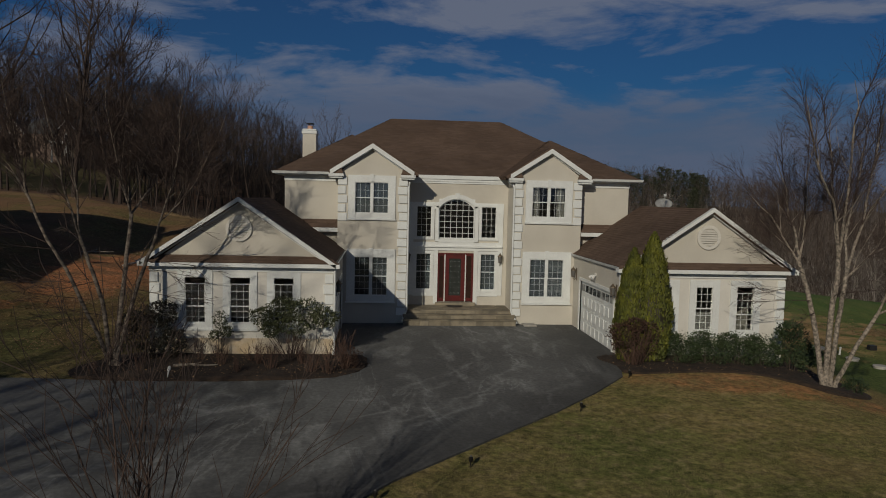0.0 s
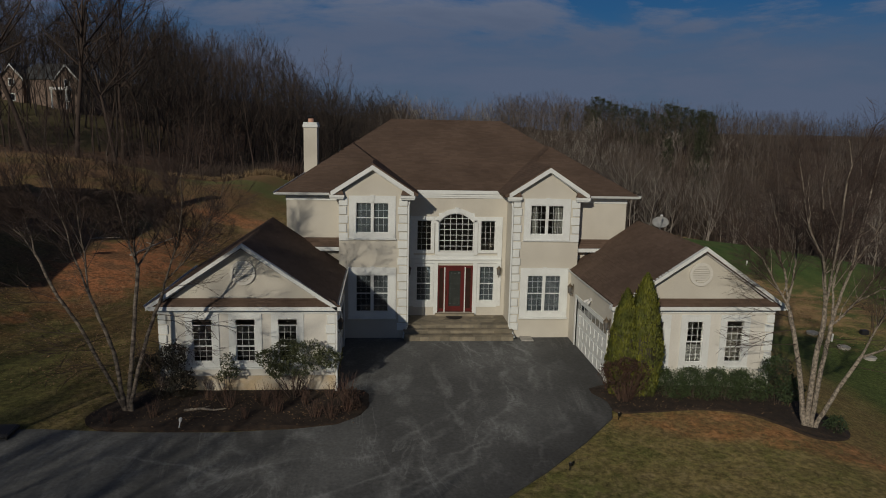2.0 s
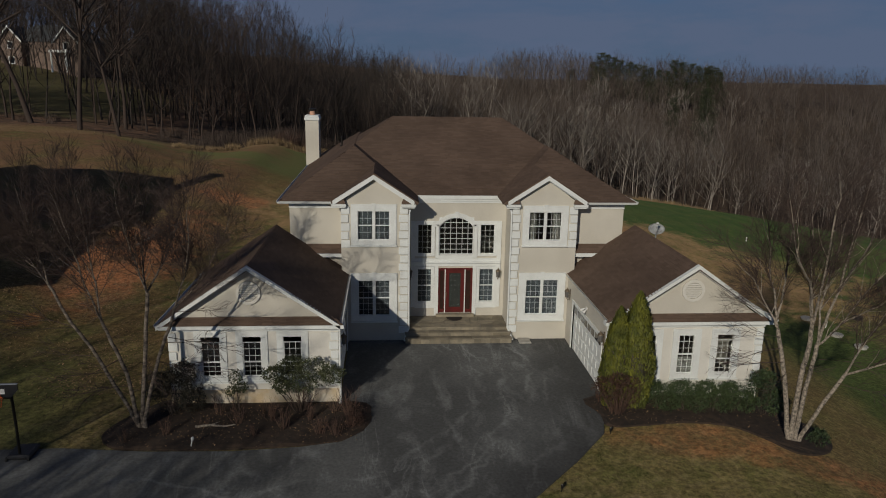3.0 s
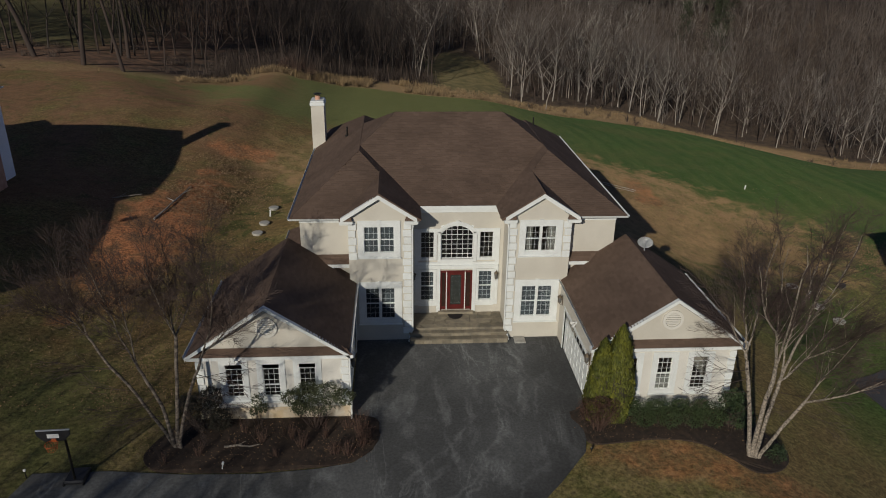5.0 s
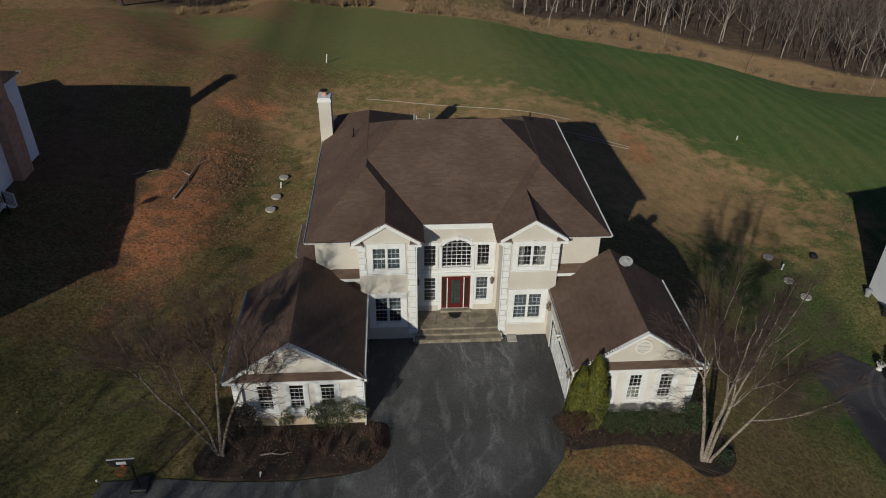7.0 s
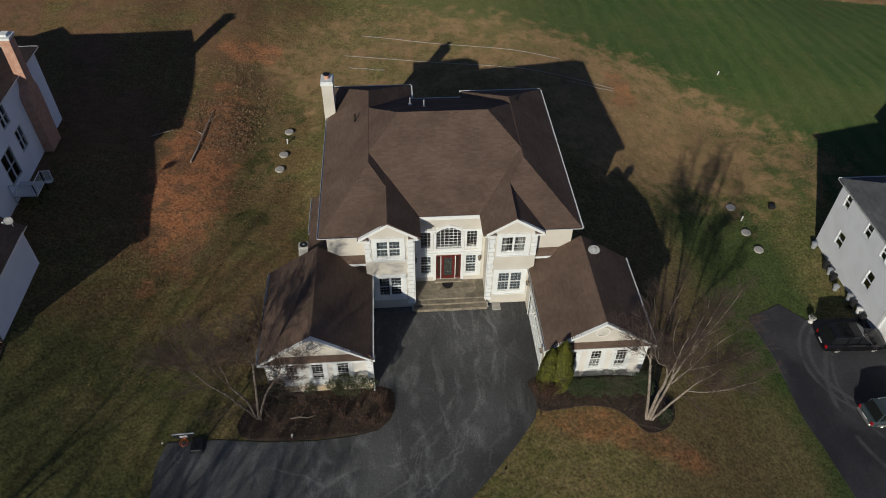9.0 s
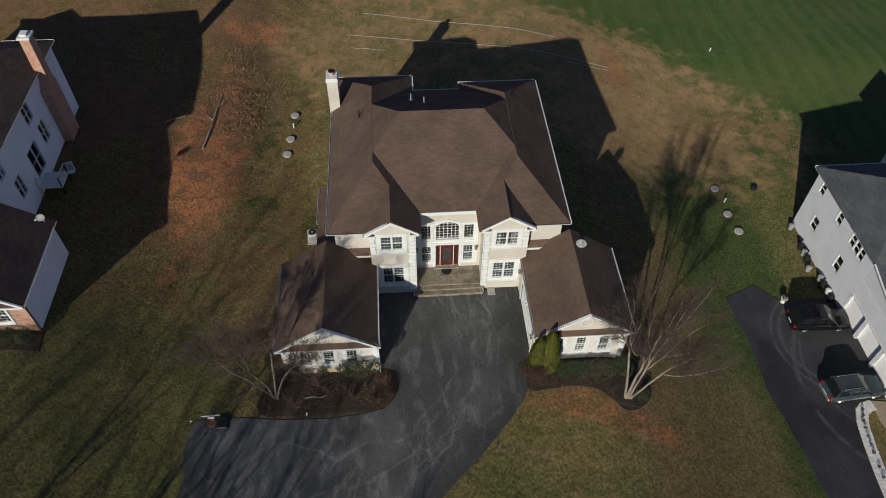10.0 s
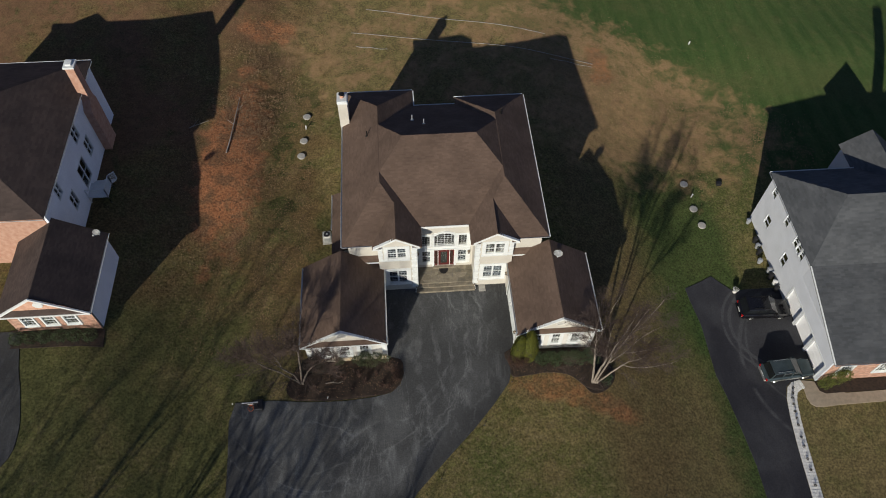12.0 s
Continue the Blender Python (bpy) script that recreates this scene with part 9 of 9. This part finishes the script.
for _ in range(300):
    x, y = (rng_w.uniform(-14.5, -4.8), rng_w.uniform(-9.8, -7.0)) if rng_w.random() < 0.7 else (rng_w.uniform(5.2, 13.3), rng_w.uniform(-9.0, -7.2))
    places.append((rng_w.randint(0, 5), x, y, ground_z(x, y) + 0.11, rng_w.uniform(0, 6.28), rng_w.uniform(0.35, 0.7)))
scatter("leaf_litter", litter_kinds, places, M["litter"], "scattered dry brown leaves on turf and soil", "leaves")


# ---- far houses on the hill ----
def far_house(x, y, turn, seed):
    g = ground_z(x, y)
    t = thing("house", "distant red-brick house with grey gables on the hillside", "house", (x, y, g), "houses on the hill", turn)
    bm = bmesh.new()
    box(bm, -8, 8, 0, 9, -2, 5.6)
    part("wall", bm, M["brick_far"], t)
    slopes("roof", t, hip(-8.4, 8.4, -0.4, 9.4, 5.6, ((-4, 4.5, 9.0), (4, 4.5, 9.0))), M["grey_shingle"], seed=seed, tab=0.9, course=0.4)
    for gx in (-6.3, 5.0):
        bm = bmesh.new()
        box(bm, gx - 2.2, gx + 2.2, -1.6, 0, -2, 5.6)
        prism(bm, [(gx - 2.2, 5.6), (gx + 2.2, 5.6), (gx, 8.2)], -1.6, 0)
        part("gable_bay", bm, M["brick_far"], t)
        slopes("gable_roof", t, gable(gx - 2.6, gx + 2.6, gx, -2.0, 4, 5.4, 8.5), M["grey_shingle"], seed=seed + 1, tab=0.9, course=0.4)
        bm = bmesh.new()
        for s in (-1, 1):
            prism(bm, [(gx, 8.6), (gx, 8.2), (gx + s * 2.6, 5.1), (gx + s * 2.6, 5.5)], -2.1, -1.95)
        part("rake_board", bm, M["trim"], t)
        for z in (1.0, 4.0):
            bm = bmesh.new()
            box(bm, gx - 0.6, gx + 0.6, -1.7, -1.6, z, z + 1.5)
            w = part("window", bm, M["trim"], t)
            bm = bmesh.new()
            box(bm, gx - 0.45, gx + 0.45, -1.72, -1.7, z + 0.12, z + 1.38)
            part("pane", bm, M["dark_glass"], w)
    bm = bmesh.new()
    box(bm, 2.2, 5.8, -3.4, -1.6, 3.4, 3.9)
    part("portico_roof", bm, M["trim"], t)
    for s in (2.5, 5.5):
        bm = bmesh.new()
        disc(bm, s, -3.1, -0.5, 3.4, 0.2, 0.17, 10)
        part("column", bm, M["trim"], t)


far_house(-73.5, 125.0, -4, 91)
far_house(-96.0, 124.0, 6, 93)
